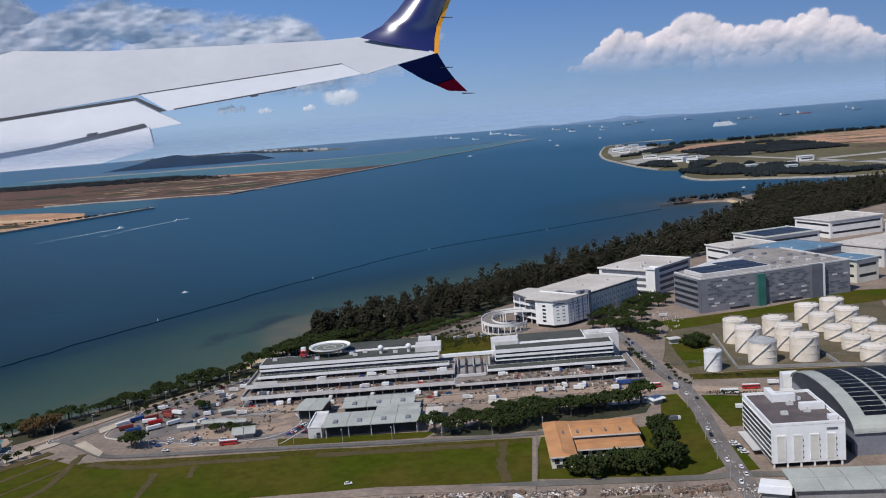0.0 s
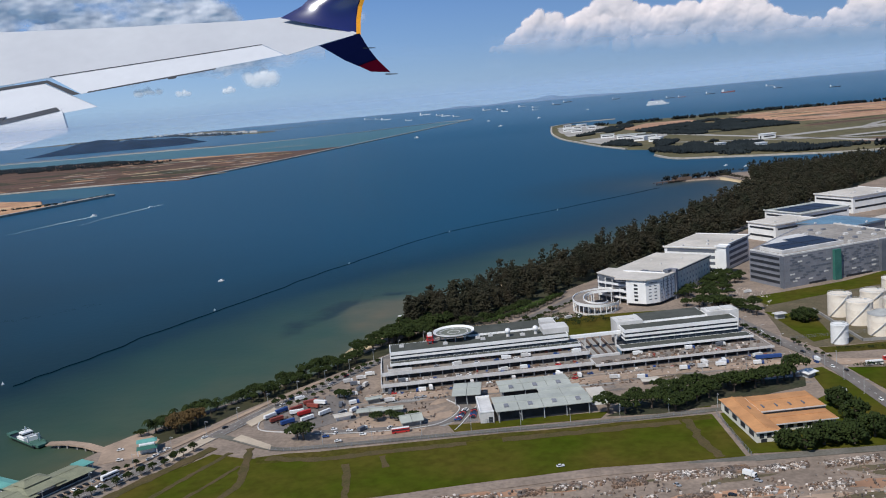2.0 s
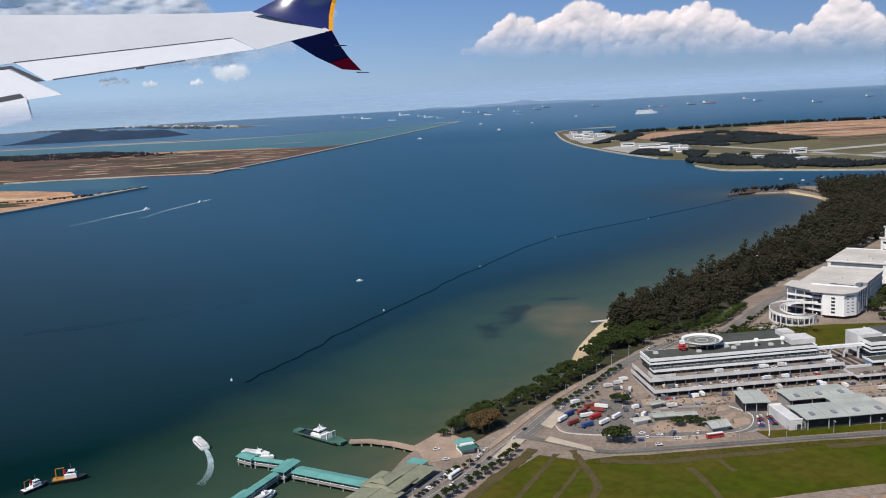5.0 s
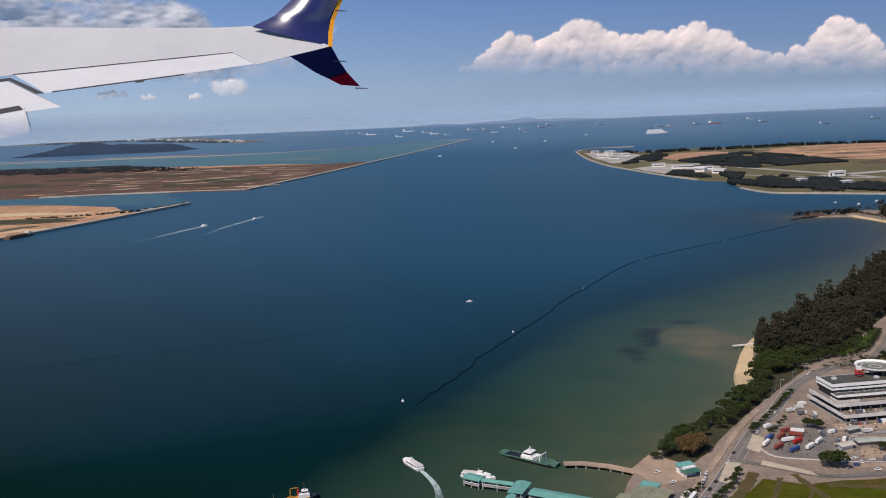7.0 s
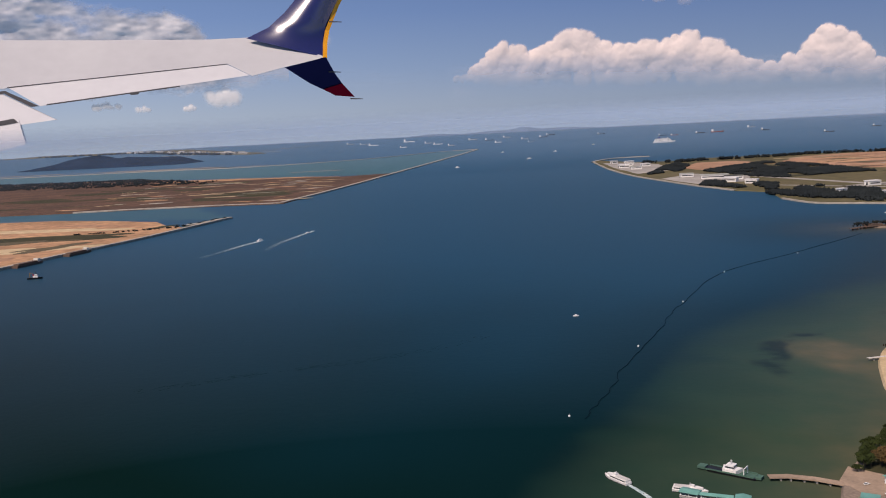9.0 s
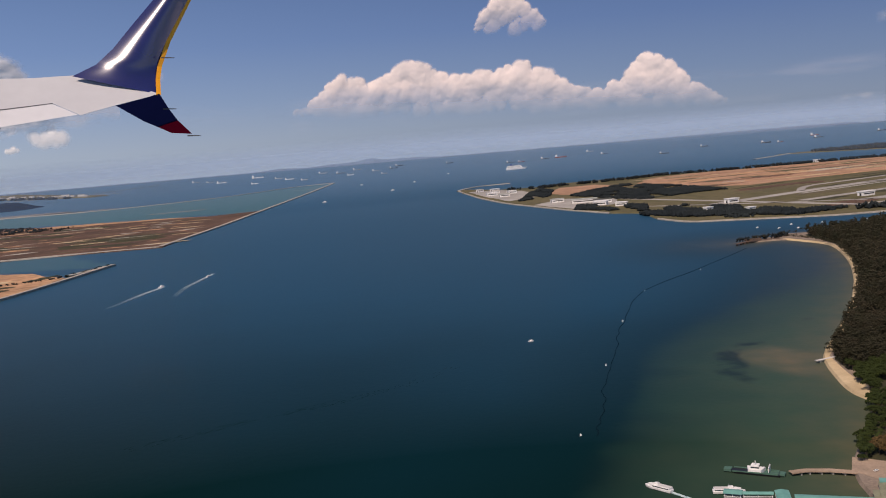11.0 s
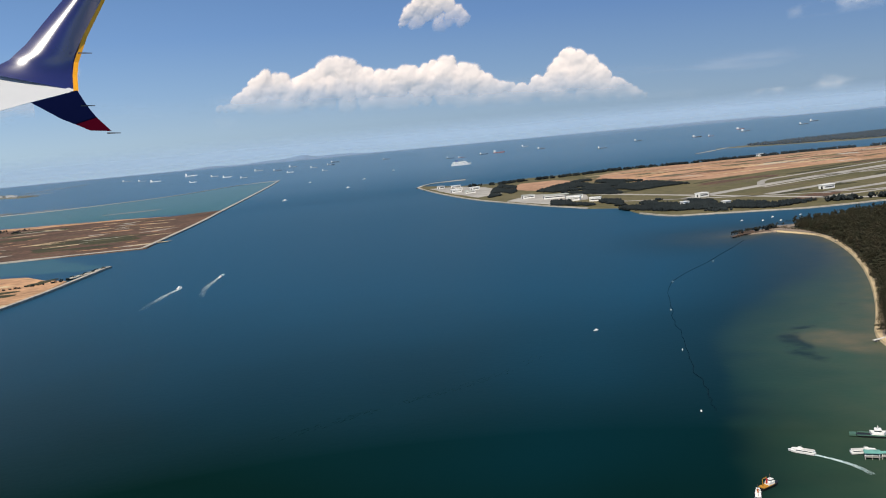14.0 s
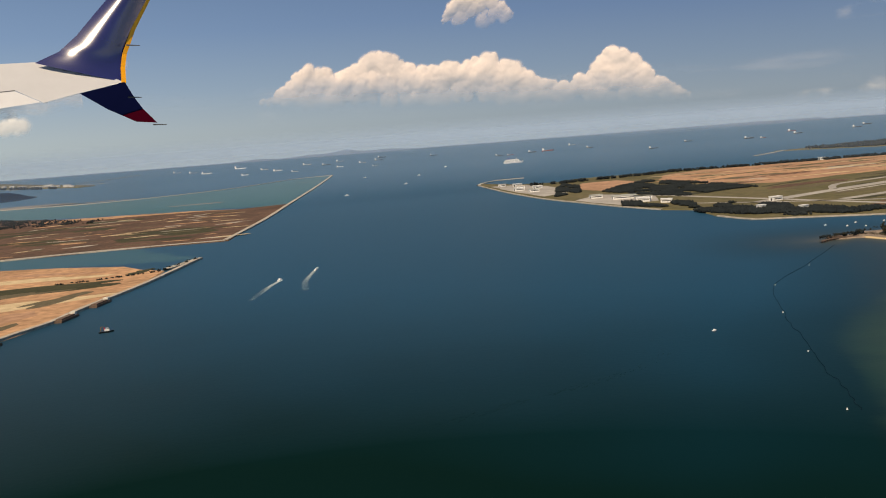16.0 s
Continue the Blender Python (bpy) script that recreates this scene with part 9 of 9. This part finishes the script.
def wire_fence(line, label, height=0.30, gap=0.55):
    spots = spaced(line, gap)
    ob = thing("fence", pose(spots[0][0], spots[0][1], LAND_Z + 0.02), label, "fence")
    x0, y0 = spots[0][:2]
    for x, y, a in spots:
        x, y = x - x0, y - y0
        part("post", boxes((x - .01, x + .01, y - .01, y + .01, 0, height)), CLAD_GREY, ob)
    for z in (0.06, height * 0.55, height - 0.02):
        bm = strip(bmesh.new(), [(x - x0, y - y0) for x, y, _ in spots], 0.012, z + 0.008, 0.008)
        part("rail", bm, CLAD_GREY, ob)
    return ob


wire_fence([(-28.8, 77.2), (-25.5, 77.25), (-15.9, 78.55), (-4.4, 79.95), (2.7, 81.1)], "long grey wire fence along the field")
wire_fence([(3.1, 80.9), (3.5, 77), (3.95, 73.2)], "grey wire fence beside the tiled warehouse")
wire_fence([(12.6, 98.6), (20, 99.6), (30, 100.6)], "grey wire fence round the tank compound")
wire_fence([(-14.9, 81.4), (-12.7, 80.9)], "short grey fence beside the car park")

# traffic and parked cars
r = random.Random(77)
for line, z, n, lane in ((COAST_ROAD, 0.402, 12, 0.3), (ESTATE_ROAD, 0.406, 15, 0.28)):
    spots = spaced(line, 1.15)
    for x, y, a in r.sample(spots, min(n, len(spots))):
        side = r.choice((-lane, lane))
        park(r.choice(CARS[:4]), pose(x - math.sin(radians(a)) * side, y + math.cos(radians(a)) * side, z, 0, 0, a + (180 if side > 0 else 0)))
for i in range(16):
    u = r.uniform(0.3, 33.0)
    if not 18.2 < u < 21.8:
        park(r.choice(CARS + TRUCKS), CARGO @ pose(u, r.uniform(-2.6, -1.4), 0.05, 0, 0, r.choice((0, 90, 180)) + r.uniform(-12, 12)))
for x, y, a in ((-37.6, 76.6, 60), (-37.4, 77.2, 60), (-37.2, 77.8, 60), (-37.0, 78.4, 60)):
    park(r.choice(CARS[:4]), place(x, y, a, 0.37))
for i in range(16):
    x, y = r.uniform(-18, 16), r.uniform(64.5, 70.5)
    if inside((x, y), SCRAPYARD):
        park(r.choice(TRUCKS[:2] + CARS[:4]), place(x, y, r.uniform(0, 360), 0.352))


def deck_clutter(spans, count, material, label, seed):
    """Crates, trolleys and pallets standing about on the terminal decks."""
    rr, bm = random.Random(seed), bmesh.new()
    for _ in range(count):
        u0, u1, v0, v1, z = rr.choice(spans)
        u, v, w, d = rr.uniform(u0, u1), rr.uniform(v0, v1), rr.uniform(.04, .16), rr.uniform(.04, .1)
        box(bm, u - w, u + w, v - d, v + d, z, z + rr.uniform(.05, .2))
    return solid("deck_clutter", bm, material, label, "pallets", "stuff", CARGO)


DECKS = [(1.0, 17.8, 1.0, 1.25, 0.567), (1.6, 17.8, 2.9, 3.3, 1.127), (1.0, 17.6, 0.3, 0.5, 0.567), (21.4, 33.4, 0.5, 1.4, 0.567), (19.0, 33.0, -0.3, 0.2, 0.567), (0.5, 18, -0.9, -0.2, 0.01), (19, 34, -1.8, -0.8, 0.01)]
deck_clutter(DECKS, 330, DARK_SCRAP, "dark pallets and trolleys on the terminal decks", 51)
deck_clutter(DECKS, 130, PALE_SCRAP, "pale crates on the terminal decks", 52)
deck_clutter(DECKS, 18, BROWNRED, "red crates on the terminal decks", 53)
deck_clutter(DECKS, 12, BLUE, "blue crates on the terminal decks", 54)


def apron_lines():
    bm = bmesh.new()
    for u in range(0, 34):
        if not 18 < u < 22:
            box(bm, u, u + 0.03, -1.1, -0.75, 0.03, 0.036)
    for v in (-1.25, -2.5):
        box(bm, -0.5, 34.5, v, v + 0.03, 0.03, 0.036)
    return solid("road_marking", bm, LINE_PAINT, "painted bay lines on the cargo apron", "road marking", "structure", CARGO)


apron_lines()
for pts in ([(-15.6, 79.9), (-15.2, 81.2), (-14.4, 84.9)], [(-26.2, 80.4), (-22, 80.2), (-17.2, 81.2), (-15.7, 84.4), (-17.0, 86.8)], [(-31.6, 83.8), (-30.8, 81.6), (-27.0, 80.7)]):
    solid("kerb", strip(bmesh.new(), smooth_line(pts, 6), 0.07, 0.415, 0.06), FASCIA, "pale concrete kerb of the truck road", "kerb", "structure")


# ---- marks on the water ----
def swell(line, rows, label):
    """Low rounded waves left by a boat long past, side by side along a line."""
    bm, rr = bmesh.new(), random.Random(5)
    for x, y, a in spaced(line, 0.55):
        c, s = math.cos(radians(a + 14)), math.sin(radians(a + 14))
        for k in range(rows):
            if rr.random() < 0.6:
                continue
            off, l, w = (k - rows / 2) * 0.75 + rr.uniform(-.2, .2), rr.uniform(0.3, 0.9), rr.uniform(0.02, 0.05)
            px, py = x - s * off, y + c * off
            ring = [(px + u * c - v * s, py + u * s + v * c) for u, v in ((-l, 0), (-l * .5, -w), (l * .5, -w), (l, 0), (l * .5, w), (-l * .5, w))]
            foot = [bm.verts.new((qx, qy, 0.004)) for qx, qy in ring]
            top = [bm.verts.new((px + u * c, py + u * s, 0.016)) for u in (-l * .45, l * .45)]
            for f in ((0, 1, "a"), (1, 2, "b", "a"), (2, 3, "b"), (3, 4, "b"), (4, 5, "a", "b"), (5, 0, "a")):
                bm.faces.new([top[0] if q == "a" else top[1] if q == "b" else foot[q] for q in f])
    return solid("swell", bm, SEA, label, "waves", "stuff", smooth=True)


swell([(-116, 113.6), (-104, 119.2), (-92, 124), (-81, 129.6), (-73, 137)], 3, "faint dark swell left by a passing boat")
